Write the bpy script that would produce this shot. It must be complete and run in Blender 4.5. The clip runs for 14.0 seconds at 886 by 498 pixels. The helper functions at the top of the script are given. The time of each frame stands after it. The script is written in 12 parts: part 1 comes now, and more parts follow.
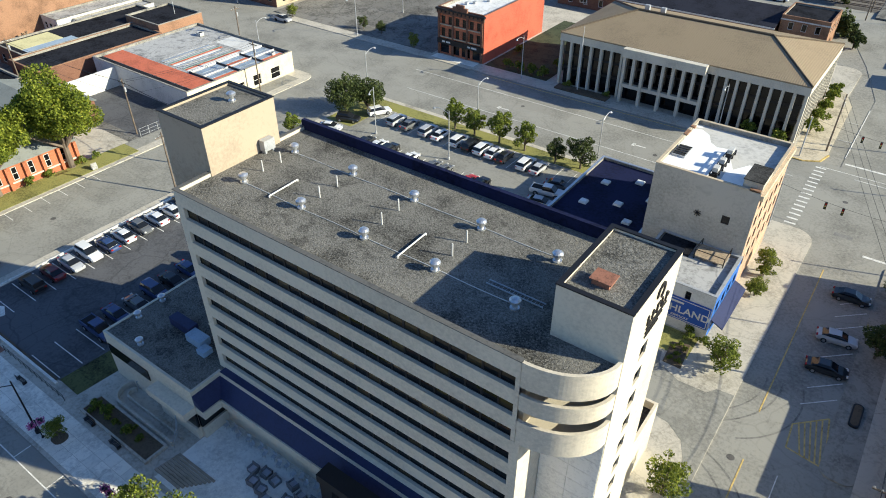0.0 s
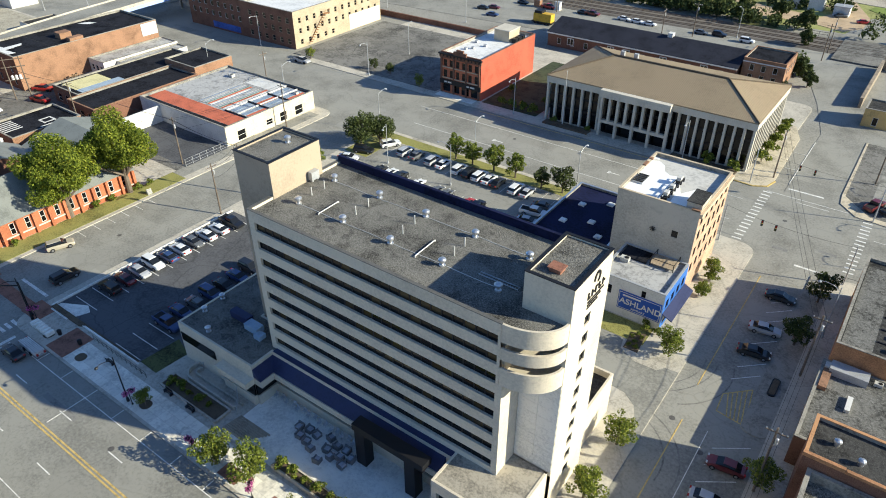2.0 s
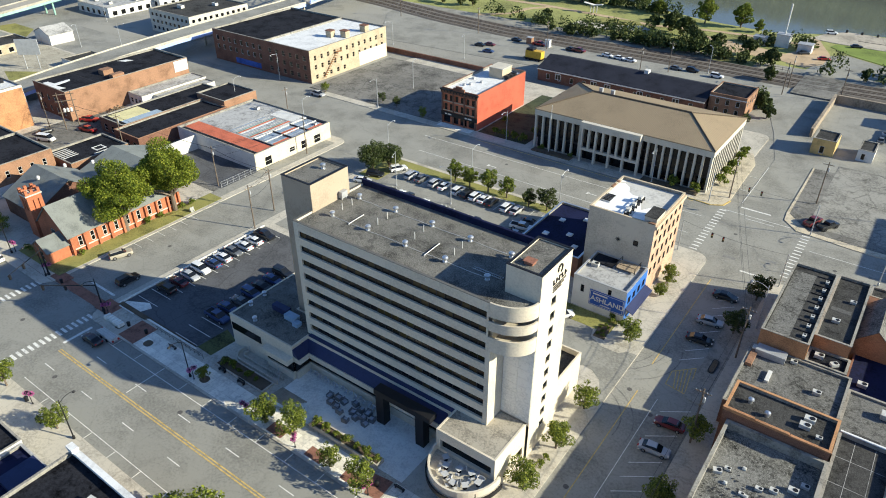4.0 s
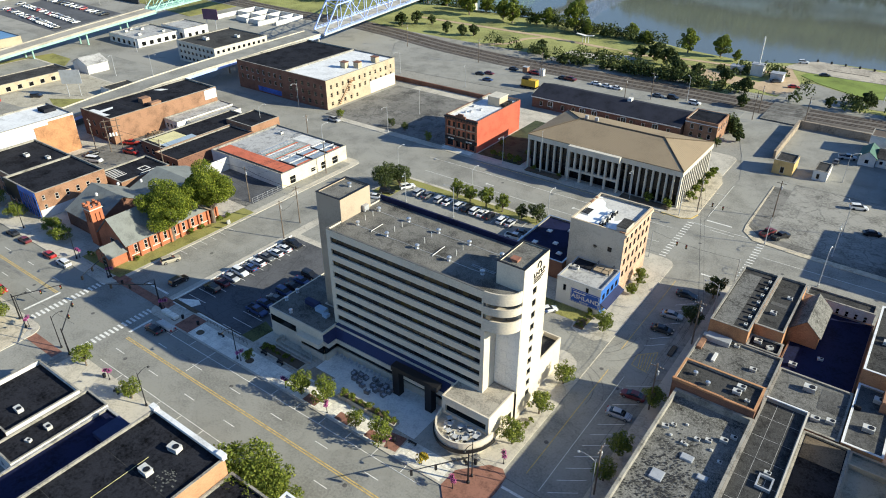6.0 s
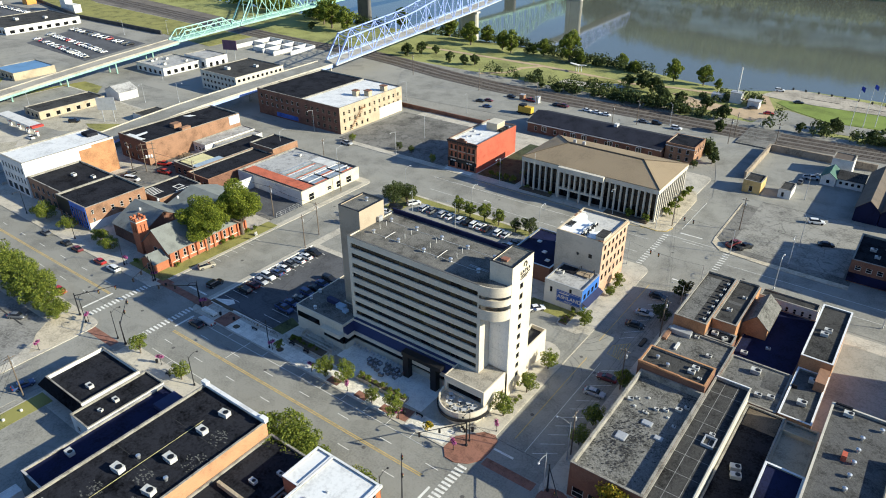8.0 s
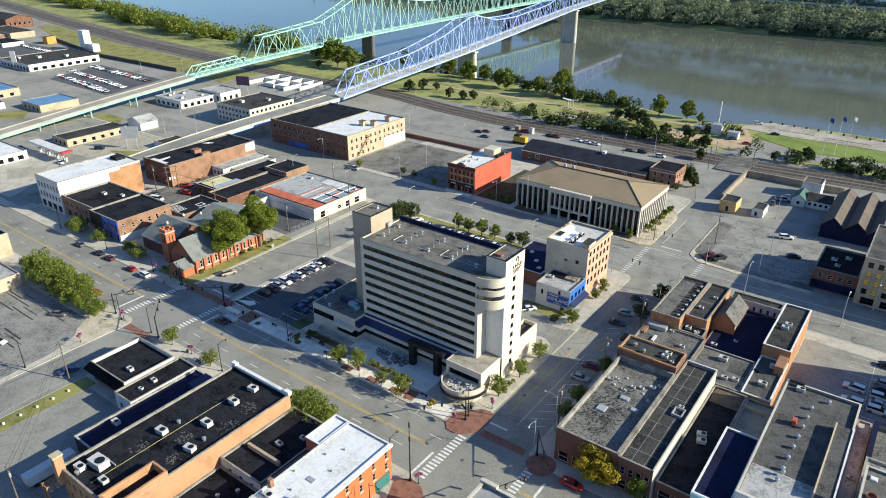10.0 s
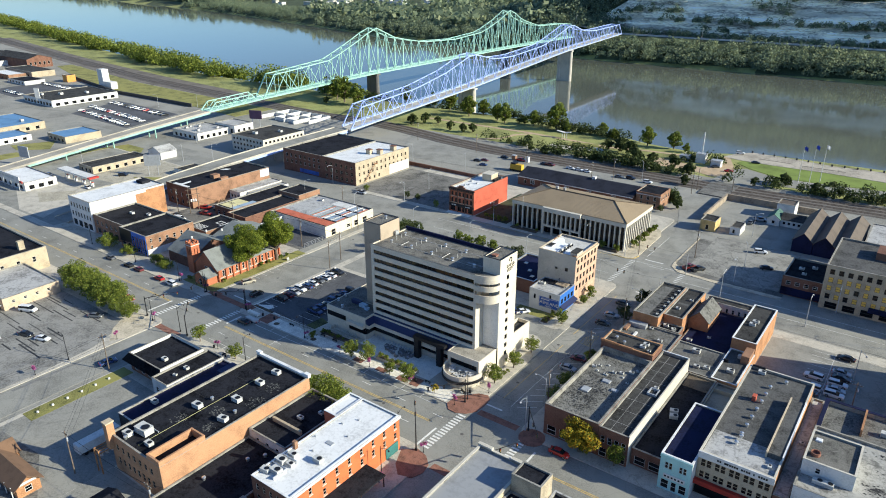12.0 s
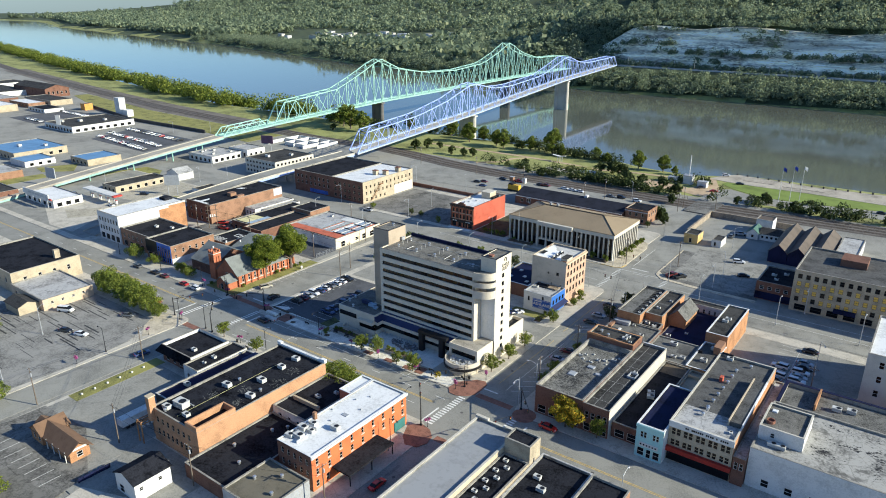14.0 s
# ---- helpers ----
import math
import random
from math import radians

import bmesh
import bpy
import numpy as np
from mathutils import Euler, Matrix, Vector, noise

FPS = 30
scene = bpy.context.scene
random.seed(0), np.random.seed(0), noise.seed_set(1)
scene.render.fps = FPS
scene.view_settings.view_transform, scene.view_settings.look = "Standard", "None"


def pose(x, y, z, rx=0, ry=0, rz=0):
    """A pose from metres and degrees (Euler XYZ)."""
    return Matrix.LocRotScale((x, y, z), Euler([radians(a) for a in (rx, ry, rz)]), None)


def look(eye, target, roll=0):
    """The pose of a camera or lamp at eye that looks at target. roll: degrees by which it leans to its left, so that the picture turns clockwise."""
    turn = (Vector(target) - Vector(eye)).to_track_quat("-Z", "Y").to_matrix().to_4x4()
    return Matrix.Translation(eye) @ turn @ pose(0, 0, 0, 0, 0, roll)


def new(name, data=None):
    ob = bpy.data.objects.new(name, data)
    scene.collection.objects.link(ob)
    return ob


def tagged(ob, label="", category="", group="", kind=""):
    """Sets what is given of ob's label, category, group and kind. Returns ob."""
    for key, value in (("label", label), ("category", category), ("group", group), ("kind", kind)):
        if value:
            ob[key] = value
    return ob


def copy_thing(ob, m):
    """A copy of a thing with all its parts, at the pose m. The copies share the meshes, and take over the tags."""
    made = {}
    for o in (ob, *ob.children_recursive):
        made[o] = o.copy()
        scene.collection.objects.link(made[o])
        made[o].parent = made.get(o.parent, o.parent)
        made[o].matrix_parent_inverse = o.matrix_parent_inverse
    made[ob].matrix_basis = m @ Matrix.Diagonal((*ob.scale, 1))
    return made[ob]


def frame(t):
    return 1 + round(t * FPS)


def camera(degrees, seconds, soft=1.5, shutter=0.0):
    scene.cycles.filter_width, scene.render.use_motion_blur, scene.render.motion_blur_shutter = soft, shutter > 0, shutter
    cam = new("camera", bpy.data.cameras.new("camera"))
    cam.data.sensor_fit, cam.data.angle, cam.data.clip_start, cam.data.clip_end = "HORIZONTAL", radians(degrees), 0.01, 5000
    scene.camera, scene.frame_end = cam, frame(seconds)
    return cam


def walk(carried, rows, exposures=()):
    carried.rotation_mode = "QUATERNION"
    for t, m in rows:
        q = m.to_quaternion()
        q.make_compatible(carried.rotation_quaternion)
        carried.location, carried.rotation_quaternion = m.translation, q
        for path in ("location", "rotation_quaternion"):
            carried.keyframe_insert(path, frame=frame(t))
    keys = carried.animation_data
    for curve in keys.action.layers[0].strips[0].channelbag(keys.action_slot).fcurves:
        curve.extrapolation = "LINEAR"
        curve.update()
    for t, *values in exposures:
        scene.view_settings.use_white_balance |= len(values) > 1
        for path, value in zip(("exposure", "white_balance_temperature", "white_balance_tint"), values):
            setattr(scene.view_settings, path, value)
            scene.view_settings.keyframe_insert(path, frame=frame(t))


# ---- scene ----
cam = camera(65.94, 14.0, soft=1.0)
PATH = [
    (0, (-6.463, 10.141, 59.326), (-7.413, 11.443, 58.142), -0.01),
    (0.5, (-3.935, 6.667, 61.779), (-4.897, 7.980, 60.617), -0.14),
    (1, (-1.494, 3.065, 64.388), (-2.460, 4.385, 63.237), -0.13),
    (1.5, (1.025, -0.646, 66.980), (0.055, 0.680, 65.839), -0.12),
    (2, (3.722, -4.526, 69.501), (2.746, -3.192, 68.374), -0.14),
    (2.5, (6.512, -8.552, 72.032), (5.530, -7.210, 70.921), -0.13),
    (3, (9.437, -12.644, 74.641), (8.450, -11.294, 73.543), -0.11),
    (5.5, (24.651, -34.643, 87.482), (23.640, -33.263, 86.446), -0.15),
    (6, (27.935, -39.079, 90.236), (26.918, -37.697, 89.209), -0.18),
    (6.5, (31.232, -43.582, 92.895), (30.210, -42.196, 91.877), -0.20),
    (7, (34.505, -48.076, 95.366), (33.477, -46.686, 94.360), -0.20),
    (7.5, (37.788, -52.490, 97.431), (36.752, -51.094, 96.441), -0.27),
    (8, (41.117, -56.943, 99.093), (40.075, -55.541, 98.120), -0.22),
    (10.5, (56.207, -79.173, 100.016), (55.129, -77.713, 99.175), 0.01),
    (11, (59.468, -83.680, 100.068), (58.382, -82.211, 99.254), -0.02),
    (11.5, (62.764, -88.159, 100.028), (61.671, -86.682, 99.239), 0.01),
    (12, (66.060, -92.721, 100.021), (64.960, -91.235, 99.255), 0.01),
    (12.5, (69.399, -97.308, 100.165), (68.293, -95.816, 99.422), 0.02),
    (13, (72.724, -101.838, 100.251), (71.613, -100.339, 99.529), 0.06),
    (13.5, (75.942, -106.239, 100.241), (74.826, -104.736, 99.538), 0.02),
    (14, (79.159, -110.718, 100.211), (78.037, -109.209, 99.528), 0.04),
]
walk(cam, [(t, look(eye, target, roll)) for t, eye, target, roll in PATH], [(0, 0.84, 6850, 4), (7, 0.78, 6800, 4), (10, 0.73, 6650, 5), (14, 0.69, 6420, 5)])

# ---- world, sun, exposure ----
SUN_DIR = Vector((9.55, 3.5, 4.55)).normalized()
world = bpy.data.worlds.new("sky")
scene.world = world
world.use_nodes = True
wn = world.node_tree.nodes
sky = wn.new("ShaderNodeTexSky")
sky.sky_type = "NISHITA"
sky.sun_disc = False
sky.sun_elevation = math.asin(SUN_DIR.z)
sky.sun_rotation = math.atan2(SUN_DIR.x, SUN_DIR.y)
sky.air_density, sky.dust_density, sky.ozone_density = 1.0, 0.6, 4.0
wn["Background"].inputs["Strength"].default_value = 0.087
tone = wn.new("ShaderNodeMix")
tone.data_type, tone.blend_type = "RGBA", "MULTIPLY"
tone.inputs[0].default_value, tone.inputs[7].default_value = 1.0, (0.80, 0.96, 1.22, 1)
world.node_tree.links.new(sky.outputs[0], tone.inputs[6])
world.node_tree.links.new(tone.outputs[2], wn["Background"].inputs["Color"])
sun_data = bpy.data.lights.new("sun", "SUN")
sun_data.energy, sun_data.angle, sun_data.color = 4.7, radians(0.5), (1.0, 0.945, 0.80)
sun = new("sun", sun_data)
sun.matrix_world = look(SUN_DIR * 400, (0, 0, 0))


# ---- materials ----
def mat(name, col, rough=0.85, var=0.18, scale=0.35, fine=6.0, bump=0.15, metal=0.0, tint=None, spots=0.0, island=0.0, spec=0.35, cracks=0.0, patch=0.0, speck=0.0, speck_scale=6.0):
    """Principled surface in world metres: large stains (scale), fine grain (fine), both in brightness, and relief."""
    m = bpy.data.materials.new(name)
    m.use_nodes = True
    nt = m.node_tree
    nd, lk = nt.nodes, nt.links
    p = nd["Principled BSDF"]
    p.inputs["Roughness"].default_value, p.inputs["Metallic"].default_value = rough, metal
    p.inputs["Specular IOR Level"].default_value = spec
    geo = nd.new("ShaderNodeNewGeometry")
    big, small = nd.new("ShaderNodeTexNoise"), nd.new("ShaderNodeTexNoise")
    big.inputs["Scale"].default_value, big.inputs["Detail"].default_value, big.inputs["Roughness"].default_value = scale, 5, 0.62
    small.inputs["Scale"].default_value, small.inputs["Detail"].default_value, small.inputs["Roughness"].default_value = fine, 4, 0.7
    for t in (big, small):
        lk.new(geo.outputs["Position"], t.inputs["Vector"])
    add = nd.new("ShaderNodeMath")
    add.operation = "MULTIPLY_ADD"
    add.inputs[1].default_value = 0.9
    lk.new(small.outputs["Fac"], add.inputs[0])
    lk.new(big.outputs["Fac"], add.inputs[2])
    src = add.outputs[0]
    if island:
        mul = nd.new("ShaderNodeMath")
        mul.operation = "MULTIPLY_ADD"
        mul.inputs[1].default_value = island
        lk.new(geo.outputs["Random Per Island"], mul.inputs[0])
        lk.new(src, mul.inputs[2])
        src = mul.outputs[0]
    ramp = nd.new("ShaderNodeValToRGB")
    c = Vector(col)
    t2 = Vector(tint) if tint else c
    lo, hi = c * (1 - var * 1.6), t2 * (1 + var)
    ramp.color_ramp.elements[0].position, ramp.color_ramp.elements[1].position = 0.68, 1.22 + island
    ramp.color_ramp.elements[0].color = (*[max(0.0, v) for v in lo], 1)
    ramp.color_ramp.elements[1].color = (*[min(1.0, v) for v in hi], 1)
    lk.new(src, ramp.inputs[0])
    out = ramp.outputs[0]
    if spots:
        vor = nd.new("ShaderNodeTexNoise")
        vor.inputs["Scale"].default_value, vor.inputs["Detail"].default_value, vor.inputs["Distortion"].default_value = scale * 3.1, 6, 0.6
        lk.new(geo.outputs["Position"], vor.inputs["Vector"])
        r2 = nd.new("ShaderNodeValToRGB")
        r2.color_ramp.elements[0].position, r2.color_ramp.elements[1].position = 0.58, 0.66
        lk.new(vor.outputs["Fac"], r2.inputs[0])
        sc = nd.new("ShaderNodeMath")
        sc.operation = "MULTIPLY"
        sc.inputs[1].default_value = abs(spots)
        lk.new(r2.outputs[0], sc.inputs[0])
        mix = nd.new("ShaderNodeMix")
        mix.data_type = "RGBA"
        lk.new(sc.outputs[0], mix.inputs[0])
        lk.new(out, mix.inputs[6])
        k = 0.35 if spots > 0 else 1.9
        mix.inputs[7].default_value = (*[min(1.0, v * k) for v in col], 1)
        out = mix.outputs[2]
    def shade(fac, amount, col_to):
        nonlocal out
        sc = nd.new("ShaderNodeMath")
        sc.operation = "MULTIPLY"
        sc.inputs[1].default_value = amount
        lk.new(fac, sc.inputs[0])
        mx = nd.new("ShaderNodeMix")
        mx.data_type = "RGBA"
        lk.new(sc.outputs[0], mx.inputs[0])
        lk.new(out, mx.inputs[6])
        mx.inputs[7].default_value = (*col_to, 1)
        out = mx.outputs[2]

    if speck:
        vo = nd.new("ShaderNodeTexVoronoi")
        vo.inputs["Scale"].default_value = speck_scale
        lk.new(geo.outputs["Position"], vo.inputs["Vector"])
        sp = nd.new("ShaderNodeSeparateColor")
        lk.new(vo.outputs["Color"], sp.inputs[0])
        shade(sp.outputs[0], speck, [v * 0.15 for v in col])
        pw = nd.new("ShaderNodeMath")
        pw.operation = "POWER"
        pw.inputs[1].default_value = 6.0
        lk.new(sp.outputs[1], pw.inputs[0])
        shade(pw.outputs[0], speck, [min(1.0, v * 3.0) for v in col])
    if patch:
        vo = nd.new("ShaderNodeTexVoronoi")
        vo.distance = "CHEBYCHEV"
        vo.inputs["Scale"].default_value = 0.11
        lk.new(geo.outputs["Position"], vo.inputs["Vector"])
        sp = nd.new("ShaderNodeSeparateColor")
        lk.new(vo.outputs["Color"], sp.inputs[0])
        r3 = nd.new("ShaderNodeValToRGB")
        r3.color_ramp.interpolation = "CONSTANT"
        r3.color_ramp.elements[0].color, r3.color_ramp.elements[1].color = (0, 0, 0, 1), (1, 1, 1, 1)
        r3.color_ramp.elements[1].position = 0.8
        e3 = r3.color_ramp.elements.new(0.55)
        e3.color = (0.35, 0.35, 0.35, 1)
        lk.new(sp.outputs[0], r3.inputs[0])
        shade(r3.outputs[0], patch, [v * 0.45 for v in col])
    if cracks:
        warp = nd.new("ShaderNodeVectorMath")
        warp.operation = "MULTIPLY_ADD"
        warp.inputs[1].default_value = (3.5, 3.5, 3.5)
        lk.new(big.outputs["Color"], warp.inputs[0])
        lk.new(geo.outputs["Position"], warp.inputs[2])
        for sc_, wd in ((0.10, 0.010), (0.27, 0.020)):
            vo = nd.new("ShaderNodeTexVoronoi")
            vo.feature = "DISTANCE_TO_EDGE"
            vo.inputs["Scale"].default_value = sc_
            lk.new(warp.outputs[0], vo.inputs["Vector"])
            lt = nd.new("ShaderNodeMath")
            lt.operation = "LESS_THAN"
            lt.inputs[1].default_value = wd
            lk.new(vo.outputs["Distance"], lt.inputs[0])
            shade(lt.outputs[0], cracks if sc_ < 0.2 else cracks * 0.6, [v * 0.25 for v in col])
    lk.new(out, p.inputs["Base Color"])
    if bump:
        b = nd.new("ShaderNodeBump")
        b.inputs["Strength"].default_value, b.inputs["Distance"].default_value = min(1.0, bump), 0.05 + 0.09 * max(0.0, bump - 0.55)
        lk.new(small.outputs["Fac"], b.inputs["Height"])
        lk.new(b.outputs[0], p.inputs["Normal"])
    return m


def brick_mat(name, col, mortar, var=0.25):
    """Far brickwork: courses too small to pick out, with stains."""
    m = mat(name, col, 0.9, var, 0.25, 5.0, 0.1)
    nt = m.node_tree
    nd, lk = nt.nodes, nt.links
    geo = next(n for n in nd if n.type == "NEW_GEOMETRY")
    p = nd["Principled BSDF"]
    sep, com = nd.new("ShaderNodeSeparateXYZ"), nd.new("ShaderNodeCombineXYZ")
    lk.new(geo.outputs["Position"], sep.inputs[0])
    s = nd.new("ShaderNodeMath")
    lk.new(sep.outputs[0], s.inputs[0])
    lk.new(sep.outputs[1], s.inputs[1])
    lk.new(s.outputs[0], com.inputs[0])
    lk.new(sep.outputs[2], com.inputs[1])
    br = nd.new("ShaderNodeTexBrick")
    br.inputs["Scale"].default_value, br.inputs["Brick Width"].default_value, br.inputs["Row Height"].default_value = 1.0, 0.42, 0.14
    br.inputs["Mortar Size"].default_value = 0.018
    br.inputs["Color1"].default_value, br.inputs["Color2"].default_value, br.inputs["Mortar"].default_value = (1, 1, 1, 1), (0.72, 0.74, 0.76, 1), (*mortar, 1)
    lk.new(com.outputs[0], br.inputs["Vector"])
    mix = nd.new("ShaderNodeMix")
    mix.data_type, mix.blend_type = "RGBA", "MULTIPLY"
    mix.inputs[0].default_value = 0.75
    old = p.inputs["Base Color"].links[0].from_socket
    lk.new(old, mix.inputs[6])
    lk.new(br.outputs[0], mix.inputs[7])
    lk.new(mix.outputs[2], p.inputs["Base Color"])
    return m


def glass_mat(name, col, rough=0.08):
    m = bpy.data.materials.new(name)
    m.use_nodes = True
    p = m.node_tree.nodes["Principled BSDF"]
    p.inputs["Base Color"].default_value = (*col, 1)
    p.inputs["Roughness"].default_value, p.inputs["Specular IOR Level"].default_value = rough, 0.4
    return m


ASPHALT = mat("asphalt", (0.25, 0.243, 0.215), 0.92, 0.22, 0.10, 2.5, 0.2, cracks=0.14, patch=0.15, spots=0.12)
AVENUE = mat("avenue_asphalt", (0.235, 0.23, 0.205), 0.92, 0.2, 0.08, 2.5, 0.2, cracks=0.08, patch=0.1, spots=0.12)
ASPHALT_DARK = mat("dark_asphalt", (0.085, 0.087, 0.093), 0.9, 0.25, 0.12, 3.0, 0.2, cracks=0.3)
ASPHALT_WORN = mat("worn_asphalt", (0.15, 0.144, 0.13), 0.95, 0.45, 0.14, 2.0, 0.2, spots=0.5, cracks=0.4, patch=0.3)
CONCRETE = mat("concrete", (0.44, 0.405, 0.34), 0.9, 0.2, 0.2, 3.0, 0.1, cracks=0.2, spots=0.18)
CONCRETE_PALE = mat("pale_concrete", (0.74, 0.715, 0.65), 0.85, 0.15, 0.15, 3.0, 0.1, spots=0.15)
CREAM = mat("cream_render", (0.61, 0.54, 0.425), 0.8, 0.1, 0.12, 3.0, 0.05)
# darker copy of the cream for recessed parts, their shade put into the colour
CREAM_SHADE = mat("cream_shade", (0.50, 0.45, 0.36), 0.85, 0.08, 0.2, 5.0, 0.05)
GRAVEL = mat("gravel_roof", (0.098, 0.094, 0.084), 0.97, 0.5, 0.22, 5.0, 1.0, tint=(0.165, 0.158, 0.14), spots=0.5, spec=0.2, speck=0.6, speck_scale=13.0)
TAR = mat("tar_roof", (0.0045, 0.005, 0.0075), 0.9, 0.5, 0.22, 2.0, 0.2, tint=(0.020, 0.021, 0.026), spots=0.4, spec=0.06, cracks=0.1, speck=0.3, speck_scale=8.0)
TAR_GREY = mat("grey_membrane", (0.050, 0.049, 0.047), 0.92, 0.5, 0.2, 2.0, 0.2, spots=0.6, spec=0.1, cracks=0.15, speck=0.4, speck_scale=9.0)
TAR_BLUE = mat("navy_membrane", (0.008, 0.011, 0.038), 0.8, 0.4, 0.2, 2.0, 0.1, spec=0.15)
WHITE_ROOF = mat("white_membrane", (0.66, 0.66, 0.65), 0.7, 0.14, 0.2, 1.5, 0.05, spots=0.12)
LIGHT_ROOF = mat("light_grey_roof", (0.33, 0.325, 0.315), 0.85, 0.35, 0.15, 1.6, 0.1, spots=0.55, cracks=0.3)
BRICK_RED = brick_mat("red_brick", (0.42, 0.13, 0.07), (1.2, 1.5, 1.5))
BRICK_PAINT = mat("red_painted_brick", (0.44, 0.095, 0.055), 0.8, 0.18, 0.25, 4.0, 0.2)
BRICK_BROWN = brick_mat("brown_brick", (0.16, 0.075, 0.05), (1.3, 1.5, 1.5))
BRICK_ORANGE = brick_mat("orange_brick", (0.44, 0.232, 0.125), (1.0, 1.1, 1.1), 0.2)
BRICK_WARM = brick_mat("warm_brick", (0.40, 0.195, 0.095), (1.0, 1.1, 1.1), 0.25)
BRICK_RUST = brick_mat("rust_brick", (0.26, 0.14, 0.085), (1.1, 1.2, 1.2), 0.3)
COPING = mat("weathered_coping", (0.24, 0.225, 0.195), 0.9, 0.35, 0.4, 3.0, 0.1, spots=0.3)
FADED_ROOF = mat("faded_membrane", (0.088, 0.087, 0.084), 0.9, 0.4, 0.2, 2.0, 0.2, spots=0.45, spec=0.15, cracks=0.2, speck=0.3, speck_scale=9.0)
BRICK_TAN = brick_mat("tan_brick", (0.42, 0.345, 0.24), (1.0, 1.0, 1.0), 0.2)
STONE_TAN = mat("tan_stone", (0.50, 0.41, 0.29), 0.85, 0.12, 0.3, 5.0, 0.1)
WHITE_PAINT = mat("white_paint", (0.60, 0.59, 0.56), 0.7, 0.12, 0.3, 3.0, 0.05)
BLACK_PAINT = mat("black_paint", (0.012, 0.012, 0.014), 0.5, 0.1, 0.5, 4.0, 0.0)
STEEL = mat("galvanised_steel", (0.62, 0.63, 0.64), 0.35, 0.1, 2.0, 9.0, 0.02, metal=0.8)
GREY_METAL = mat("grey_metal", (0.42, 0.43, 0.44), 0.5, 0.12, 1.0, 8.0, 0.02, metal=0.3)
NAVY = mat("navy_awning", (0.022, 0.03, 0.085), 0.6, 0.12, 0.5, 4.0, 0.02)
GRASS = mat("grass_turf", (0.15, 0.16, 0.045), 0.95, 0.4, 0.12, 4.0, 0.5, tint=(0.20, 0.19, 0.06))
SOIL = mat("mulch", (0.10, 0.075, 0.05), 0.95, 0.3, 0.5, 6.0, 0.4)
GLASS_DARK = glass_mat("dark_glazing", (0.003, 0.0035, 0.005), 0.12)
GLASS_GOLD = glass_mat("bronze_glazing", (0.05, 0.035, 0.015))
PAVER = mat("red_pavers", (0.22, 0.105, 0.075), 0.9, 0.3, 0.6, 5.0, 0.2, spots=0.25)
LINE_WHITE = mat("white_road_paint", (0.62, 0.61, 0.57), 0.8, 0.25, 1.2, 8.0, 0.0)
LINE_YELLOW = mat("yellow_road_paint", (0.46, 0.33, 0.12), 0.8, 0.35, 1.2, 8.0, 0.0, spots=0.4)
WATER = bpy.data.materials.new("river_water")


# ---- mesh helpers ----
def add_box(bm, x0, x1, y0, y1, z0, z1, mi=0):
    v = [bm.verts.new(p) for p in ((x0, y0, z0), (x1, y0, z0), (x1, y1, z0), (x0, y1, z0), (x0, y0, z1), (x1, y0, z1), (x1, y1, z1), (x0, y1, z1))]
    for a in ((3, 2, 1, 0), (4, 5, 6, 7), (0, 1, 5, 4), (1, 2, 6, 5), (2, 3, 7, 6), (3, 0, 4, 7)):
        bm.faces.new([v[i] for i in a]).material_index = mi
    return v


def add_prism(bm, pts, z0, z1, mi=0):
    """An upright prism over a plan outline that runs anticlockwise."""
    lo, hi = [bm.verts.new((x, y, z0)) for x, y in pts], [bm.verts.new((x, y, z1)) for x, y in pts]
    n = len(pts)
    bm.faces.new(lo[::-1]).material_index = mi
    bm.faces.new(hi).material_index = mi
    for i in range(n):
        bm.faces.new((lo[i], lo[(i + 1) % n], hi[(i + 1) % n], hi[i])).material_index = mi


def add_tube(bm, p, q, r, r2=None, n=8, mi=0):
    """A straight tapered bar from p to q."""
    p, q = Vector(p), Vector(q)
    r2 = r if r2 is None else r2
    d = (q - p).normalized()
    a = d.orthogonal().normalized()
    b = d.cross(a)
    lo = [bm.verts.new(p + r * (a * math.cos(t) + b * math.sin(t))) for t in [2 * math.pi * i / n for i in range(n)]]
    hi = [bm.verts.new(q + r2 * (a * math.cos(t) + b * math.sin(t))) for t in [2 * math.pi * i / n for i in range(n)]]
    bm.faces.new(lo[::-1]).material_index = mi
    bm.faces.new(hi).material_index = mi
    for i in range(n):
        bm.faces.new((lo[i], lo[(i + 1) % n], hi[(i + 1) % n], hi[i])).material_index = mi


def add_ring(bm, x0, x1, y0, y1, t, z0, z1):
    """A closed rectangular kerb of thickness t, one piece."""
    out = lambda k, z: [bm.verts.new((x, y, z)) for x, y in ((x0 + k, y0 + k), (x1 - k, y0 + k), (x1 - k, y1 - k), (x0 + k, y1 - k))]
    A, B, C, D = out(0, z0), out(0, z1), out(t, z1), out(t, z0)
    for p, q in ((A, B), (B, C), (C, D), (D, A)):
        for i in range(4):
            bm.faces.new((p[i], p[(i + 1) % 4], q[(i + 1) % 4], q[i]))


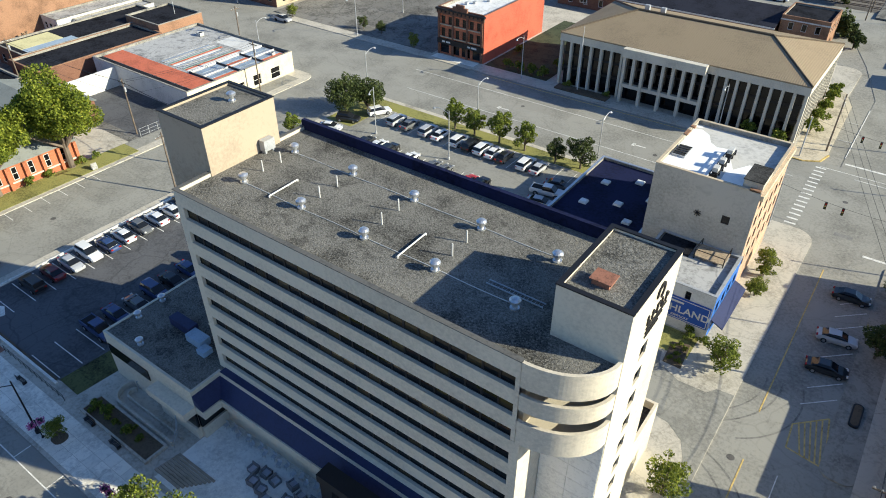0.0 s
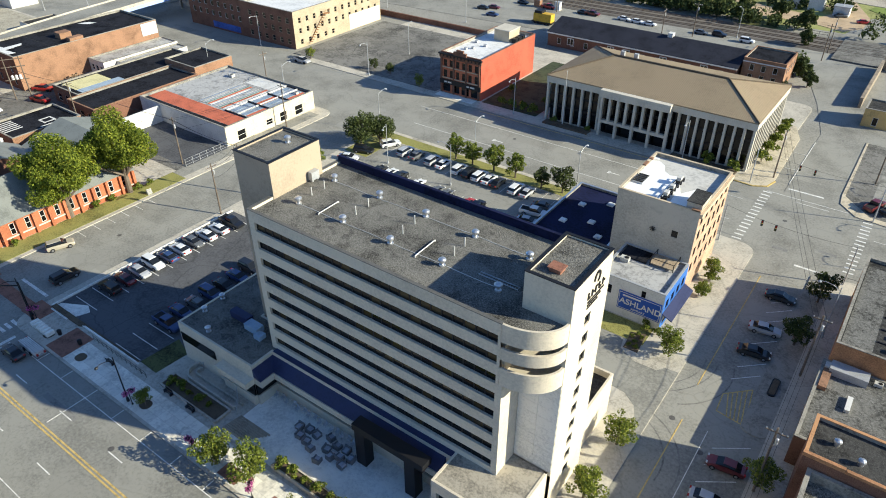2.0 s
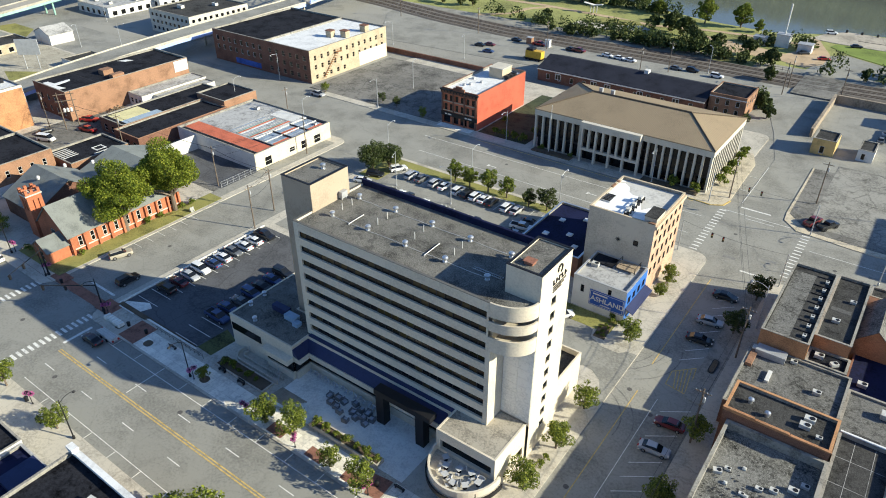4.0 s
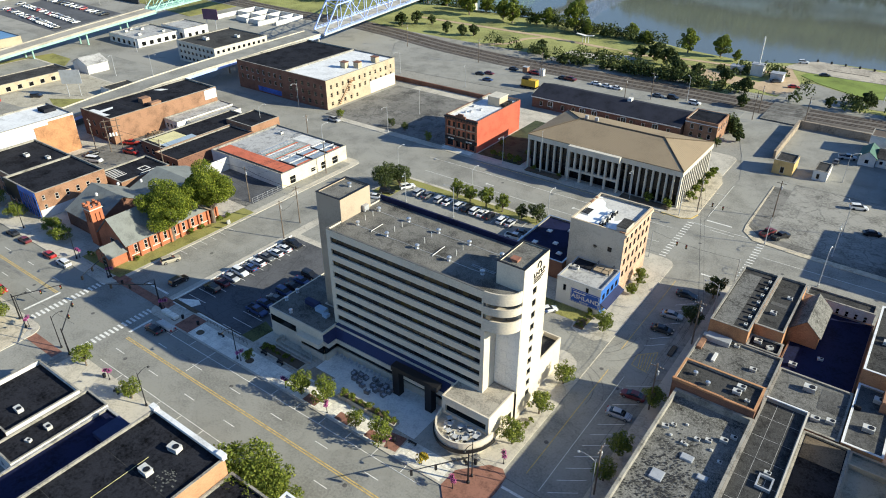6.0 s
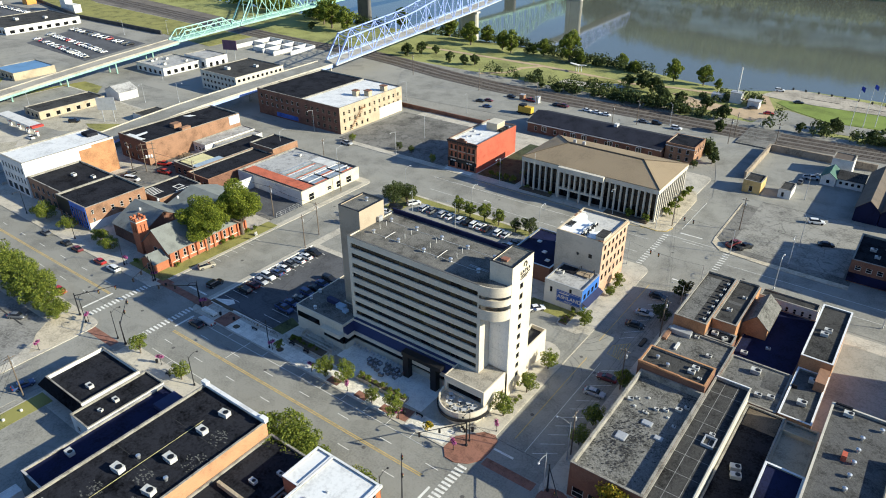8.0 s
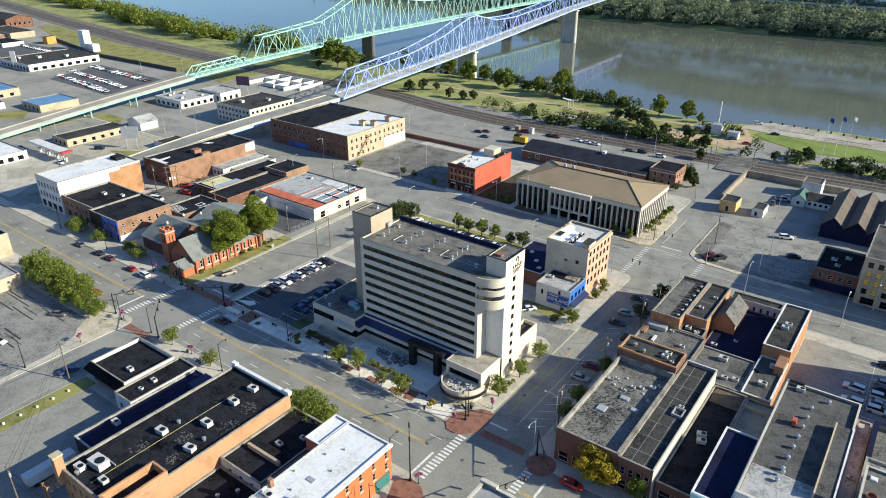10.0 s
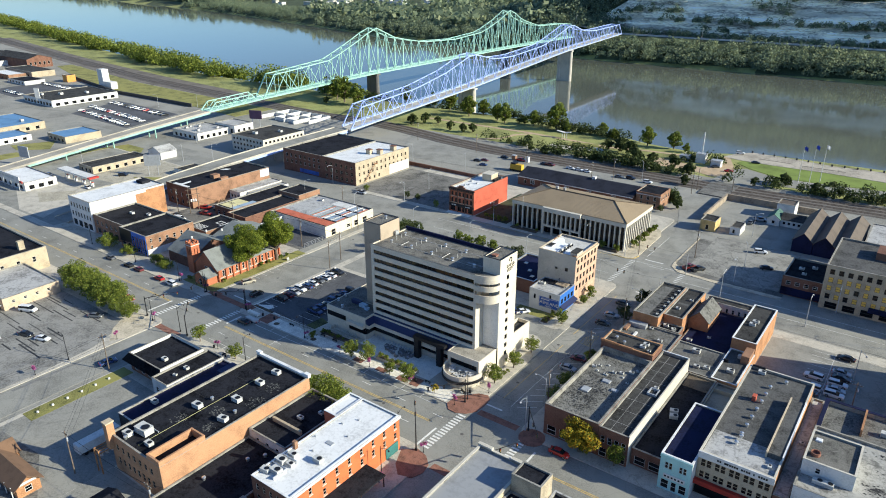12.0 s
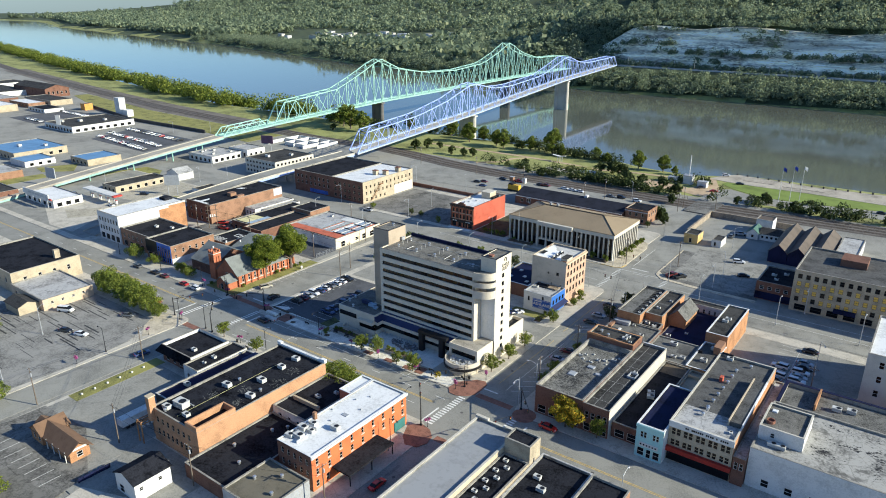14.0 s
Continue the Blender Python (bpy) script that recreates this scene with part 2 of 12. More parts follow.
def add_path(bm, pts, r, n=4, mi=0):
    """One bent bar through the points, with shared joints."""
    pts = [Vector(p) for p in pts]
    rings = []
    for i, p in enumerate(pts):
        d = (pts[min(i + 1, len(pts) - 1)] - pts[max(i - 1, 0)]).normalized()
        a = d.cross(Vector((0, 0, 1))).normalized()
        b = a.cross(d)
        rings.append([bm.verts.new(p + r * (a * math.cos(t) + b * math.sin(t))) for t in [2 * math.pi * (k + 0.5) / n for k in range(n)]])
    for lo, hi in zip(rings, rings[1:]):
        for i in range(n):
            bm.faces.new((lo[i], lo[(i + 1) % n], hi[(i + 1) % n], hi[i])).material_index = mi
    bm.faces.new(rings[0][::-1]).material_index = mi
    bm.faces.new(rings[-1]).material_index = mi


def add_lathe(bm, c, prof, n=12, mi=0):
    """A turned body about the upright through c; prof is (radius, height) from the foot up."""
    rings = [[bm.verts.new((c[0] + r * math.cos(2 * math.pi * i / n), c[1] + r * math.sin(2 * math.pi * i / n), c[2] + z)) for i in range(n)] for r, z in prof]
    for lo, hi in zip(rings, rings[1:]):
        for i in range(n):
            bm.faces.new((lo[i], lo[(i + 1) % n], hi[(i + 1) % n], hi[i])).material_index = mi
    bm.faces.new(rings[0][::-1]).material_index = mi
    bm.faces.new(rings[-1]).material_index = mi


def quad(bm, pts, mi=0):
    f = bm.faces.new([bm.verts.new(p) for p in pts])
    f.material_index = mi
    return f


def mesh_of(name, bm, *mats):
    me = bpy.data.meshes.new(name)
    bm.to_mesh(me)
    bm.free()
    for m in mats:
        me.materials.append(m)
    return me


def thing(name, at=(0, 0, 0), label="", category="", group="", kind=""):
    ob = new(name)
    ob.empty_display_size = 0.5
    ob.location = at
    ob["base"] = tuple(float(v) for v in at)
    return tagged(ob, label, category, group, kind)


def part(name, bm, mats, parent=None, label="", at=None, kind=""):
    """One mesh object under a thing or part. Without at, the mesh is in world metres; with at, in its own."""
    mats = mats if isinstance(mats, (list, tuple)) else [mats]
    base = Vector(parent["base"]) if parent else Vector((0, 0, 0))
    loc = Vector(at) if at is not None else Vector((0, 0, 0))
    if isinstance(bm, bpy.types.Mesh):
        me = bm
    else:
        if "wall" in name or "tower" in name or "wing" in name:
            bmesh.ops.remove_doubles(bm, verts=bm.verts, dist=0.002)
        if at is None:
            bmesh.ops.translate(bm, verts=bm.verts, vec=-base)
            loc = base
        me = mesh_of(name, bm, *mats)
    ob = new(name, me)
    ob.location = loc - base
    ob["base"] = tuple(float(v) for v in loc)
    if parent:
        ob.parent = parent
    return tagged(ob, label=label, kind=kind)


def solid(name, bm, mats, label="", category="", group="", kind=""):
    """A top-level thing of one mesh, built in world metres, with its origin at its foot."""
    lo = Vector((min(v.co.x for v in bm.verts), min(v.co.y for v in bm.verts), min(v.co.z for v in bm.verts)))
    hi = Vector((max(v.co.x for v in bm.verts), max(v.co.y for v in bm.verts), 0))
    at = Vector(((lo.x + hi.x) / 2, (lo.y + hi.y) / 2, lo.z))
    bmesh.ops.translate(bm, verts=bm.verts, vec=-at)
    ob = new(name, mesh_of(name, bm, *(mats if isinstance(mats, (list, tuple)) else [mats])))
    ob.location = at
    ob["base"] = tuple(at)
    return tagged(ob, label, category, group, kind)


SIDES = {"S": ((1, 0), (0, -1)), "N": ((-1, 0), (0, 1)), "E": ((0, 1), (1, 0)), "W": ((0, -1), (-1, 0))}


def facade(bm, origin, u, n, width, z0, z1, holes, deep=0.18, mi=0):
    """A wall face with real rectangular openings and reveals. holes: (u0, u1, v0, v1) with v in world height."""
    us = sorted({0.0, width, *[round(min(max(a, 0.0), width), 4) for h in holes for a in h[:2]]})
    vs = sorted({z0, z1, *[round(min(max(a, z0), z1), 4) for h in holes for a in h[2:]]})
    P = lambda a, v, d=0.0: (origin[0] + u[0] * a - n[0] * d, origin[1] + u[1] * a - n[1] * d, v)
    grid = {}

    def V(a, v):
        if (a, v) not in grid:
            grid[(a, v)] = bm.verts.new(P(a, v))
        return grid[(a, v)]

    for a, b in zip(us, us[1:]):
        for c, d in zip(vs, vs[1:]):
            ma, mc = (a + b) / 2, (c + d) / 2
            if any(h[0] < ma < h[1] and h[2] < mc < h[3] for h in holes):
                continue
            bm.faces.new((V(a, c), V(b, c), V(b, d), V(a, d))).material_index = mi
    for a, b, c, d in holes:
        quad(bm, (P(a, c), P(a, d), P(a, d, deep), P(a, c, deep)), mi)
        quad(bm, (P(b, d), P(b, c), P(b, c, deep), P(b, d, deep)), mi)
        quad(bm, (P(a, c), P(a, c, deep), P(b, c, deep), P(b, c)), mi)
        quad(bm, (P(a, d), P(b, d), P(b, d, deep), P(a, d, deep)), mi)


WINDOW_MESH = {}


def window_at(parent, origin, u, n, hole, deep, frame_mat, glass, name="window", split=1, label=""):
    """A framed window set back in its opening: frame with a pane under it, shared between alike ones."""
    a, b, c, d = hole
    w, h = round(b - a, 2), round(d - c, 2)
    far = origin[1] > 150 or origin[0] < -195
    key = (w, h, frame_mat.name, glass.name, split, far)
    if key not in WINDOW_MESH:
        bm = bmesh.new()
        f = min(0.09, w * 0.12)
    if key not in WINDOW_MESH and far:
        ring = lambda x, z0, z1, y: [bm.verts.new(p) for p in ((-x, y, z0), (x, y, z0), (x, y, z1), (-x, y, z1))]
        A, B, C = ring(w / 2, 0, h, -0.05), ring(w / 2 - f, f, h - f, -0.05), ring(w / 2 - f, f, h - f, 0.02)
        for p, q in ((A, B), (B, C)):
            for i in range(4):
                bm.faces.new((p[i], p[(i + 1) % 4], q[(i + 1) % 4], q[i]))
        bm.faces.new(C).material_index = 1
        WINDOW_MESH[key] = mesh_of("window", bm, frame_mat, glass), None
    elif key not in WINDOW_MESH:
        add_box(bm, -w / 2, -w / 2 + f, -0.05, 0.05, 0, h)
        add_box(bm, w / 2 - f, w / 2, -0.05, 0.05, 0, h)
        add_box(bm, -w / 2 + f, w / 2 - f, -0.05, 0.05, 0, f)
        add_box(bm, -w / 2 + f, w / 2 - f, -0.05, 0.05, h - f, h)
        if split > 1:
            add_box(bm, -w / 2 + f, w / 2 - f, -0.04, 0.04, h / 2 - 0.04, h / 2 + 0.04)
        fr = mesh_of("window", bm, frame_mat)
        bm = bmesh.new()
        add_box(bm, -w / 2 + f, w / 2 - f, -0.01, 0.02, f, h - f)
        WINDOW_MESH[key] = fr, mesh_of("pane", bm, glass)
    fr, pn = WINDOW_MESH[key]
    m = (a + b) / 2
    at = (origin[0] + u[0] * m - n[0] * (deep - 0.05), origin[1] + u[1] * m - n[1] * (deep - 0.05), c)
    ob = part(name, fr, [], parent, label, at=at)
    ob.rotation_euler = (0, 0, math.atan2(u[1], u[0]))
    if pn:
        p = new("pane", pn)
        p.parent = ob
    return ob


def row(width, n, w, v0, v1, m0=None, m1=None):
    """n even openings of width w along a face, between the margins."""
    m0 = m0 if m0 is not None else (width - n * w) / (n + 1)
    m1 = m1 if m1 is not None else m0
    if n == 1:
        c = (m0 + width - m1) / 2
        return [(c - w / 2, c + w / 2, v0, v1)]
    step = (width - m0 - m1 - w) / (n - 1)
    return [(m0 + i * step, m0 + i * step + w, v0, v1) for i in range(n)]


def building(name, label, x0, x1, y0, y1, h, wall, roof, rows=None, parapet=0.5, z0=0.0, cap=None, glass=None, frame_mat=None, side_mats=None, split=2, category="building", deep=0.18, thick=0.3, wall_label="", roof_label="", no_cap=False, inside=None):
    """A flat-roofed block: walls with openings, parapet with coping, roof. rows: side -> openings."""
    rows = {s: h for s, h in (rows or {}).items() if s != "N"}
    t = thing(name, ((x0 + x1) / 2, (y0 + y1) / 2, z0), label, category)
    start = {"S": (x0, y0), "N": (x1, y1), "E": (x1, y0), "W": (x0, y1)}
    wid = {"S": x1 - x0, "N": x1 - x0, "E": y1 - y0, "W": y1 - y0}
    mats = [wall]
    index = {}
    for s, m in (side_mats or {}).items():
        if m not in mats:
            mats.append(m)
        index[s] = mats.index(m)
    bm = bmesh.new()
    top = h + parapet
    mats.append(inside or COPING)
    inner = len(mats) - 1
    for s, (u, n) in SIDES.items():
        facade(bm, start[s], u, n, wid[s], z0, top, rows.get(s, []), deep, index.get(s, 0))
    a, b, c, d = x0 + thick, x1 - thick, y0 + thick, y1 - thick
    for p in (((a, c), (a, d)), ((a, d), (b, d)), ((b, d), (b, c)), ((b, c), (a, c))):
        quad(bm, ((*p[0], h - 0.05), (*p[1], h - 0.05), (*p[1], top), (*p[0], top)), inner)
    for p in (((x0, y0), (x1, y0), (b, c), (a, c)), ((x1, y0), (x1, y1), (b, d), (b, c)), ((x1, y1), (x0, y1), (a, d), (b, d)), ((x0, y1), (x0, y0), (a, c), (a, d))):
        quad(bm, [(*q, top) for q in p])
    part("wall", bm, mats, t, wall_label)
    bm = bmesh.new()
    add_box(bm, a, b, c, d, h - 0.25, h)
    part("roof", bm, roof, t, roof_label)
    if not no_cap:
        o = 0.05
        bm = bmesh.new()
        add_ring(bm, x0 - o, x1 + o, y0 - o, y1 + o, thick + 2 * o, top + 0.003, top + 0.11)
        part("coping", bm, cap or COPING, t)
    for s, holes in rows.items():
        u, n = SIDES[s]
        for k, hole in enumerate(holes):
            g = glass[(k * 7 + k // 5) % len(glass)] if isinstance(glass, list) else glass
            if isinstance(glass, list) and (hole[2] > 11 or hole[2] < 2):
                g = GLASS_DARK
            window_at(t, start[s], u, n, hole, deep, frame_mat or WHITE_PAINT, g or GLASS_DARK, split=split)
    return t


# ---- large structure: land, river, streets ----
def lerp_table(x, table):
    for (xa, ya), (xb, yb) in zip(table, table[1:]):
        if xa <= x <= xb:
            return ya + (yb - ya) * (x - xa) / (xb - xa)
    return table[0][1] if x < table[0][0] else table[-1][1]


NEAR_BANK = [(-4000, 1000), (-1731, 600), (-1027, 438), (-785, 392), (-635, 366), (-548, 350), (-274, 348), (-130, 354), (-80, 335), (-45, 330), (-15, 350), (60, 352), (4000, 420)]
FAR_BANK = [(-4000, 1750), (-3110, 1406), (-1468, 1031), (-790, 814), (-288, 716), (-123, 711), (20, 703), (400, 690), (4000, 600)]
WATER_Z = -7.0


def smooth(a, b, v):
    v = min(1.0, max(0.0, (v - a) / (b - a)))
    return v * v * (3 - 2 * v)


def land(x, y):
    """Height of the land: a flat town, the river's trough, a flat far shore, then wooded hills with a rock face."""
    n, f = lerp_table(x, NEAR_BANK), lerp_table(x, FAR_BANK)
    if y < n:
        return -0.06 - (6.9 * smooth(n - 26, n, y))
    if y < f:
        return -7.0 - 3.0 * smooth(n, n + 15, y) + 3.0 * smooth(f - 15, f, y)
    d = y - f
    east = smooth(-560, -380, x)
    z = -7 + 9 * smooth(0, 22, d) + 16 * east * smooth(20, 70, d)
    cliff = smooth(-400, -300, x)
    z += 58 * east * (cliff * smooth(104, 150, d) + (1 - cliff) * smooth(40, 190, d))
    z += (85 + 45 * noise.noise((x * 0.0021, y * 0.002, 5.0))) * east * smooth(150, 460, d)
    z += (1 - east) * (200 * smooth(500, 2400, d) + 70 * smooth(250, 700, d) * smooth(-1000, -500, x) + 14 * smooth(150, 500, d) * (0.6 + noise.noise((x * 0.003, y * 0.003, 1.0))))
    return z


bm = bmesh.new()
xs = [-9000, -6500, -5000] + list(range(-4000, -1600, 120)) + list(range(-1600, -320, 20)) + list(range(-320, 500, 8)) + list(range(500, 1500, 100)) + [1500, 2500, 4500, 9000]
ys = [-6000, -3000, -1200, -600, -300, -100, 100, 220, 260, 280] + list(range(290, 480, 5)) + list(range(480, 640, 20)) + list(range(640, 770, 9)) + list(range(770, 880, 3)) + list(range(880, 1120, 9)) + list(range(1120, 2000, 40)) + list(range(2000, 5000, 200)) + [5500, 7000, 9500]
grid = [[bm.verts.new((x, y, land(x, y))) for x in xs] for y in ys]
for j in range(len(ys) - 1):
    for i in range(len(xs) - 1):
        f = bm.faces.new((grid[j][i], grid[j][i + 1], grid[j + 1][i + 1], grid[j + 1][i]))
        f.smooth = True
        cx, cy = (xs[i] + xs[i + 1]) / 2, (ys[j] + ys[j + 1]) / 2
        near = lerp_table(cx, NEAR_BANK)
        if cy < near - 92:
            f.material_index = 0
        elif cy > lerp_table(cx, FAR_BANK) + 6:
            f.material_index = 2
        else:
            f.material_index = 1
TOWN = mat("town_ground", (0.25, 0.24, 0.21), 0.95, 0.25, 0.03, 2.0, 0.2, spots=0.25)
MEADOW = mat("meadow", (0.14, 0.165, 0.05), 0.95, 0.5, 0.05, 1.2, 0.4, tint=(0.21, 0.215, 0.075), spots=0.2)
ROCK = mat("rock_face", (0.66, 0.60, 0.50), 0.95, 0.6, 0.05, 0.45, 0.9, spots=0.35)
_nd, _lk = ROCK.node_tree.nodes, ROCK.node_tree.links
_map = _nd.new("ShaderNodeVectorMath")
_map.operation = "MULTIPLY"
_map.inputs[1].default_value = (0.45, 0.45, 2.6)
_lk.new(next(n for n in _nd if n.type == "NEW_GEOMETRY").outputs["Position"], _map.inputs[0])
for _t in [n for n in _nd if n.type == "TEX_NOISE"]:
    _lk.new(_map.outputs[0], _t.inputs["Vector"])
_bsdf = next(n for n in _nd if n.type == "BSDF_PRINCIPLED")
_was = _bsdf.inputs["Base Color"].links[0].from_socket
_lay, _noi, _ramp, _mul = _nd.new("ShaderNodeVectorMath"), _nd.new("ShaderNodeTexNoise"), _nd.new("ShaderNodeValToRGB"), _nd.new("ShaderNodeMix")
_lay.operation = "MULTIPLY"
_lay.inputs[1].default_value = (0.006, 0.006, 0.11)
_lk.new(next(n for n in _nd if n.type == "NEW_GEOMETRY").outputs["Position"], _lay.inputs[0])
_noi.inputs["Scale"].default_value, _noi.inputs["Detail"].default_value, _noi.inputs["Roughness"].default_value = 1.6, 6, 0.65
_lk.new(_lay.outputs[0], _noi.inputs["Vector"])
_ramp.color_ramp.elements[0].position, _ramp.color_ramp.elements[1].position = 0.40, 0.60
_ramp.color_ramp.elements[0].color, _ramp.color_ramp.elements[1].color = (0.62, 0.61, 0.58, 1), (1.3, 1.28, 1.22, 1)
_mul.data_type, _mul.blend_type = "RGBA", "MULTIPLY"
_mul.inputs[0].default_value = 1.0
_lk.new(_noi.outputs["Fac"], _ramp.inputs[0])
_lk.new(_was, _mul.inputs[6])
_lk.new(_ramp.outputs[0], _mul.inputs[7])
_lk.new(_mul.outputs[2], _bsdf.inputs["Base Color"])
# dark ground below the far woods; shade between the trees is in its colour
FOREST = mat("forest_floor_shade", (0.05, 0.065, 0.028), 0.95, 0.4, 0.05, 0.7, 0.4)
solid("ground", bm, [TOWN, MEADOW, FOREST], "flat worn town ground running to a wooded far shore", "ground", kind="structure")

# layered rock face on the far shore
bm = bmesh.new()
xs = list(range(-385, 470, 3))
rings = []
for x in xs:
    f = lerp_table(x, FAR_BANK)
    foot = land(x, f + 88) - 1.0
    hgt = 54 * smooth(-385, -290, x) * (0.9 + 0.2 * noise.noise((x * 0.01, 2, 2))) + 0.5
    col = []
    for i in range(34):
        u = i / 31
        if i > 31:
            col.append(bm.verts.new((x, f + 124 + 14 * (i - 31), foot + hgt + 0.4 * (i - 31))))
            continue
        step = sum(0.055 * smooth(c - 0.02, c + 0.02, u + 0.05 * noise.noise((x * 0.012, c * 9, 0))) for c in (0.18, 0.36, 0.52, 0.7, 0.86))
        lean = 88 + 30 * (0.72 * u + step)
        n = 3.4 * noise.noise((x * 0.03, u * 2.0, 3)) + 2.2 * noise.noise((x * 0.12, u * 9.0, 5)) + 1.2 * noise.noise((x * 0.35, u * 24.0, 7))
        col.append(bm.verts.new((x + 0.8 * noise.noise((x * 0.4, u * 20, 1)), f + lean + n, foot + hgt * u)))
    rings.append(col)
for p, q in zip(rings, rings[1:]):
    for i in range(33):
        bm.faces.new((p[i], q[i], q[i + 1], p[i + 1]))
solid("rock_face", bm, ROCK, "pale layered rock face above the far road", "cliff", kind="structure")

WATER.use_nodes = True
_p = WATER.node_tree.nodes["Principled BSDF"]
_p.inputs["Base Color"].default_value = (0.12, 0.13, 0.105, 1)
_p.inputs["Roughness"].default_value = 0.06
_n, _b, _g = (WATER.node_tree.nodes.new(k) for k in ("ShaderNodeTexNoise", "ShaderNodeBump", "ShaderNodeNewGeometry"))
_n.inputs["Scale"].default_value, _n.inputs["Detail"].default_value = 0.5, 4
_b.inputs["Strength"].default_value, _b.inputs["Distance"].default_value = 0.035, 0.2
WATER.node_tree.links.new(_g.outputs["Position"], _n.inputs["Vector"])
WATER.node_tree.links.new(_n.outputs["Fac"], _b.inputs["Height"])
WATER.node_tree.links.new(_b.outputs[0], _p.inputs["Normal"])
bm = bmesh.new()
quad(bm, [(-9000, 280, WATER_Z), (6000, 280, WATER_Z), (6000, 2600, WATER_Z), (-9000, 2600, WATER_Z)])
solid("river", bm, WATER, "broad calm green-brown river", "river", kind="structure")


def slab(name, pts, z0, z1, m, label, category, kind="structure"):
    bm = bmesh.new()
    add_prism(bm, pts, z0, z1)
    return solid(name, bm, m, label, category, kind=kind)


def rect(x0, x1, y0, y1):
    return [(x0, y0), (x1, y0), (x1, y1), (x0, y1)]


def kerbed(x0, x1, y0, y1, r=3.0, n=5):
    """A block outline with rounded street corners, anticlockwise."""
    out = []
    for cx, cy, a in ((x1 - r, y0 + r, -90), (x1 - r, y1 - r, 0), (x0 + r, y1 - r, 90), (x0 + r, y0 + r, 180)):
        out += [(cx + r * math.cos(radians(a + 90 * i / n)), cy + r * math.sin(radians(a + 90 * i / n))) for i in range(n + 1)]
    return out


KERB = 0.14
# streets
slab("road_winchester", rect(-420, 260, 3.0, 22.6), -0.3, 0.0, AVENUE, "grey asphalt avenue with worn lane markings", "road")
slab("road_greenup", rect(-420, 260, 111, 136), -0.3, 0.0, ASPHALT, "wide grey asphalt street", "road")
slab("road_west", rect(-117.5, -99.5, -200, 111), -0.3, -0.004, ASPHALT, "grey asphalt side street", "road")
slab("road_east", rect(-12, 3.0, -200, 260), -0.3, -0.004, ASPHALT, "grey asphalt side street with angled parking", "road")
# raised blocks with kerbs
slab("pavement_hotel", kerbed(-99.5, -10.7, 21.6, 111.5), -0.3, KERB, CONCRETE, "pale concrete pavement round the hotel block", "pavement")
slab("pavement_church", kerbed(-330, -115.4, 21.8, 111.5), -0.3, KERB, CONCRETE, "concrete pavement of the church block", "pavement")
slab("pavement_east", kerbed(2.5, 180, 21.8, 109.6), -0.3, KERB, CONCRETE, "concrete pavement of the shop block", "pavement")
slab("pavement_court", kerbed(-150, -17, 135, 187), -0.3, KERB, CONCRETE, "concrete pavement before the office building", "pavement")
slab("pavement_side_walk", kerbed(-12.5, -8.6, -62, 0.5, 1.5), -0.3, KERB - 0.004, CONCRETE, "concrete side walk under the awning", "pavement")
slab("pavement_corner_shops", kerbed(-97.5, -11, -62, 4.8), -0.3, KERB, CONCRETE, "concrete pavement of the corner block", "pavement")
slab("pavement_grey_shop", kerbed(2.5, 120, -62, 4.8), -0.3, KERB, CONCRETE, "concrete pavement before the shops", "pavement")
slab("pavement_car_park", kerbed(-260, -111, -70, 4.8), -0.3, KERB, CONCRETE, "concrete pavement round the open car park", "pavement")



# ---- the hotel ----
HX0, HX1, HY0, HY1, HZ = -55.45, -20.25, 37.4, 53.3, 28.0
hotel = thing("hotel", ((HX0 + HX1) / 2, 46, 0), "cream concrete hotel tower with long dark window bands and gravel roof", "hotel")
BAND = [(25.62 - 2.55 * k, 26.84 - 2.55 * k) for k in range(8)]
NPANE = 25
bm = bmesh.new()
front = [(0.9, HX1 - HX0 - 0.35, a, b) for a, b in BAND]
facade(bm, (HX0, HY0), (1, 0), (0, -1), HX1 - HX0, 6.3, HZ + 0.35, front, 0.42)
facade(bm, (HX1, HY1), (-1, 0), (0, 1), HX1 - HX0, 0.0, HZ + 0.95, [], 0.42)
facade(bm, (HX0, HY1), (0, -1), (-1, 0), HY1 - HY0, 0.0, HZ + 0.35, [])
facade(bm, (HX1, 49.2), (0, 1), (1, 0), HY1 - 49.2, 0.0, HZ + 0.95, [])
facade(bm, (HX1, HY0), (0, 1), (1, 0), 3.6, 6.3, 20.6, [])
add_box(bm, HX0 + 0.003, HX1 - 0.003, HY0 + 0.003, HY0 + 0.35, HZ - 0.4, HZ + 0.352)
add_box(bm, HX0 + 0.003, HX1 - 0.003, HY1 - 0.35, HY1 - 0.003, HZ - 0.4, HZ + 0.952)
add_box(bm, HX0 + 0.003, HX0 + 0.35, HY0 + 0.35, HY1 - 0.35, HZ - 0.4, HZ + 0.352)
part("wall", bm, CREAM, hotel)
# dark facing that paints the shade on the rear parapet's inner side
bm = bmesh.new()
add_box(bm, HX0 + 0.05, HX1 - 0.05, HY1 - 0.36, HY1 + 0.06, HZ + 0.955, HZ + 1.03)
add_box(bm, HX0 + 0.05, HX1 - 0.05, HY1 - 0.42, HY1 - 0.352, HZ - 0.1, HZ + 0.95)
part("parapet_flashing", bm, TAR_BLUE, hotel, "blue-black facing along the rear parapet, shade in its colour")
bm = bmesh.new()
add_box(bm, HX0 - 0.05, HX1 + 0.02, HY0 - 0.05, HY0 + 0.38, HZ + 0.356, HZ + 0.43)
add_box(bm, HX0 - 0.05, HX0 + 0.38, HY0 + 0.38, HY1 - 0.4, HZ + 0.356, HZ + 0.43)
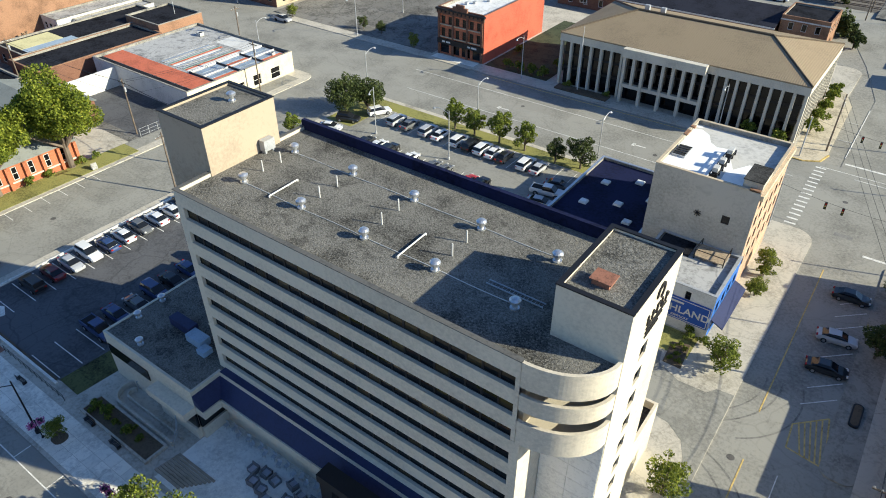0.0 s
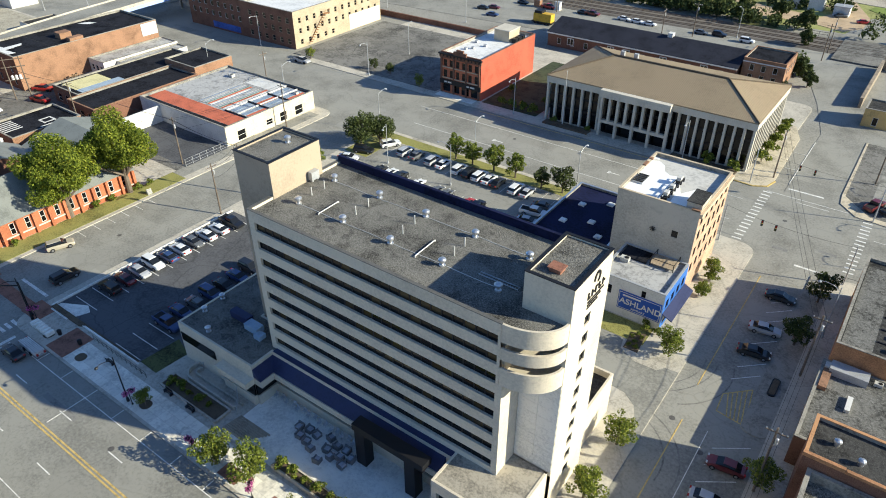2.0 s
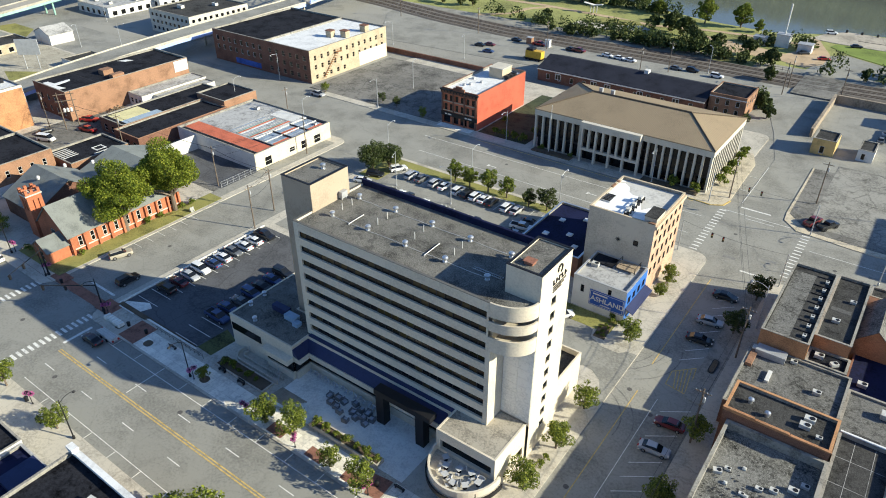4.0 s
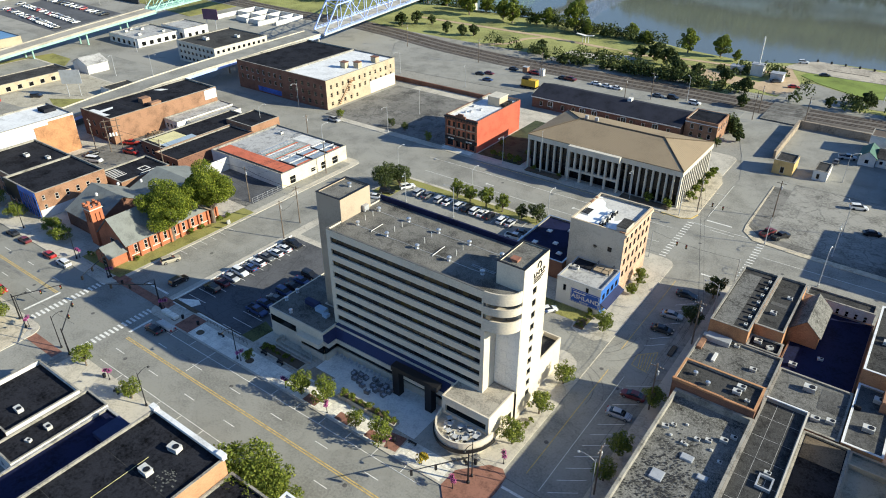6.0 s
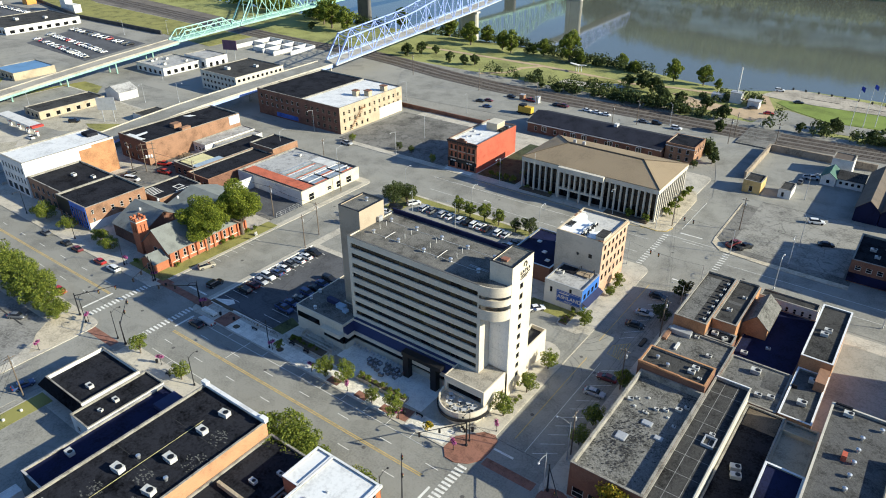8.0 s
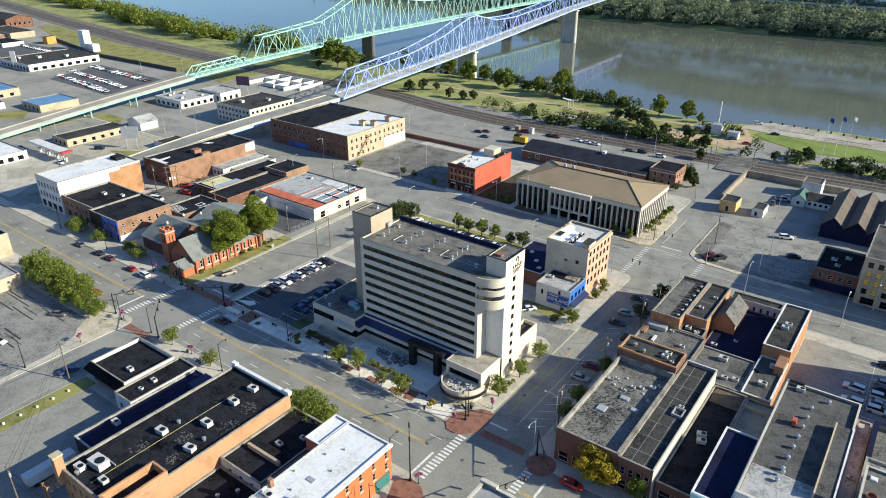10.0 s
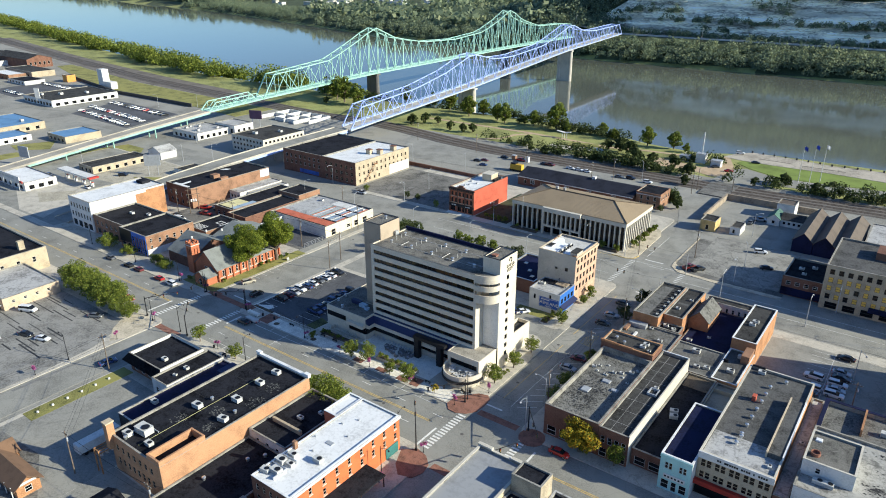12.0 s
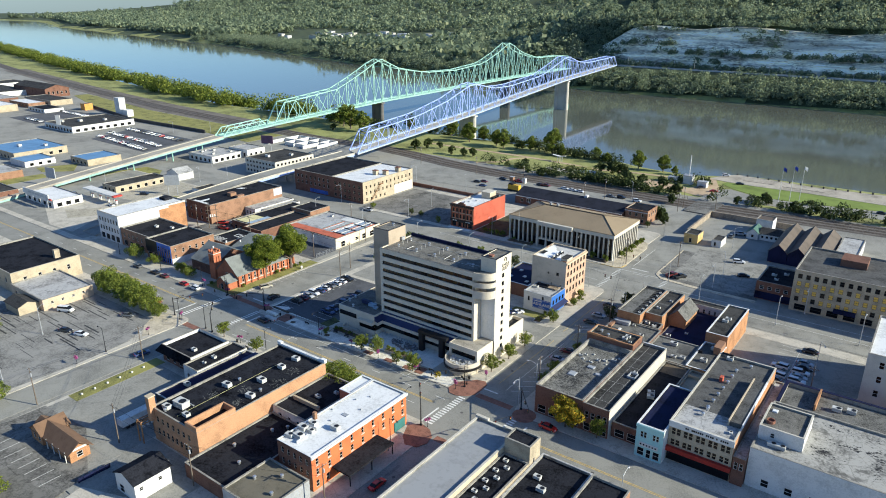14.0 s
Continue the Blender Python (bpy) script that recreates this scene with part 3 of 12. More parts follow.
part("roof_edge", bm, mat("weathered_edging", (0.10, 0.098, 0.092), 0.7, 0.2, 0.5, 4, 0.0), hotel, "thin metal roof edging")
# gravel roof with the rounded corner
arc = [(-20.2 + 5.05 * math.sin(radians(a)), 41.05 - 3.68 * math.cos(radians(a))) for a in range(0, 91, 9)]
bm = bmesh.new()
add_prism(bm, [(HX0 + 0.35, HY0 + 0.35), (HX1, HY0 + 0.35)] + [(x - 0.25 * (i > 2), y + 0.25) for i, (x, y) in enumerate(arc)] + [(-15.4, 41.3), (HX1, 41.3), (HX1, HY1 - 0.42), (HX0 + 0.35, HY1 - 0.42)], HZ - 0.3, HZ)
part("roof", bm, GRAVEL, hotel, "grey gravel roof")
for a, b in BAND:
    for i in range(NPANE):
        w = (HX1 - HX0 - 1.25) / NPANE
        ob = window_at(hotel, (HX0, HY0), (1, 0), (0, -1), (0.9 + i * w, 0.9 + (i + 1) * w, a, b), 0.42, BLACK_PAINT, GLASS_DARK if random.random() < 0.8 else GLASS_GOLD)


def arc_wall(bm, r0, r1, z0, z1, n=28, a0=0, a1=90, c=(-20.2, 41.05)):
    """A curved wall of some thickness about the corner c; r0 outer, r1 inner, as pairs (rx, ry)."""
    ring = lambda r: [(c[0] + r[0] * math.sin(radians(a0 + (a1 - a0) * i / n)), c[1] - r[1] * math.cos(radians(a0 + (a1 - a0) * i / n))) for i in range(n + 1)]
    o, q = ring(r0), ring(r1)
    add_prism(bm, o + q[::-1], z0, z1)


for z0, z1 in ((26.25, 28.45), (24.05, 25.5), (20.65, 22.95)):
    bm = bmesh.new()
    arc_wall(bm, (5.06, 3.7), (4.8, 3.45), z0, z1)
    part("curved_balcony", bm, CREAM, hotel, "rounded cream balcony band")
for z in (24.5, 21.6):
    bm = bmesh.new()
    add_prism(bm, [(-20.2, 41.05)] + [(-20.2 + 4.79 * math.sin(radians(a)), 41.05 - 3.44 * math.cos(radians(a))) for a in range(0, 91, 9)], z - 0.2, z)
    part("balcony_floor", bm, CREAM_SHADE, hotel)
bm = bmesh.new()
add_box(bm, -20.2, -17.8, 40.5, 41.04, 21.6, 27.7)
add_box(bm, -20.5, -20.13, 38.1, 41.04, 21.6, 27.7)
part("balcony_recess", bm, CREAM_SHADE, hotel, "shaded wall behind the balconies")
# east wing with the stair windows and the fin
WY0, WY1, WX1 = 41.05, 49.2, -15.1
bm = bmesh.new()
east = [(3.25, 4.5, 25.75 - 2.49 * k, 27.1 - 2.49 * k) for k in range(10)]
facade(bm, (WX1, WY0), (0, 1), (1, 0), WY1 - WY0, 0, 32.3, east, 0.25)
facade(bm, (WX1, WY1), (-1, 0), (0, 1), WX1 - HX1, 0, 32.3, [])
facade(bm, (HX1, WY0), (1, 0), (0, -1), WX1 - HX1, 6.5, 32.3, [])
facade(bm, (HX1, WY1), (0, -1), (-1, 0), WY1 - WY0, HZ - 0.2, 32.3, [])
part("east_wing", bm, CREAM, hotel)
bm = bmesh.new()
add_ring(bm, HX1 + 0.003, WX1 - 0.003, WY0 + 0.003, WY1 - 0.003, 0.3, 31.2, 32.303)
part("wing_parapet", bm, CREAM, hotel)
bm = bmesh.new()
add_box(bm, HX1 + 0.3, WX1 - 0.3, WY0 + 0.3, WY1 - 0.3, 31.5, 32.12)
part("wing_roof", bm, GRAVEL, hotel, "grey gravel roof")
bm = bmesh.new()
add_ring(bm, HX1 - 0.05, WX1 + 0.05, WY0 - 0.05, WY1 + 0.05, 0.37, 32.306, 32.4)
part("wing_coping", bm, BLACK_PAINT, hotel)
for h in east:
    window_at(hotel, (WX1, WY0), (0, 1), (1, 0), h, 0.25, BLACK_PAINT, GLASS_DARK)
bm = bmesh.new()
for z in [7.2 + 1.55 * i for i in range(9)]:
    for k in range(2):
        add_box(bm, -19.8 + 2.34 * k, -19.8 + 2.34 * k + 2.31, 40.97, 41.046, z, z + 1.52)
part("recess_cladding", bm, CONCRETE_PALE, hotel, "pale jointed panels in the recess")
bm = bmesh.new()
add_box(bm, -20.6, -19.85, 37.37, 41.04, 6.4, 20.65)
part("fin_wall", bm, CREAM, hotel)
# sign on the east face: an open ring and plain bars
sign = thing("wall_sign", (WX1, 45.6, 28.5), "dark mark with lines of letter bars on the hotel wall", "sign")
bm = bmesh.new()
rings = []
for i in range(19):
    a = radians(-70 + 15 * i)
    rings.append([bm.verts.new((x, 45.9 + r * math.cos(a), 31.0 + r * 1.1 * math.sin(a))) for x, r in ((WX1 + 0.004, 0.42), (WX1 + 0.1, 0.42), (WX1 + 0.1, 0.68), (WX1 + 0.004, 0.68))])
for p, q in zip(rings, rings[1:]):
    for k in range(4):
        bm.faces.new((p[k], p[(k + 1) % 4], q[(k + 1) % 4], q[k]))
bm.faces.new(rings[0]), bm.faces.new(rings[-1][::-1])
bmesh.ops.recalc_face_normals(bm, faces=bm.faces)
part("emblem", bm, BLACK_PAINT, sign)
bm = bmesh.new()
for i in range(5):
    y = 44.2 + 0.78 * i
    add_box(bm, WX1 + 0.004, WX1 + 0.1, y, y + 0.2, 29.2, 30.0)
    add_box(bm, WX1 + 0.004, WX1 + 0.1, y + 0.2, y + 0.55, 29.2 + 0.3 * (i % 3), 29.38 + 0.3 * (i % 3))
part("lettering", bm, BLACK_PAINT, sign)
for j in range(3):
    bm = bmesh.new()
    add_box(bm, WX1 + 0.004, WX1 + 0.08, 44.3, 47.8 - 0.6 * j, 28.75 - 0.36 * j, 28.92 - 0.36 * j)
    part("line_bar", bm, BLACK_PAINT, sign)
# west tower
bm = bmesh.new()
TX0, TX1, TY0, TY1 = -61.35, -55.0, 41.2, 49.5
for s, (u, n) in SIDES.items():
    st = {"S": (TX0, TY0), "N": (TX1, TY1), "E": (TX1, TY0), "W": (TX0, TY1)}[s]
    facade(bm, st, u, n, TX1 - TX0 if s in "SN" else TY1 - TY0, 0 if s != "E" else HZ - 0.1, 32.75, [])
TOWER_TAN = mat("tan_render", (0.38, 0.305, 0.225), 0.85, 0.12, 0.15, 3.0, 0.05)
part("west_tower", bm, TOWER_TAN, hotel, "tan rendered stair tower")
bm = bmesh.new()
add_ring(bm, TX0 + 0.003, TX1 - 0.003, TY0 + 0.003, TY1 - 0.003, 0.3, 31.8, 32.753)
part("tower_parapet", bm, TOWER_TAN, hotel)
bm = bmesh.new()
add_box(bm, TX0 + 0.3, TX1 - 0.3, TY0 + 0.3, TY1 - 0.3, 32.0, 32.55)
part("tower_roof", bm, GRAVEL, hotel)
bm = bmesh.new()
add_ring(bm, TX0 - 0.05, TX1 + 0.05, TY0 - 0.05, TY1 + 0.05, 0.37, 32.756, 32.85)
part("tower_coping", bm, BLACK_PAINT, hotel)
# podium
def shell(name, pts, h, z_roof, wall, roof, parent, label=""):
    bm = bmesh.new()
    n = len(pts)
    c = Vector((sum(p[0] for p in pts) / n, sum(p[1] for p in pts) / n))
    inner = []
    for i in range(n):
        a, b, d = Vector(pts[i - 1]), Vector(pts[i]), Vector(pts[(i + 1) % n])
        e0, e1 = (b - a).normalized(), (d - b).normalized()
        n0, n1 = Vector((-e0.y, e0.x)), Vector((-e1.y, e1.x))
        k = 0.3 / max(0.3, 1 + n0.dot(n1))
        inner.append(tuple(b + (n0 + n1) * k))
    for i in range(n):
        p, q, r, s = pts[i], pts[(i + 1) % n], inner[(i + 1) % n], inner[i]
        quad(bm, ((*p, 0), (*q, 0), (*q, h), (*p, h)))
        quad(bm, ((*p, h), (*q, h), (*r, h), (*s, h)))
        quad(bm, ((*s, h), (*r, h), (*r, z_roof - 0.1), (*s, z_roof - 0.1)))
    part(name, bm, wall, parent, label)
    bm = bmesh.new()
    add_prism(bm, inner, z_roof - 0.3, z_roof)
    part(name + "_roof", bm, roof, parent)


shell("podium", [(-70.2, 33.0), (-54.7, 33.0), (-54.7, 36.6), (-20.7, 36.6), (-20.7, 38.0), (HX0, 38.0), (HX0, 41.0), (TX0, 41.0), (TX0, 49.2), (HX0, 49.2), (HX0, 54), (-70.2, 54)], 6.85, 6.74, CREAM, GRAVEL, hotel)
shell("east_podium", [(-19.9, 49.6), (-16.0, 49.6), (-16.0, 59.4), (-19.9, 59.4)], 7.0, 6.0, CREAM, TAR_GREY, hotel)


def strip_along(name, pts, out0, out1, z0, z1, m, label="", z0b=None):
    """A band that follows the podium front, out0 to out1 proud of it (a sloped face where z0b is given)."""
    bm = bmesh.new()
    for (xa, ya), (xb, yb) in zip(pts, pts[1:]):
        d = (Vector((xb, yb)) - Vector((xa, ya))).normalized()
        nx, ny = d.y, -d.x
        A = [(xa + nx * o, ya + ny * o) for o in (out0, out1)]
        Bq = [(xb + nx * o, yb + ny * o) for o in (out0, out1)]
        lo = z0 if z0b is None else z0b
        v = [bm.verts.new(p) for p in ((*A[0], z0), (*Bq[0], z0), (*Bq[1], lo), (*A[1], lo), (*A[0], z1), (*Bq[0], z1), (*Bq[1], z1 if z0b is None else lo + 0.12), (*A[1], z1 if z0b is None else lo + 0.12))]
        for f in ((0, 3, 2, 1), (4, 5, 6, 7), (0, 1, 5, 4), (1, 2, 6, 5), (2, 3, 7, 6), (3, 0, 4, 7)):
            bm.faces.new([v[i] for i in f])
    bmesh.ops.recalc_face_normals(bm, faces=bm.faces)
    return part(name, bm, m, hotel, label)


FRONT = [(-61.0, 33.0), (-54.7, 33.0), (-54.7, 36.6), (-26.0, 36.6)]
strip_along("awning_roof", FRONT[1:], 0.01, 1.3, 5.0, 6.3, NAVY, "sloped navy blue canopy roof", z0b=4.75)
bm = bmesh.new()
add_box(bm, -54.6, -20.9, 36.62, 37.98, 6.86, 6.92)
part("canopy_top", bm, NAVY, hotel, "navy canopy top")
strip_along("canopy_fascia", FRONT, 0.01, 1.45, 3.75, 4.72, CREAM, "cream fascia band")
strip_along("window_strip", FRONT, 0.012, 0.3, 1.75, 3.72, GLASS_DARK, "dark glazed strip")
strip_along("front_base", FRONT, 0.014, 0.5, 0.1, 1.7, CREAM)
bm = bmesh.new()
add_box(bm, -69.9, -62.5, 32.9, 32.99, 3.7, 5.2)
part("west_window", bm, GLASS_DARK, hotel)
# black entrance frame
porch = thing("entrance_porch", (-32.5, 34.5, 0), "black portal canopy over the hotel forecourt", "porch")
for x in (-37.4, -29.8):
    bm = bmesh.new()
    add_box(bm, x, x + 1.5, 33.6, 35.05, 0.15, 6.0)
    part("column", bm, BLACK_PAINT, porch)
bm = bmesh.new()
add_box(bm, -37.6, -27.0, 33.5, 35.15, 6.0, 7.0)
part("beam", bm, BLACK_PAINT, porch)
bm = bmesh.new()
add_box(bm, -35.8, -29.9, 34.9, 35.1, 3.6, 4.6)
part("fascia", bm, CREAM, porch)
# corner restaurant with the rounded terrace
rest = thing("restaurant_wing", (-20.3, 37, 0), "cream corner wing with gravel roof and rounded terrace", "restaurant")
bm = bmesh.new()
RX0, RX1, RY0, RY1 = -25.25, -15.45, 32.7, 41.05
facade(bm, (RX0, RY0), (1, 0), (0, -1), RX1 - RX0, 0, 7.0, [(0.7, 9.2, 3.6, 5.3)], 0.5)
facade(bm, (RX1, RY0), (0, 1), (1, 0), RY1 - RY0, 0, 7.0, [(6.2, 7.6, 1.2, 2.9)], 0.25)
facade(bm, (RX0, RY1), (0, -1), (-1, 0), RY1 - RY0, 0, 7.0, [])
facade(bm, (RX1, RY1), (-1, 0), (0, 1), RX1 - RX0, 0, 7.0, [])
for q in ((RX0, RX1, RY0, RY0 + 0.3), (RX0, RX0 + 0.3, RY0 + 0.3, RY1 - 0.3), (RX1 - 0.3, RX1, RY0 + 0.3, RY1 - 0.3)):
    add_box(bm, q[0] + 0.003, q[1] - 0.003, q[2] + 0.003, q[3] - 0.003, 6.2, 7.003)
part("wall", bm, CREAM, rest)
bm = bmesh.new()
add_box(bm, RX0 + 0.3, RX1 - 0.3, RY0 + 0.3, RY1 - 0.05, 6.3, 6.94)
part("roof", bm, mat("tan_roof_coat", (0.30, 0.27, 0.22), 0.92, 0.3, 0.3, 3.0, 0.2, spots=0.35), rest, "tan coated flat roof")
bm = bmesh.new()
add_box(bm, RX0 + 0.8, RX1 - 0.8, RY0 + 0.42, RY0 + 0.5, 3.62, 5.28)
part("terrace_glazing", bm, GLASS_DARK, rest)
bm = bmesh.new()
add_tube(bm, (-22.6, 32.96, 6.05), (-22.6, 32.86, 6.05), 0.5, n=20)
part("round_badge", bm, WHITE_PAINT, rest, "white round badge on black")
bm = bmesh.new()
add_box(bm, -23.4, -17.6, 32.86, 32.95, 5.5, 6.5)
part("sign_board", bm, BLACK_PAINT, rest, "black sign board")
txt = bpy.data.curves.new("lettering", "FONT")
txt.body, txt.size, txt.extrude, txt.align_y = "WINCHESTER", 0.62, 0.015, "CENTER"
txt.materials.append(WHITE_PAINT)
ob = new("lettering", txt)
ob.parent, ob.location, ob.rotation_euler = rest, Vector((-21.75, 32.84, 6.0)) - Vector(rest["base"]), (radians(90), 0, 0)
for nm, r0, r1, z0, z1, m in (("terrace_slab", (5.4, 6.0), (0.1, 0.1), 2.75, 3.0, CONCRETE), ("terrace_parapet", (5.4, 6.0), (5.1, 5.7), 3.0, 4.15, CREAM), ("terrace_wall", (4.4, 5.0), (4.1, 4.7), 0.14, 2.75, CREAM_SHADE), ("terrace_rail", (5.75, 6.35), (5.55, 6.15), 2.2, 2.9, BLACK_PAINT)):
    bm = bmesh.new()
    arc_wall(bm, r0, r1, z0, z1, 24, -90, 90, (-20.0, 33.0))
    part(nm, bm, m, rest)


CHAIR_W = mat("white_resin", (0.48, 0.48, 0.48), 0.5, 0.05, 1.0, 6.0, 0.0)
WICKER = mat("dark_wicker", (0.17, 0.17, 0.175), 0.8, 0.2, 1.0, 20.0, 0.1)
CUSHION = mat("grey_cushion", (0.42, 0.43, 0.46), 0.9, 0.1, 1.0, 20.0, 0.1)


def chair_proto(at, m, label, group):
    t = thing("patio_chair", at, label, "chair", group)
    x, y, z = at
    bm = bmesh.new()
    add_box(bm, x - 0.24, x + 0.24, y - 0.24, y + 0.24, z + 0.4, z + 0.46)
    part("seat", bm, m, t)
    bm = bmesh.new()
    add_box(bm, x - 0.24, x + 0.24, y + 0.2, y + 0.25, z + 0.46, z + 0.9)
    part("backrest", bm, m, t)
    for dx in (-0.21, 0.21):
        for dy in (-0.21, 0.21):
            bm = bmesh.new()
            add_tube(bm, (x + dx, y + dy, z), (x + dx, y + dy, z + 0.4), 0.025, n=6)
            part("leg", bm, m, t)
    return t


def sofa_proto(at):
    t = thing("patio_armchair", at, "dark wicker outdoor armchair with grey cushion", "armchair", "lounge chairs on the forecourt")
    x, y, z = at
    bm = bmesh.new()
    add_box(bm, x - 0.5, x + 0.5, y - 0.45, y + 0.45, z, z + 0.35)
    add_box(bm, x - 0.5, x + 0.5, y + 0.3, y + 0.45, z + 0.35, z + 0.85)
    for s in (-0.5, 0.36):
        add_box(bm, x + s, x + s + 0.14, y - 0.45, y + 0.3, z + 0.35, z + 0.65)
    part("frame", bm, WICKER, t)
    bm = bmesh.new()
    add_box(bm, x - 0.35, x + 0.35, y - 0.44, y + 0.29, z + 0.355, z + 0.5)
    part("cushion", bm, CUSHION, t)
    return t


ch = chair_proto((-22.8, 30.2, 3.0), CHAIR_W, "white resin chair on the rounded terrace", "terrace chairs")
tb = thing("terrace_table", (-22.0, 30.6, 3.0), "square white table on the rounded terrace", "table", "terrace tables")
bm = bmesh.new()
add_box(bm, -22.45, -21.55, 30.15, 31.05, 3.72, 3.77)
part("tabletop", bm, CHAIR_W, tb)
bm = bmesh.new()
add_lathe(bm, (-22.0, 30.6, 3.0), [(0.3, 0), (0.3, 0.03), (0.04, 0.06), (0.04, 0.72)], 10)
part("pedestal", bm, BLACK_PAINT, tb)
random.seed(5)
for i, (x, y) in enumerate([(-22.9, 31.8), (-21.3, 29.3), (-19.6, 28.8), (-18.0, 29.4), (-16.8, 30.8), (-20.2, 31.2), (-18.4, 31.6)]):
    copy_thing(tb, pose(x, y, 3.0, 0, 0, random.uniform(0, 90)))
    for k in range(3):
        a = random.uniform(0, 6.28)
        copy_thing(ch, pose(x + 0.85 * math.cos(a), y + 0.85 * math.sin(a), 3.0, 0, 0, math.degrees(a) - 90))
so = sofa_proto((-47.0, 33.2, KERB + 0.02))
for x, y in [(-46, 32.2), (-44.6, 32.0), (-43.4, 31.5), (-45.6, 33.6), (-44.2, 33.5), (-41.6, 32.6), (-40.4, 32.0), (-39.4, 32.6), (-38.4, 31.9), (-40.8, 33.7), (-39.4, 33.9), (-42.4, 34.2), (-41.4, 30.7), (-38.0, 33.2)]:
    copy_thing(so, pose(x, y, KERB + 0.02, 0, 0, random.choice((0, 90, 180, 270)) + random.uniform(-12, 12)))
cw = chair_proto((-53.6, 35.2, KERB + 0.02), CHAIR_W, "white chair along the hotel front", "chairs along the front")
for i in range(15):
    copy_thing(cw, pose(-52.4 + 1.0 * i + random.uniform(-0.15, 0.15), 35.4 - 0.3 * (i % 2), KERB + 0.02, 0, 0, random.uniform(-20, 20)))

# ---- hotel roof gear ----
def roof_vent(at):
    t = thing("roof_vent", at, "galvanised mushroom vent on the hotel gravel roof", "roof vent", "vents on the hotel roof")
    bm = bmesh.new()
    add_lathe(bm, at, [(0.36, 0), (0.36, 0.12), (0.2, 0.14), (0.2, 0.5)], 12)
    part("flue", bm, STEEL, t)
    bm = bmesh.new()
    add_lathe(bm, (at[0], at[1], at[2] + 0.5), [(0.22, 0), (0.42, 0.08), (0.44, 0.3), (0.3, 0.42), (0.12, 0.48)], 12)
    part("cap", bm, STEEL, t)
    return t


rv = roof_vent((-51.9, 42.3, HZ))
for x, y in [(-52.3, 48.9), (-44.7, 42.3), (-44.9, 49.0), (-37.5, 42.1), (-37.7, 48.8), (-30.5, 42.1), (-30.7, 48.6), (-23.5, 41.9), (-23.7, 48.4)]:
    copy_thing(rv, pose(x, y, HZ))
copy_thing(rv, pose(-57.8, 46.9, 32.55))
for x, y in [(-69.0, 36.8), (-69.3, 40.2), (-65.0, 34.3)]:
    copy_thing(rv, pose(x, y, 6.74))
pipes = [((-48.1, 41.8), (-48.15, 45.2)), ((-33.7, 41.6), (-33.8, 45.3))]
for a, b in pipes:
    bm = bmesh.new()
    add_tube(bm, (*a, HZ + 0.18), (*b, HZ + 0.18), 0.07)
    for q in (a, b):
        add_tube(bm, (*q, HZ), (*q, HZ + 0.19), 0.07)
    solid("vent_pipe", bm, WHITE_PAINT, "long white vent pipe lying over the gravel roof", "pipe")
bm = bmesh.new()
add_tube(bm, (-52.0, 44.6, HZ), (-52.0, 44.6, HZ + 1.15), 0.06)
pp = solid("stand_pipe", bm, WHITE_PAINT, "thin white stand pipe on the gravel roof", "pipe", "stand pipes")
for x, y in [(-51.9, 46.7), (-44.6, 44.4), (-44.6, 46.6), (-37.6, 44.4), (-37.8, 46.8), (-30.5, 44.3), (-30.6, 46.4)]:
    copy_thing(pp, pose(x, y, HZ))
for y in (42.2, 48.8):
    bm = bmesh.new()
    add_path(bm, [(-52 + i * 1.02, y + 0.05 * math.sin(i * 0.7), HZ + 0.03) for i in range(29)], 0.035, 5)
    solid("cable_run", bm, WHITE_PAINT, "pale cable laid between the roof vents", "cable")
lad = thing("roof_ladder", (-24.2, 43.2, HZ), "aluminium ladder lying on the shaded gravel roof", "ladder")
for dy in (0, 0.45):
    bm = bmesh.new()
    add_box(bm, -26.6, -21.9, 43.0 + dy, 43.06 + dy, HZ + 0.02, HZ + 0.12)
    part("rail", bm, GREY_METAL, lad)
for i in range(16):
    bm = bmesh.new()
    add_tube(bm, (-26.5 + 0.3 * i, 43.03, HZ + 0.07), (-26.5 + 0.3 * i, 43.48, HZ + 0.07), 0.02, n=5)
    part("rung", bm, GREY_METAL, lad)
bm = bmesh.new()
add_box(bm, -18.6, -17.4, 42.6, 43.6, 32.12, 32.55)
add_box(bm, -18.75, -17.25, 42.45, 43.75, 32.55, 32.63)
solid("roof_hatch", bm, mat("rusty_brown_metal", (0.25, 0.11, 0.07), 0.7, 0.3, 1.5, 8, 0.1), "rusty brown hatch box on the penthouse roof", "roof hatch")
bm = bmesh.new()
add_box(bm, -54.9, -54.2, 46.9, 48.2, HZ + 0.25, HZ + 1.35)
add_box(bm, -54.8, -54.3, 47.0, 47.2, HZ, HZ + 0.25)
add_box(bm, -54.8, -54.3, 47.9, 48.1, HZ, HZ + 0.25)
solid("condenser_box", bm, GREY_METAL, "grey condenser against the stair tower", "air conditioner")
duct = thing("duct_unit", (-62.5, 39.2, 6.5), "blue-grey duct unit on the podium roof", "air conditioner")
bm = bmesh.new()
add_box(bm, -65.0, -61.5, 38.2, 39.4, 6.8, 7.9)
part("duct", bm, NAVY, duct)
bm = bmesh.new()
add_box(bm, -61.4, -58.9, 37.6, 39.0, 6.5, 7.7)
add_box(bm, -58.8, -57.6, 37.0, 38.2, 6.5, 7.4)
part("fan_box", bm, mat("pale_blue_metal", (0.30, 0.40, 0.50), 0.5, 0.1, 1, 6, 0), duct)
bm = bmesh.new()
add_tube(bm, (-64.2, 38.8, 6.5), (-64.2, 38.8, 6.82), 0.2)
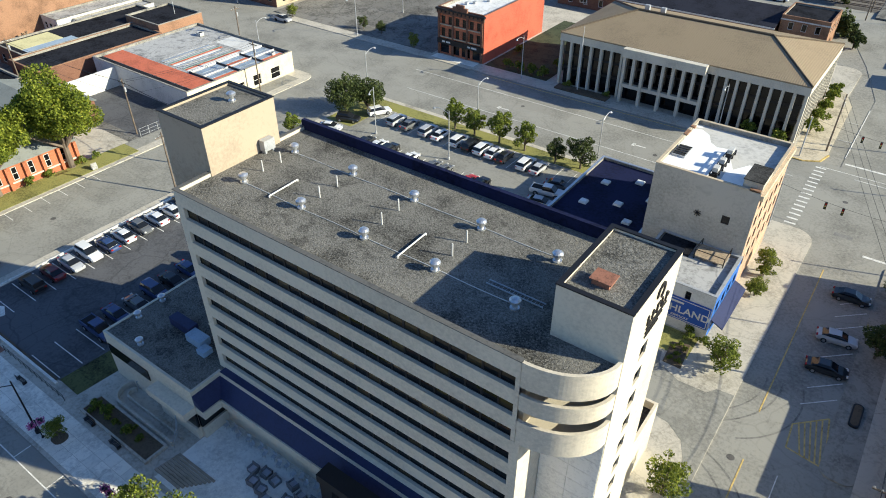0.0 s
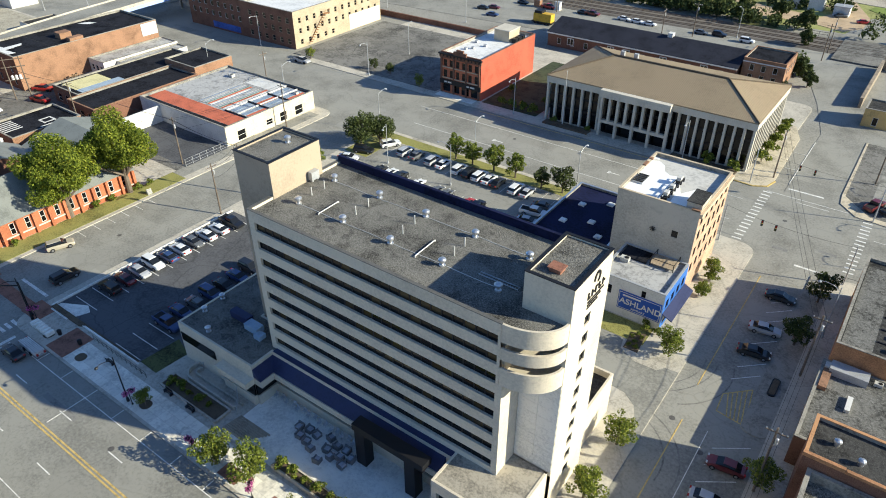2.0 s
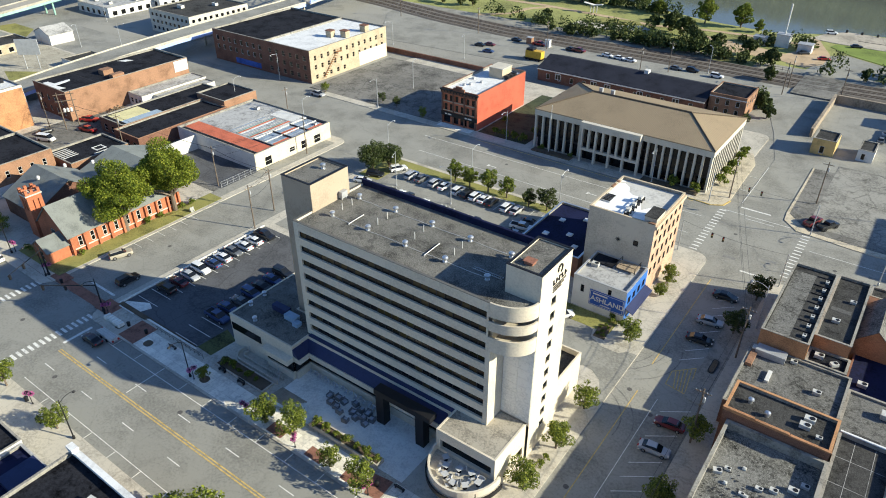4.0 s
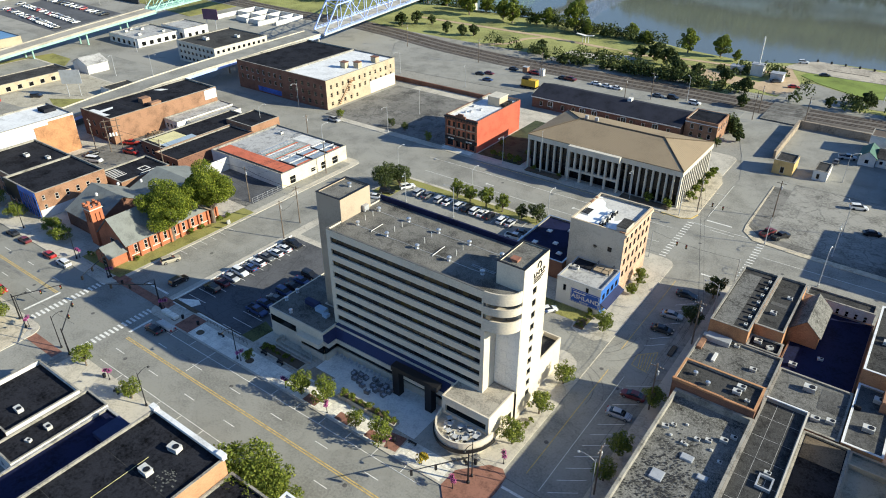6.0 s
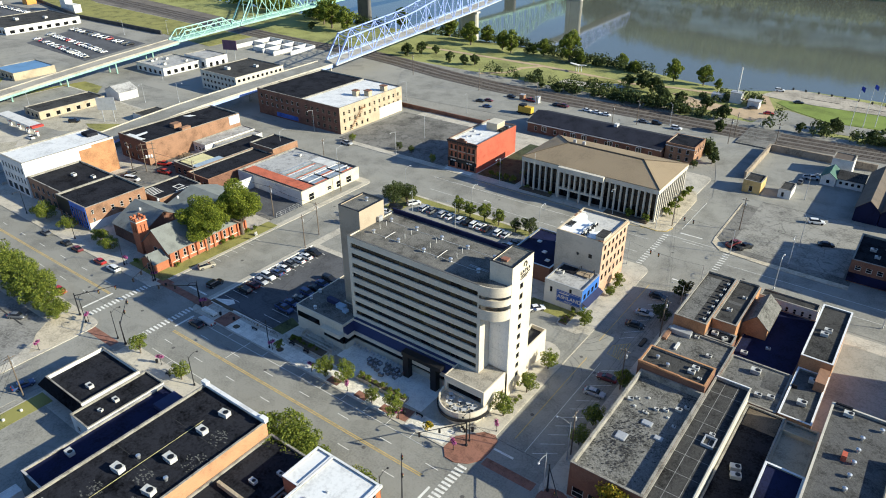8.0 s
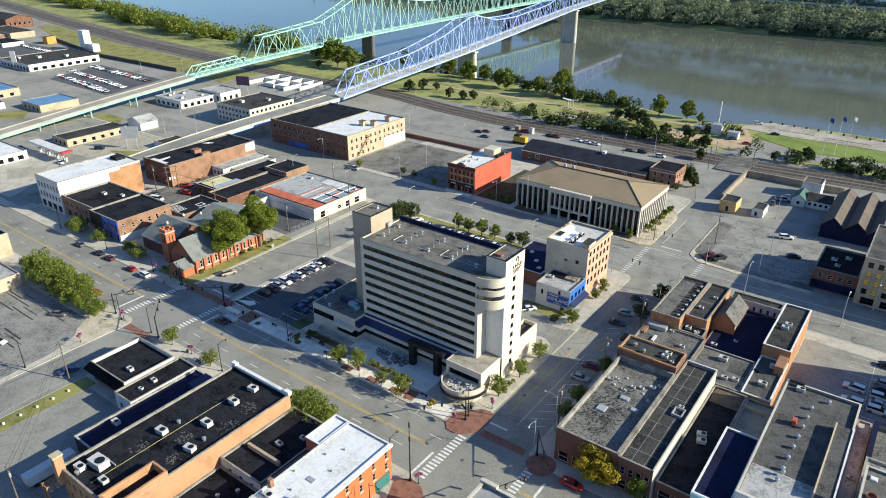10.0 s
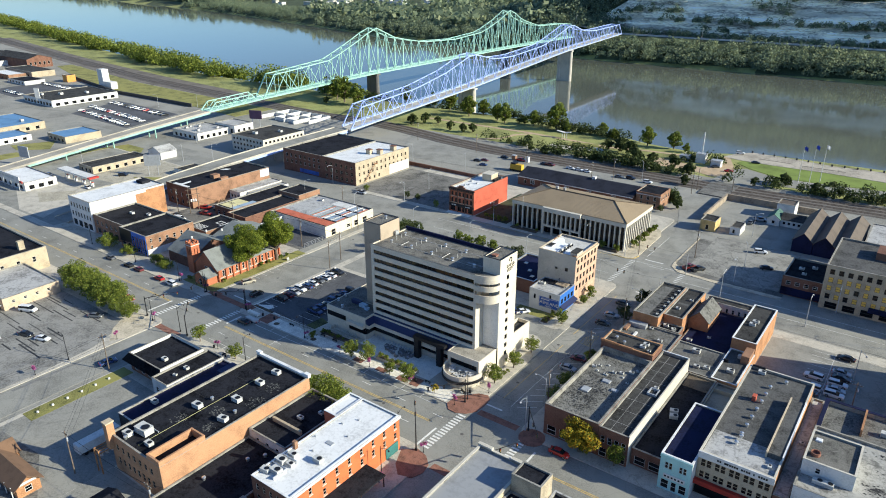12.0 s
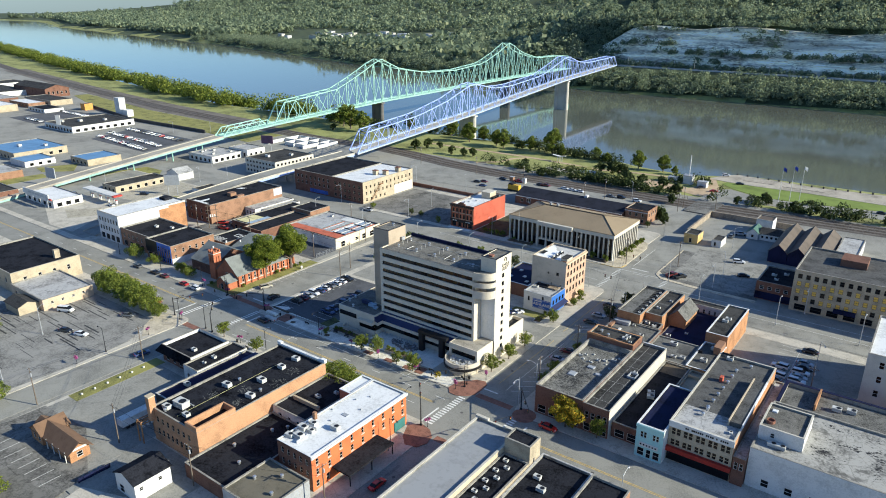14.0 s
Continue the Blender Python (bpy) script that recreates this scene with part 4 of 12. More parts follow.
add_tube(bm, (-62.2, 38.8, 6.5), (-62.2, 38.8, 6.82), 0.2)
part("foot", bm, GREY_METAL, duct)

# ---- forecourt ----
slab("forecourt", [(-54.6, 26.8), (-27, 26.8), (-27, 36.4), (-54.6, 36.4)], KERB - 0.1, KERB + 0.02, CONCRETE_PALE, "pale concrete hotel forecourt in shade", "forecourt")
slab("red_paving_corner", [(-17.4, 21.7), (-15.7, 19.8), (-13.5, 19.7), (-11.2, 20.9), (-9.5, 23.2), (-9.3, 26.0), (-9.6, 29.2), (-10.9, 30.4), (-13.2, 29.8), (-17.2, 25.5)], -0.1, KERB + 0.012, PAVER, "red brick paving at the street corner", "paving")
for x in (-48.6, -40.4, -33.2):
    slab("tree_bed", rect(x - 1.6, x + 1.6, 22.3, 24.2), KERB - 0.1, KERB + 0.016, PAVER, "small red paved tree bed in the pavement", "paving")
slab("red_paving_forecourt", [(-30.2, 22.4), (-27.8, 22.6), (-28.0, 26.2), (-31.2, 25.8)], KERB - 0.1, KERB + 0.014, PAVER, "red brick paving strip beside the forecourt", "paving")
pl = thing("planter_wall", (-38.5, 27.4, KERB), "long low planter with clipped shrubs before the forecourt", "planter")
bm = bmesh.new()
for q in ((-45.2, -31.4, 26.6, 26.8), (-45.2, -31.4, 28.0, 28.2), (-45.2, -45.0, 26.8, 28.0), (-31.6, -31.4, 26.8, 28.0)):
    add_box(bm, *q, KERB, KERB + 0.75)
part("wall", bm, CONCRETE, pl)
bm = bmesh.new()
add_box(bm, -45.0, -31.6, 26.8, 28.0, KERB, KERB + 0.6)
part("soil", bm, SOIL, pl)
# curved ramp beside the podium: a low outer wall that turns back on itself, an inner wall and a railing
rp = thing("entrance_ramp", (-62, 30.5, KERB), "curved concrete ramp with railing beside the hotel", "ramp")


def bend(off):
    """The ramp's line, off metres inside its outer edge: straight, round the west end, and back."""
    return [(-56.2, 30.1 + off)] + [(-65.6 - (1.9 - off) * math.sin(radians(a)), 32.0 - (1.9 - off) * math.cos(radians(a))) for a in range(0, 151, 15)] + [(-59.6, 33.9 - off * 0.8)]


for off, th, h, nm in ((0.0, 0.25, 0.75, "outer_wall"), (1.15, 0.2, 0.6, "inner_wall")):
    bm = bmesh.new()
    add_prism(bm, bend(off)[:12] + bend(off + th)[:12][::-1], KERB, KERB + h)
    bmesh.ops.recalc_face_normals(bm, faces=bm.faces)
    part(nm, bm, CONCRETE, rp)
bm = bmesh.new()
add_prism(bm, [(-64.6, 33.4), (-60.8, 32.2), (-58.2, 31.8), (-56.1, 31.2), (-56.1, 32.6), (-59.4, 34.6), (-63.4, 35.0)], KERB, KERB + 0.06)
part("landing", bm, CONCRETE, rp)
RAIL_LINE = [(-66.2, 32.9), (-63.8, 34.2), (-60.9, 33.5), (-58.8, 32.7), (-56.9, 31.4), (-55.9, 30.2)]
for x, y in RAIL_LINE:
    bm = bmesh.new()
    add_tube(bm, (x, y, KERB), (x, y, KERB + 1.15), 0.04, n=6)
    part("rail_post", bm, GREY_METAL, rp)
for z in (0.6, 1.15):
    bm = bmesh.new()
    add_path(bm, [(x, y, KERB + z) for x, y in RAIL_LINE], 0.04, 6)
    part("rail", bm, GREY_METAL, rp)
steps = thing("entrance_steps", (-52.5, 28.8, KERB), "brown concrete steps down to the hotel forecourt", "steps")
STEP_TAN = mat("brown_step", (0.30, 0.25, 0.19), 0.9, 0.25, 0.5, 5.0, 0.1)
for i in range(9):
    bm = bmesh.new()
    u = i / 8
    add_box(bm, -55.2 + 0.3 * u, -51.4 + 2.2 * u, 27.3 + 0.32 * i, 27.3 + 0.32 * i + 0.27, KERB, KERB + 0.2 - 0.015 * i)
    part("step", bm, STEP_TAN, steps)
bw_ = bmesh.new()
for q in ((-68.5, -56.5, 27.1, 27.35), (-68.5, -56.5, 29.6, 29.85), (-68.5, -68.25, 27.35, 29.6), (-56.75, -56.5, 27.35, 29.6)):
    add_box(bw_, *q, KERB, KERB + 0.4)
solid("bed_kerb", bw_, CONCRETE, "low concrete surround of the shrub bed", "planter")
slab("kerb_planting", [(-97.4, 27.3), (-89.4, 27.3), (-88.4, 27.95), (-75.0, 27.95), (-75.0, 28.15), (-97.4, 28.15)], KERB - 0.1, KERB + 0.26, SOIL, "narrow dark planting along the car park edge", "planting bed")
slab("shrub_bed", rect(-68.25, -56.75, 27.35, 29.6), KERB - 0.1, KERB + 0.3, SOIL, "dark mulched shrub bed beside the hotel ramp", "planting bed")


# ---- roof units shared by the town's buildings ----
random.seed(11)
UNIT_PALE = mat("pale_unit_metal", (0.55, 0.54, 0.50), 0.5, 0.12, 1.0, 6.0, 0.02, metal=0.1)


def ac_unit(at, w=1.6, d=1.1, h=1.0):
    t = thing("roof_air_unit", at, "pale metal air conditioning unit on a flat roof", "air conditioner", "roof air units")
    x, y, z = at
    bm = bmesh.new()
    add_box(bm, x - w / 2, x + w / 2, y - d / 2, y + d / 2, z + 0.12, z + h)
    add_box(bm, x - w / 2 - 0.04, x + w / 2 + 0.04, y - d / 2 - 0.04, y + d / 2 + 0.04, z + h, z + h + 0.05)
    part("casing", bm, UNIT_PALE, t)
    bm = bmesh.new()
    add_box(bm, x - w / 2 + 0.1, x + w / 2 - 0.1, y - d / 2 + 0.1, y + d / 2 - 0.1, z, z + 0.12)
    part("kerb", bm, TAR_GREY, t)
    bm = bmesh.new()
    add_lathe(bm, (x + w * 0.18, y, z + h + 0.053), [(min(w, d) * 0.4, 0), (min(w, d) * 0.4, 0.06), (min(w, d) * 0.33, 0.07)], 16)
    part("fan_grille", bm, BLACK_PAINT, t)
    bm = bmesh.new()
    for i in range(5):
        add_box(bm, x - w / 2 + 0.1, x + w / 2 - 0.1, y - d / 2 - 0.03, y - d / 2 - 0.005, z + 0.25 + 0.13 * i, z + 0.31 + 0.13 * i)
    part("louvre", bm, GREY_METAL, t)
    return t


AC = ac_unit((-50, -8.5, 8.8), 2.0, 1.3, 1.0)


def units(z, *spots):
    for x, y, rz, s in spots:
        o = copy_thing(AC, pose(x, y, z, 0, 0, rz))
        o.scale = (s, s, s)


def turbine(at):
    t = thing("turbine_vent", at, "round galvanised turbine vent on a flat roof", "roof vent", "turbine vents")
    bm = bmesh.new()
    add_lathe(bm, at, [(0.3, 0), (0.3, 0.35)], 10)
    part("neck", bm, STEEL, t)
    bm = bmesh.new()
    add_lathe(bm, (at[0], at[1], at[2] + 0.35), [(0.32, 0), (0.45, 0.2), (0.4, 0.42), (0.12, 0.55)], 12)
    part("hood", bm, STEEL, t)
    return t


TV = turbine((47, 36, 10.5))


def vents(z, *spots):
    for x, y in spots:
        copy_thing(TV, pose(x, y, z))


def skylight(x, y, z, w=1.2, d=1.2, m=None, name="skylight", label="small pale dome skylight on a dark roof"):
    bm = bmesh.new()
    add_box(bm, x - w / 2, x + w / 2, y - d / 2, y + d / 2, z, z + 0.22)
    add_box(bm, x - w / 2 + 0.1, x + w / 2 - 0.1, y - d / 2 + 0.1, y + d / 2 - 0.1, z + 0.22, z + 0.32)
    return solid(name, bm, m or WHITE_ROOF, label, name.replace("_", " "), "skylights")


def patch(parent, x0, x1, y0, y1, z, m, label="", h=0.03, name="roof_patch"):
    bm = bmesh.new()
    add_box(bm, x0, x1, y0, y1, z, z + h)
    return part(name, bm, m, parent, label)


def beam(parent, x0, x1, y0, y1, z0, z1, m, name, label=""):
    bm = bmesh.new()
    add_box(bm, x0, x1, y0, y1, z0, z1)
    return part(name, bm, m, parent, label)


def gable(name, label, x0, x1, y0, y1, h, rise, wall, roof, axis="y", rows=None, z0=0.0, over=0.35, category="house", glass=None):
    """A house with walls, openings and a pitched roof; axis: along which the ridge runs."""
    rows = rows or {}
    t = thing(name, ((x0 + x1) / 2, (y0 + y1) / 2, z0), label, category)
    start = {"S": (x0, y0), "N": (x1, y1), "E": (x1, y0), "W": (x0, y1)}
    bm = bmesh.new()
    for s, (u, n) in SIDES.items():
        facade(bm, start[s], u, n, x1 - x0 if s in "SN" else y1 - y0, z0, h, rows.get(s, []), 0.15)
    if axis == "y":
        m = (x0 + x1) / 2
        for y in (y0, y1):
            bm.faces.new([bm.verts.new(p) for p in ((x0, y, h), (x1, y, h), (m, y, h + rise))])
    else:
        m = (y0 + y1) / 2
        for x in (x0, x1):
            bm.faces.new([bm.verts.new(p) for p in ((x, y0, h), (x, y1, h), (x, m, h + rise))])
    part("wall", bm, wall, t)
    for s in (-1, 1):
        bm = bmesh.new()
        if axis == "y":
            e = (x1 - x0) / 2
            k = rise / e
            P = [(m + s * (e + over), h - over * k), (m, h + rise)]
            lo = [(P[0][0], y0 - over, P[0][1] + 0.05), (P[0][0], y1 + over, P[0][1] + 0.05), (m, y1 + over, P[1][1] + 0.05), (m, y0 - over, P[1][1] + 0.05)]
        else:
            e = (y1 - y0) / 2
            k = rise / e
            lo = [(x0 - over, m + s * (e + over), h - over * k + 0.05), (x1 + over, m + s * (e + over), h - over * k + 0.05), (x1 + over, m, h + rise + 0.05), (x0 - over, m, h + rise + 0.05)]
        a, b = [bm.verts.new(p) for p in lo], [bm.verts.new((p[0], p[1], p[2] + 0.16)) for p in lo]
        bm.faces.new(a), bm.faces.new(b)
        for i in range(4):
            bm.faces.new((a[i], a[(i + 1) % 4], b[(i + 1) % 4], b[i]))
        bmesh.ops.recalc_face_normals(bm, faces=bm.faces)
        part("roof_slope", bm, roof, t)
    for s, holes in rows.items():
        for hole in holes:
            window_at(t, start[s], *SIDES[s], hole, 0.15, WHITE_PAINT, glass or GLASS_DARK, split=2)
    return t


def hip(parent, x0, x1, y0, y1, z, rise, inset, m, thick=0.25, name="roof_slope"):
    """Four slopes of a hipped roof with the ridge along x."""
    my = (y0 + y1) / 2
    r0, r1 = (x0 + inset, my, z + rise), (x1 - inset, my, z + rise)
    c = [(x0, y0, z), (x1, y0, z), (x1, y1, z), (x0, y1, z)]
    for f in ([c[0], c[1], r1, r0], [c[2], c[3], r0, r1], [c[1], c[2], r1], [c[3], c[0], r0]):
        bm = bmesh.new()
        a, b = [bm.verts.new(p) for p in f], [bm.verts.new((p[0], p[1], p[2] - thick)) for p in f]
        bm.faces.new(a), bm.faces.new(b[::-1])
        for i in range(len(f)):
            bm.faces.new((b[i], b[(i + 1) % len(f)], a[(i + 1) % len(f)], a[i]))
        part(name, bm, m, parent)


# ---- north side: office building with the hipped roof ----
RIB = mat("tan_ribbed_roof", (0.27, 0.205, 0.13), 0.85, 0.15, 0.1, 3.0, 0.05)
_nt = RIB.node_tree
_w = _nt.nodes.new("ShaderNodeTexWave")
_w.inputs["Scale"].default_value = 0.75
_bmp = next(n for n in _nt.nodes if n.type == "BUMP")
_geo = next(n for n in _nt.nodes if n.type == "NEW_GEOMETRY")
_nt.links.new(_geo.outputs["Position"], _w.inputs["Vector"])
_nt.links.new(_w.outputs["Fac"], _bmp.inputs["Height"])
_bmp.inputs["Strength"].default_value, _bmp.inputs["Distance"].default_value = 0.8, 0.05
STONE_PALE = mat("pale_stone", (0.53, 0.49, 0.41), 0.85, 0.1, 0.3, 5.0, 0.05)
FX0, FX1, FY0, FY1 = -70.3, -20.8, 139.6, 166.4
fed = thing("office_building", (-45.5, 153, KERB), "three-storey stone office with tall fins and tan hipped roof", "office building")
bm = bmesh.new()
add_box(bm, FX0 + 1.0, FX1 - 1.0, FY0 + 1.0, FY1 - 1.0, KERB, 9.58)
part("glazed_core", bm, GLASS_DARK, fed, "dark glazing behind the fins")
bm = bmesh.new()
for q in ((FX0, FX1, FY0, FY0 + 1.6), (FX0, FX1, FY1 - 1.6, FY1), (FX0, FX0 + 1.6, FY0 + 1.6, FY1 - 1.6), (FX1 - 1.6, FX1, FY0 + 1.6, FY1 - 1.6)):
    add_box(bm, *q, 9.6, 11.1)
part("fascia", bm, STONE_PALE, fed, "pale deep fascia")
bm = bmesh.new()
add_box(bm, -55.6, -39.0, FY0 - 1.5, FY0, 9.6, 11.3)
part("bay_fascia", bm, STONE_PALE, fed)
for i in range(9):
    bm = bmesh.new()
    x = -55.4 + i * 2.01
    add_box(bm, x, x + 0.55, FY0 - 1.35, FY0 - 0.35, KERB if i % 2 == 0 else 4.0, 9.6)
    part("fin", bm, STONE_PALE, fed)
bm = bmesh.new()
add_box(bm, -55.3, -39.1, FY0 - 1.2, FY0 - 0.3, 3.4, 4.1)
part("entrance_beam", bm, STONE_PALE, fed)
for a, b, n in ((FX0 + 0.1, -56.6, 7), (-37.6, FX1 - 0.7, 9)):
    for i in range(n):
        x = a + (b - a) * i / (n - 1)
        bm = bmesh.new()
        add_box(bm, x, x + 0.5, FY0 + 0.1, FY0 + 0.98, KERB, 9.6)
        part("fin", bm, STONE_PALE, fed)
for i in range(13):
    y = FY0 + 1.8 + i * 1.95
    bm = bmesh.new()
    add_box(bm, FX1 - 0.98, FX1 - 0.1, y, y + 0.5, KERB, 9.6)
    part("fin", bm, STONE_PALE, fed)
for z in (3.6, 6.6):
    bm = bmesh.new()
    for q in ((FX0 + 0.9, FX1 - 0.9, FY0 + 0.9, FY0 + 1.02), (FX1 - 1.02, FX1 - 0.9, FY0 + 1.02, FY1 - 1.02)):
        add_box(bm, *q, z, z + 0.55)
    part("spandrel", bm, BLACK_PAINT, fed)
hip(fed, FX0 - 0.05, FX1 + 0.05, FY0 - 0.05, FY1 + 0.05, 11.35, 3.2, 11.0, RIB)
bm = bmesh.new()
add_tube(bm, (FX0 + 11, 153, 14.62), (FX1 - 11, 153, 14.62), 0.28, n=6)
part("ridge_cap", bm, mat("dark_ridge", (0.10, 0.075, 0.05), 0.8), fed)
for cx in (FX0, FX1):
    for cy in (FY0, FY1):
        bm = bmesh.new()
        add_tube(bm, (cx, cy, 11.4), (FX0 + 11 if cx == FX0 else FX1 - 11, 153, 14.6), 0.2, n=6)
        part("hip_cap", bm, bpy.data.materials["dark_ridge"], fed)
for x in (-58.5, -55.0):
    bm = bmesh.new()
    add_box(bm, x - 0.5, x + 0.5, 155.5, 156.3, 13.0, 15.0)
    part("roof_flue", bm, GREY_METAL, fed)
bm = bmesh.new()
add_lathe(bm, (-64.5, 138.3, KERB), [(0.14, 0), (0.05, 13.5), (0.1, 13.55), (0.1, 13.7)], 8)
solid("flagpole", bm, WHITE_PAINT, "tall white flagpole before the office building", "flagpole")

# ---- red corner building ----
red = building("red_building", "three-storey red painted brick building with white roof", -102, -89.2, 139.3, 166.8, 10.4, BRICK_PAINT, WHITE_ROOF,
    {"S": row(12.8, 6, 1.1, 7.4, 9.2) + row(12.8, 6, 1.1, 4.4, 6.4) + row(12.8, 4, 2.4, 0.5, 3.0)}, 0.7, cap=BRICK_BROWN, frame_mat=BLACK_PAINT, side_mats={"S": BRICK_RED}, deep=0.25)
beam(red, -102.2, -89.0, 138.85, 139.28, 9.7, 10.6, BRICK_BROWN, "cornice", "dark moulded cornice")
beam(red, -102.4, -88.8, 138.6, 139.27, 10.6, 11.0, BLACK_PAINT, "cornice_shelf", "black projecting cornice shelf")
for i in range(12):
    beam(red, -102.0 + 1.12 * i, -101.75 + 1.12 * i, 138.62, 138.84, 10.1, 10.6, BLACK_PAINT, "bracket")
beam(red, -97.6, -93.6, 138.7, 139.25, 11.0, 11.9, BRICK_BROWN, "pediment")
beam(red, -96.7, -94.5, 138.72, 139.23, 11.9, 12.5, BRICK_BROWN, "pediment_crown")
beam(red, -102.1, -89.1, 138.9, 139.27, 2.7, 3.9, BLACK_PAINT, "shop_fascia", "black shop fascia")
for x0, x1 in ((-100.6, -99.8), (-99.5, -98.3), (-93.4, -92.6), (-92.3, -90.9)):
    beam(red, x0, x1, 138.86, 138.89, 3.1, 3.5, WHITE_PAINT, "letter_bar")
for x in (-102.0, -98.0, -94.0, -90.0):
    beam(red, x, x + 0.5, 139.0, 139.28, KERB, 10.05, BRICK_BROWN, "pilaster")
for z in (4.2, 7.1):
    beam(red, -101.4, -90.0, 139.05, 139.27, z, z + 0.22, STONE_TAN, "sill_course", "pale sill course")
beam(red, -97, -92.2, 157.5, 163, 10.4, 13.4, STONE_TAN, "lift_house", "tan rendered roof house")
beam(red, -97.2, -92.0, 157.3, 163.2, 13.4, 13.6, STONE_PALE, "lift_house_cap")
for x, y in ((-90.9, 158.5), (-90.9, 160.4), (-91.0, 162.4)):
    beam(red, x - 0.7, x + 0.7, y - 0.7, y + 0.7, 10.4, 11.6, BLACK_PAINT, "roof_condenser", "dark roof condenser")
for x, y in ((-98.6, 146.0), (-97.4, 147.6), (-95.6, 151.0), (-99.6, 152.6)):
    beam(red, x - 0.4, x + 0.4, y - 0.4, y + 0.4, 10.4, 11.0, GREY_METAL, "roof_cowl")
slab("ramp_red", rect(-102, -90, 136.3, 138.8), KERB, KERB + 0.03, CONCRETE_PALE, "pale pavement strip before the red building", "paving")

# ---- tan building at the corner ----
ash = building("tan_corner_building", "four-storey tan brick corner building with patched white roof", -30, -16.8, 89, 104.8, 15.6, mat("grey_stucco", (0.46, 0.43, 0.37), 0.9, 0.15, 0.15, 3.0, 0.1, spots=0.2), mat("pale_membrane", (0.50, 0.485, 0.45), 0.85, 0.14, 0.2, 1.6, 0.05, spots=0.15),
    {"E": [h for z in (4.2, 7.3, 10.4, 13.2) for h in row(15.8, 6, 1.2, z, z + 1.7)], "S": [(9.6, 10.6, 10.6, 11.8)]}, 0.6, side_mats={"E": brick_mat("pink_brick", (0.50, 0.32, 0.22), (1, 1.1, 1.1), 0.2), "N": BRICK_TAN}, cap=STONE_TAN, frame_mat=BLACK_PAINT)
for pts in ([(-29.7, 90.2), (-23.5, 89.6), (-23.4, 93.4), (-22.2, 93.0), (-22.0, 89.6), (-19.3, 89.6), (-19.4, 94.2), (-18.2, 96.6), (-20.2, 96.4), (-21.6, 94.0), (-23.0, 97.4), (-23.4, 99.4), (-25.2, 98.9), (-26.4, 99.8), (-27.2, 101.8), (-28.6, 103.0), (-29.7, 102.4)], [(-29.7, 103.2), (-28.8, 103.4), (-28.9, 104.2), (-29.7, 104.2)]):
    bm = bmesh.new()
    add_prism(bm, pts, 15.6, 15.63)
    bmesh.ops.recalc_face_normals(bm, faces=bm.faces)
    part("roof_coat", bm, mat("fresh_white_coat", (0.86, 0.86, 0.85), 0.6, 0.06, 0.3, 1.5, 0.02) if len(pts) > 5 else bpy.data.materials["fresh_white_coat"], ash, "fresh white coating, unevenly spread")
beam(ash, -19.2, -16.9, 89.6, 93.9, 15.6, 17.2, CONCRETE, "roof_house", "weathered roof house")
beam(ash, -19.3, -16.85, 89.5, 94.0, 17.2, 17.32, TAR_GREY, "roof_house_top", "dark felt top")
for x in (-23.5, -22.6):
    beam(ash, x, x + 0.1, 90.0, 98.2, 16.25, 16.4, BLACK_PAINT, "pipe_rail")
for i in range(7):
    beam(ash, -23.5, -22.5, 90.1 + 1.33 * i, 90.25 + 1.33 * i, 15.63, 16.25, BLACK_PAINT, "rack_leg")
for y0, y1 in ((90.6, 91.7), (93.2, 94.1), (96.4, 97.6)):
    beam(ash, -23.35, -22.65, y0, y1, 16.4, 16.95, UNIT_PALE, "rack_unit", "pale unit on the pipe rack")
beam(ash, -29.5, -27.7, 93.2, 96.4, 15.63, 15.9, GREY_METAL, "roof_slats", "grey slatted frame")
for i in range(5):
    beam(ash, -29.4, -27.8, 93.4 + 0.62 * i, 93.75 + 0.62 * i, 15.9, 16.0, TAR_GREY, "slat")
for x0, x1, y0, y1 in ((-29.95, -29.4, 98.6, 100.2), (-29.98, -29.3, 101.4, 102.0), (-18.2, -16.9, 88.95, 89.4)):
    beam(ash, x0, x1, y0, y1, 16.2, 16.45, BRICK_RUST, "loose_bricks", "crumbling brick on the parapet")
beam(ash, -16.78, -16.4, 89, 104.8, 15.2, 15.9, STONE_TAN, "cornice")
bm = bmesh.new()
for a in range(0, 360, 45):
    add_tube(bm, (-23.4, 88.97, 11.0), (-23.4 + 0.5 * math.cos(radians(a)), 88.9, 11.0 + 0.5 * math.sin(radians(a))), 0.06, n=5)
part("wall_vent", bm, BLACK_PAINT, ash)
low = building("sign_building", "two-storey white shop with blue mural sign and awning", -27.2, -16.6, 79, 88.9, 6.5, WHITE_PAINT, LIGHT_ROOF, {"S": [(1.6, 2.3, 3.6, 5.2), (7.0, 7.7, 5.0, 6.2)], "E": row(9.9, 4, 1.3, 3.6, 5.2) + row(9.9, 3, 2.0, 0.6, 2.6)}, 0.35, frame_mat=BLACK_PAINT, side_mats={"E": mat("blue_paint", (0.03, 0.13, 0.42), 0.6, 0.1, 0.4, 4, 0.05)}, cap=GREY_METAL)
BLUE_SIGN = mat("blue_mural", (0.02, 0.085, 0.36), 0.6, 0.1, 0.3, 3.0, 0.0)
SX0, SX1 = -23.6, -16.75
mural = thing("mural_sign", (-20.2, 78.9, 1.6), "blue mural board with large white town name", "sign")
beam(mural, SX0, SX1, 78.82, 78.99, 1.7, 5.0, BLUE_SIGN, "board")
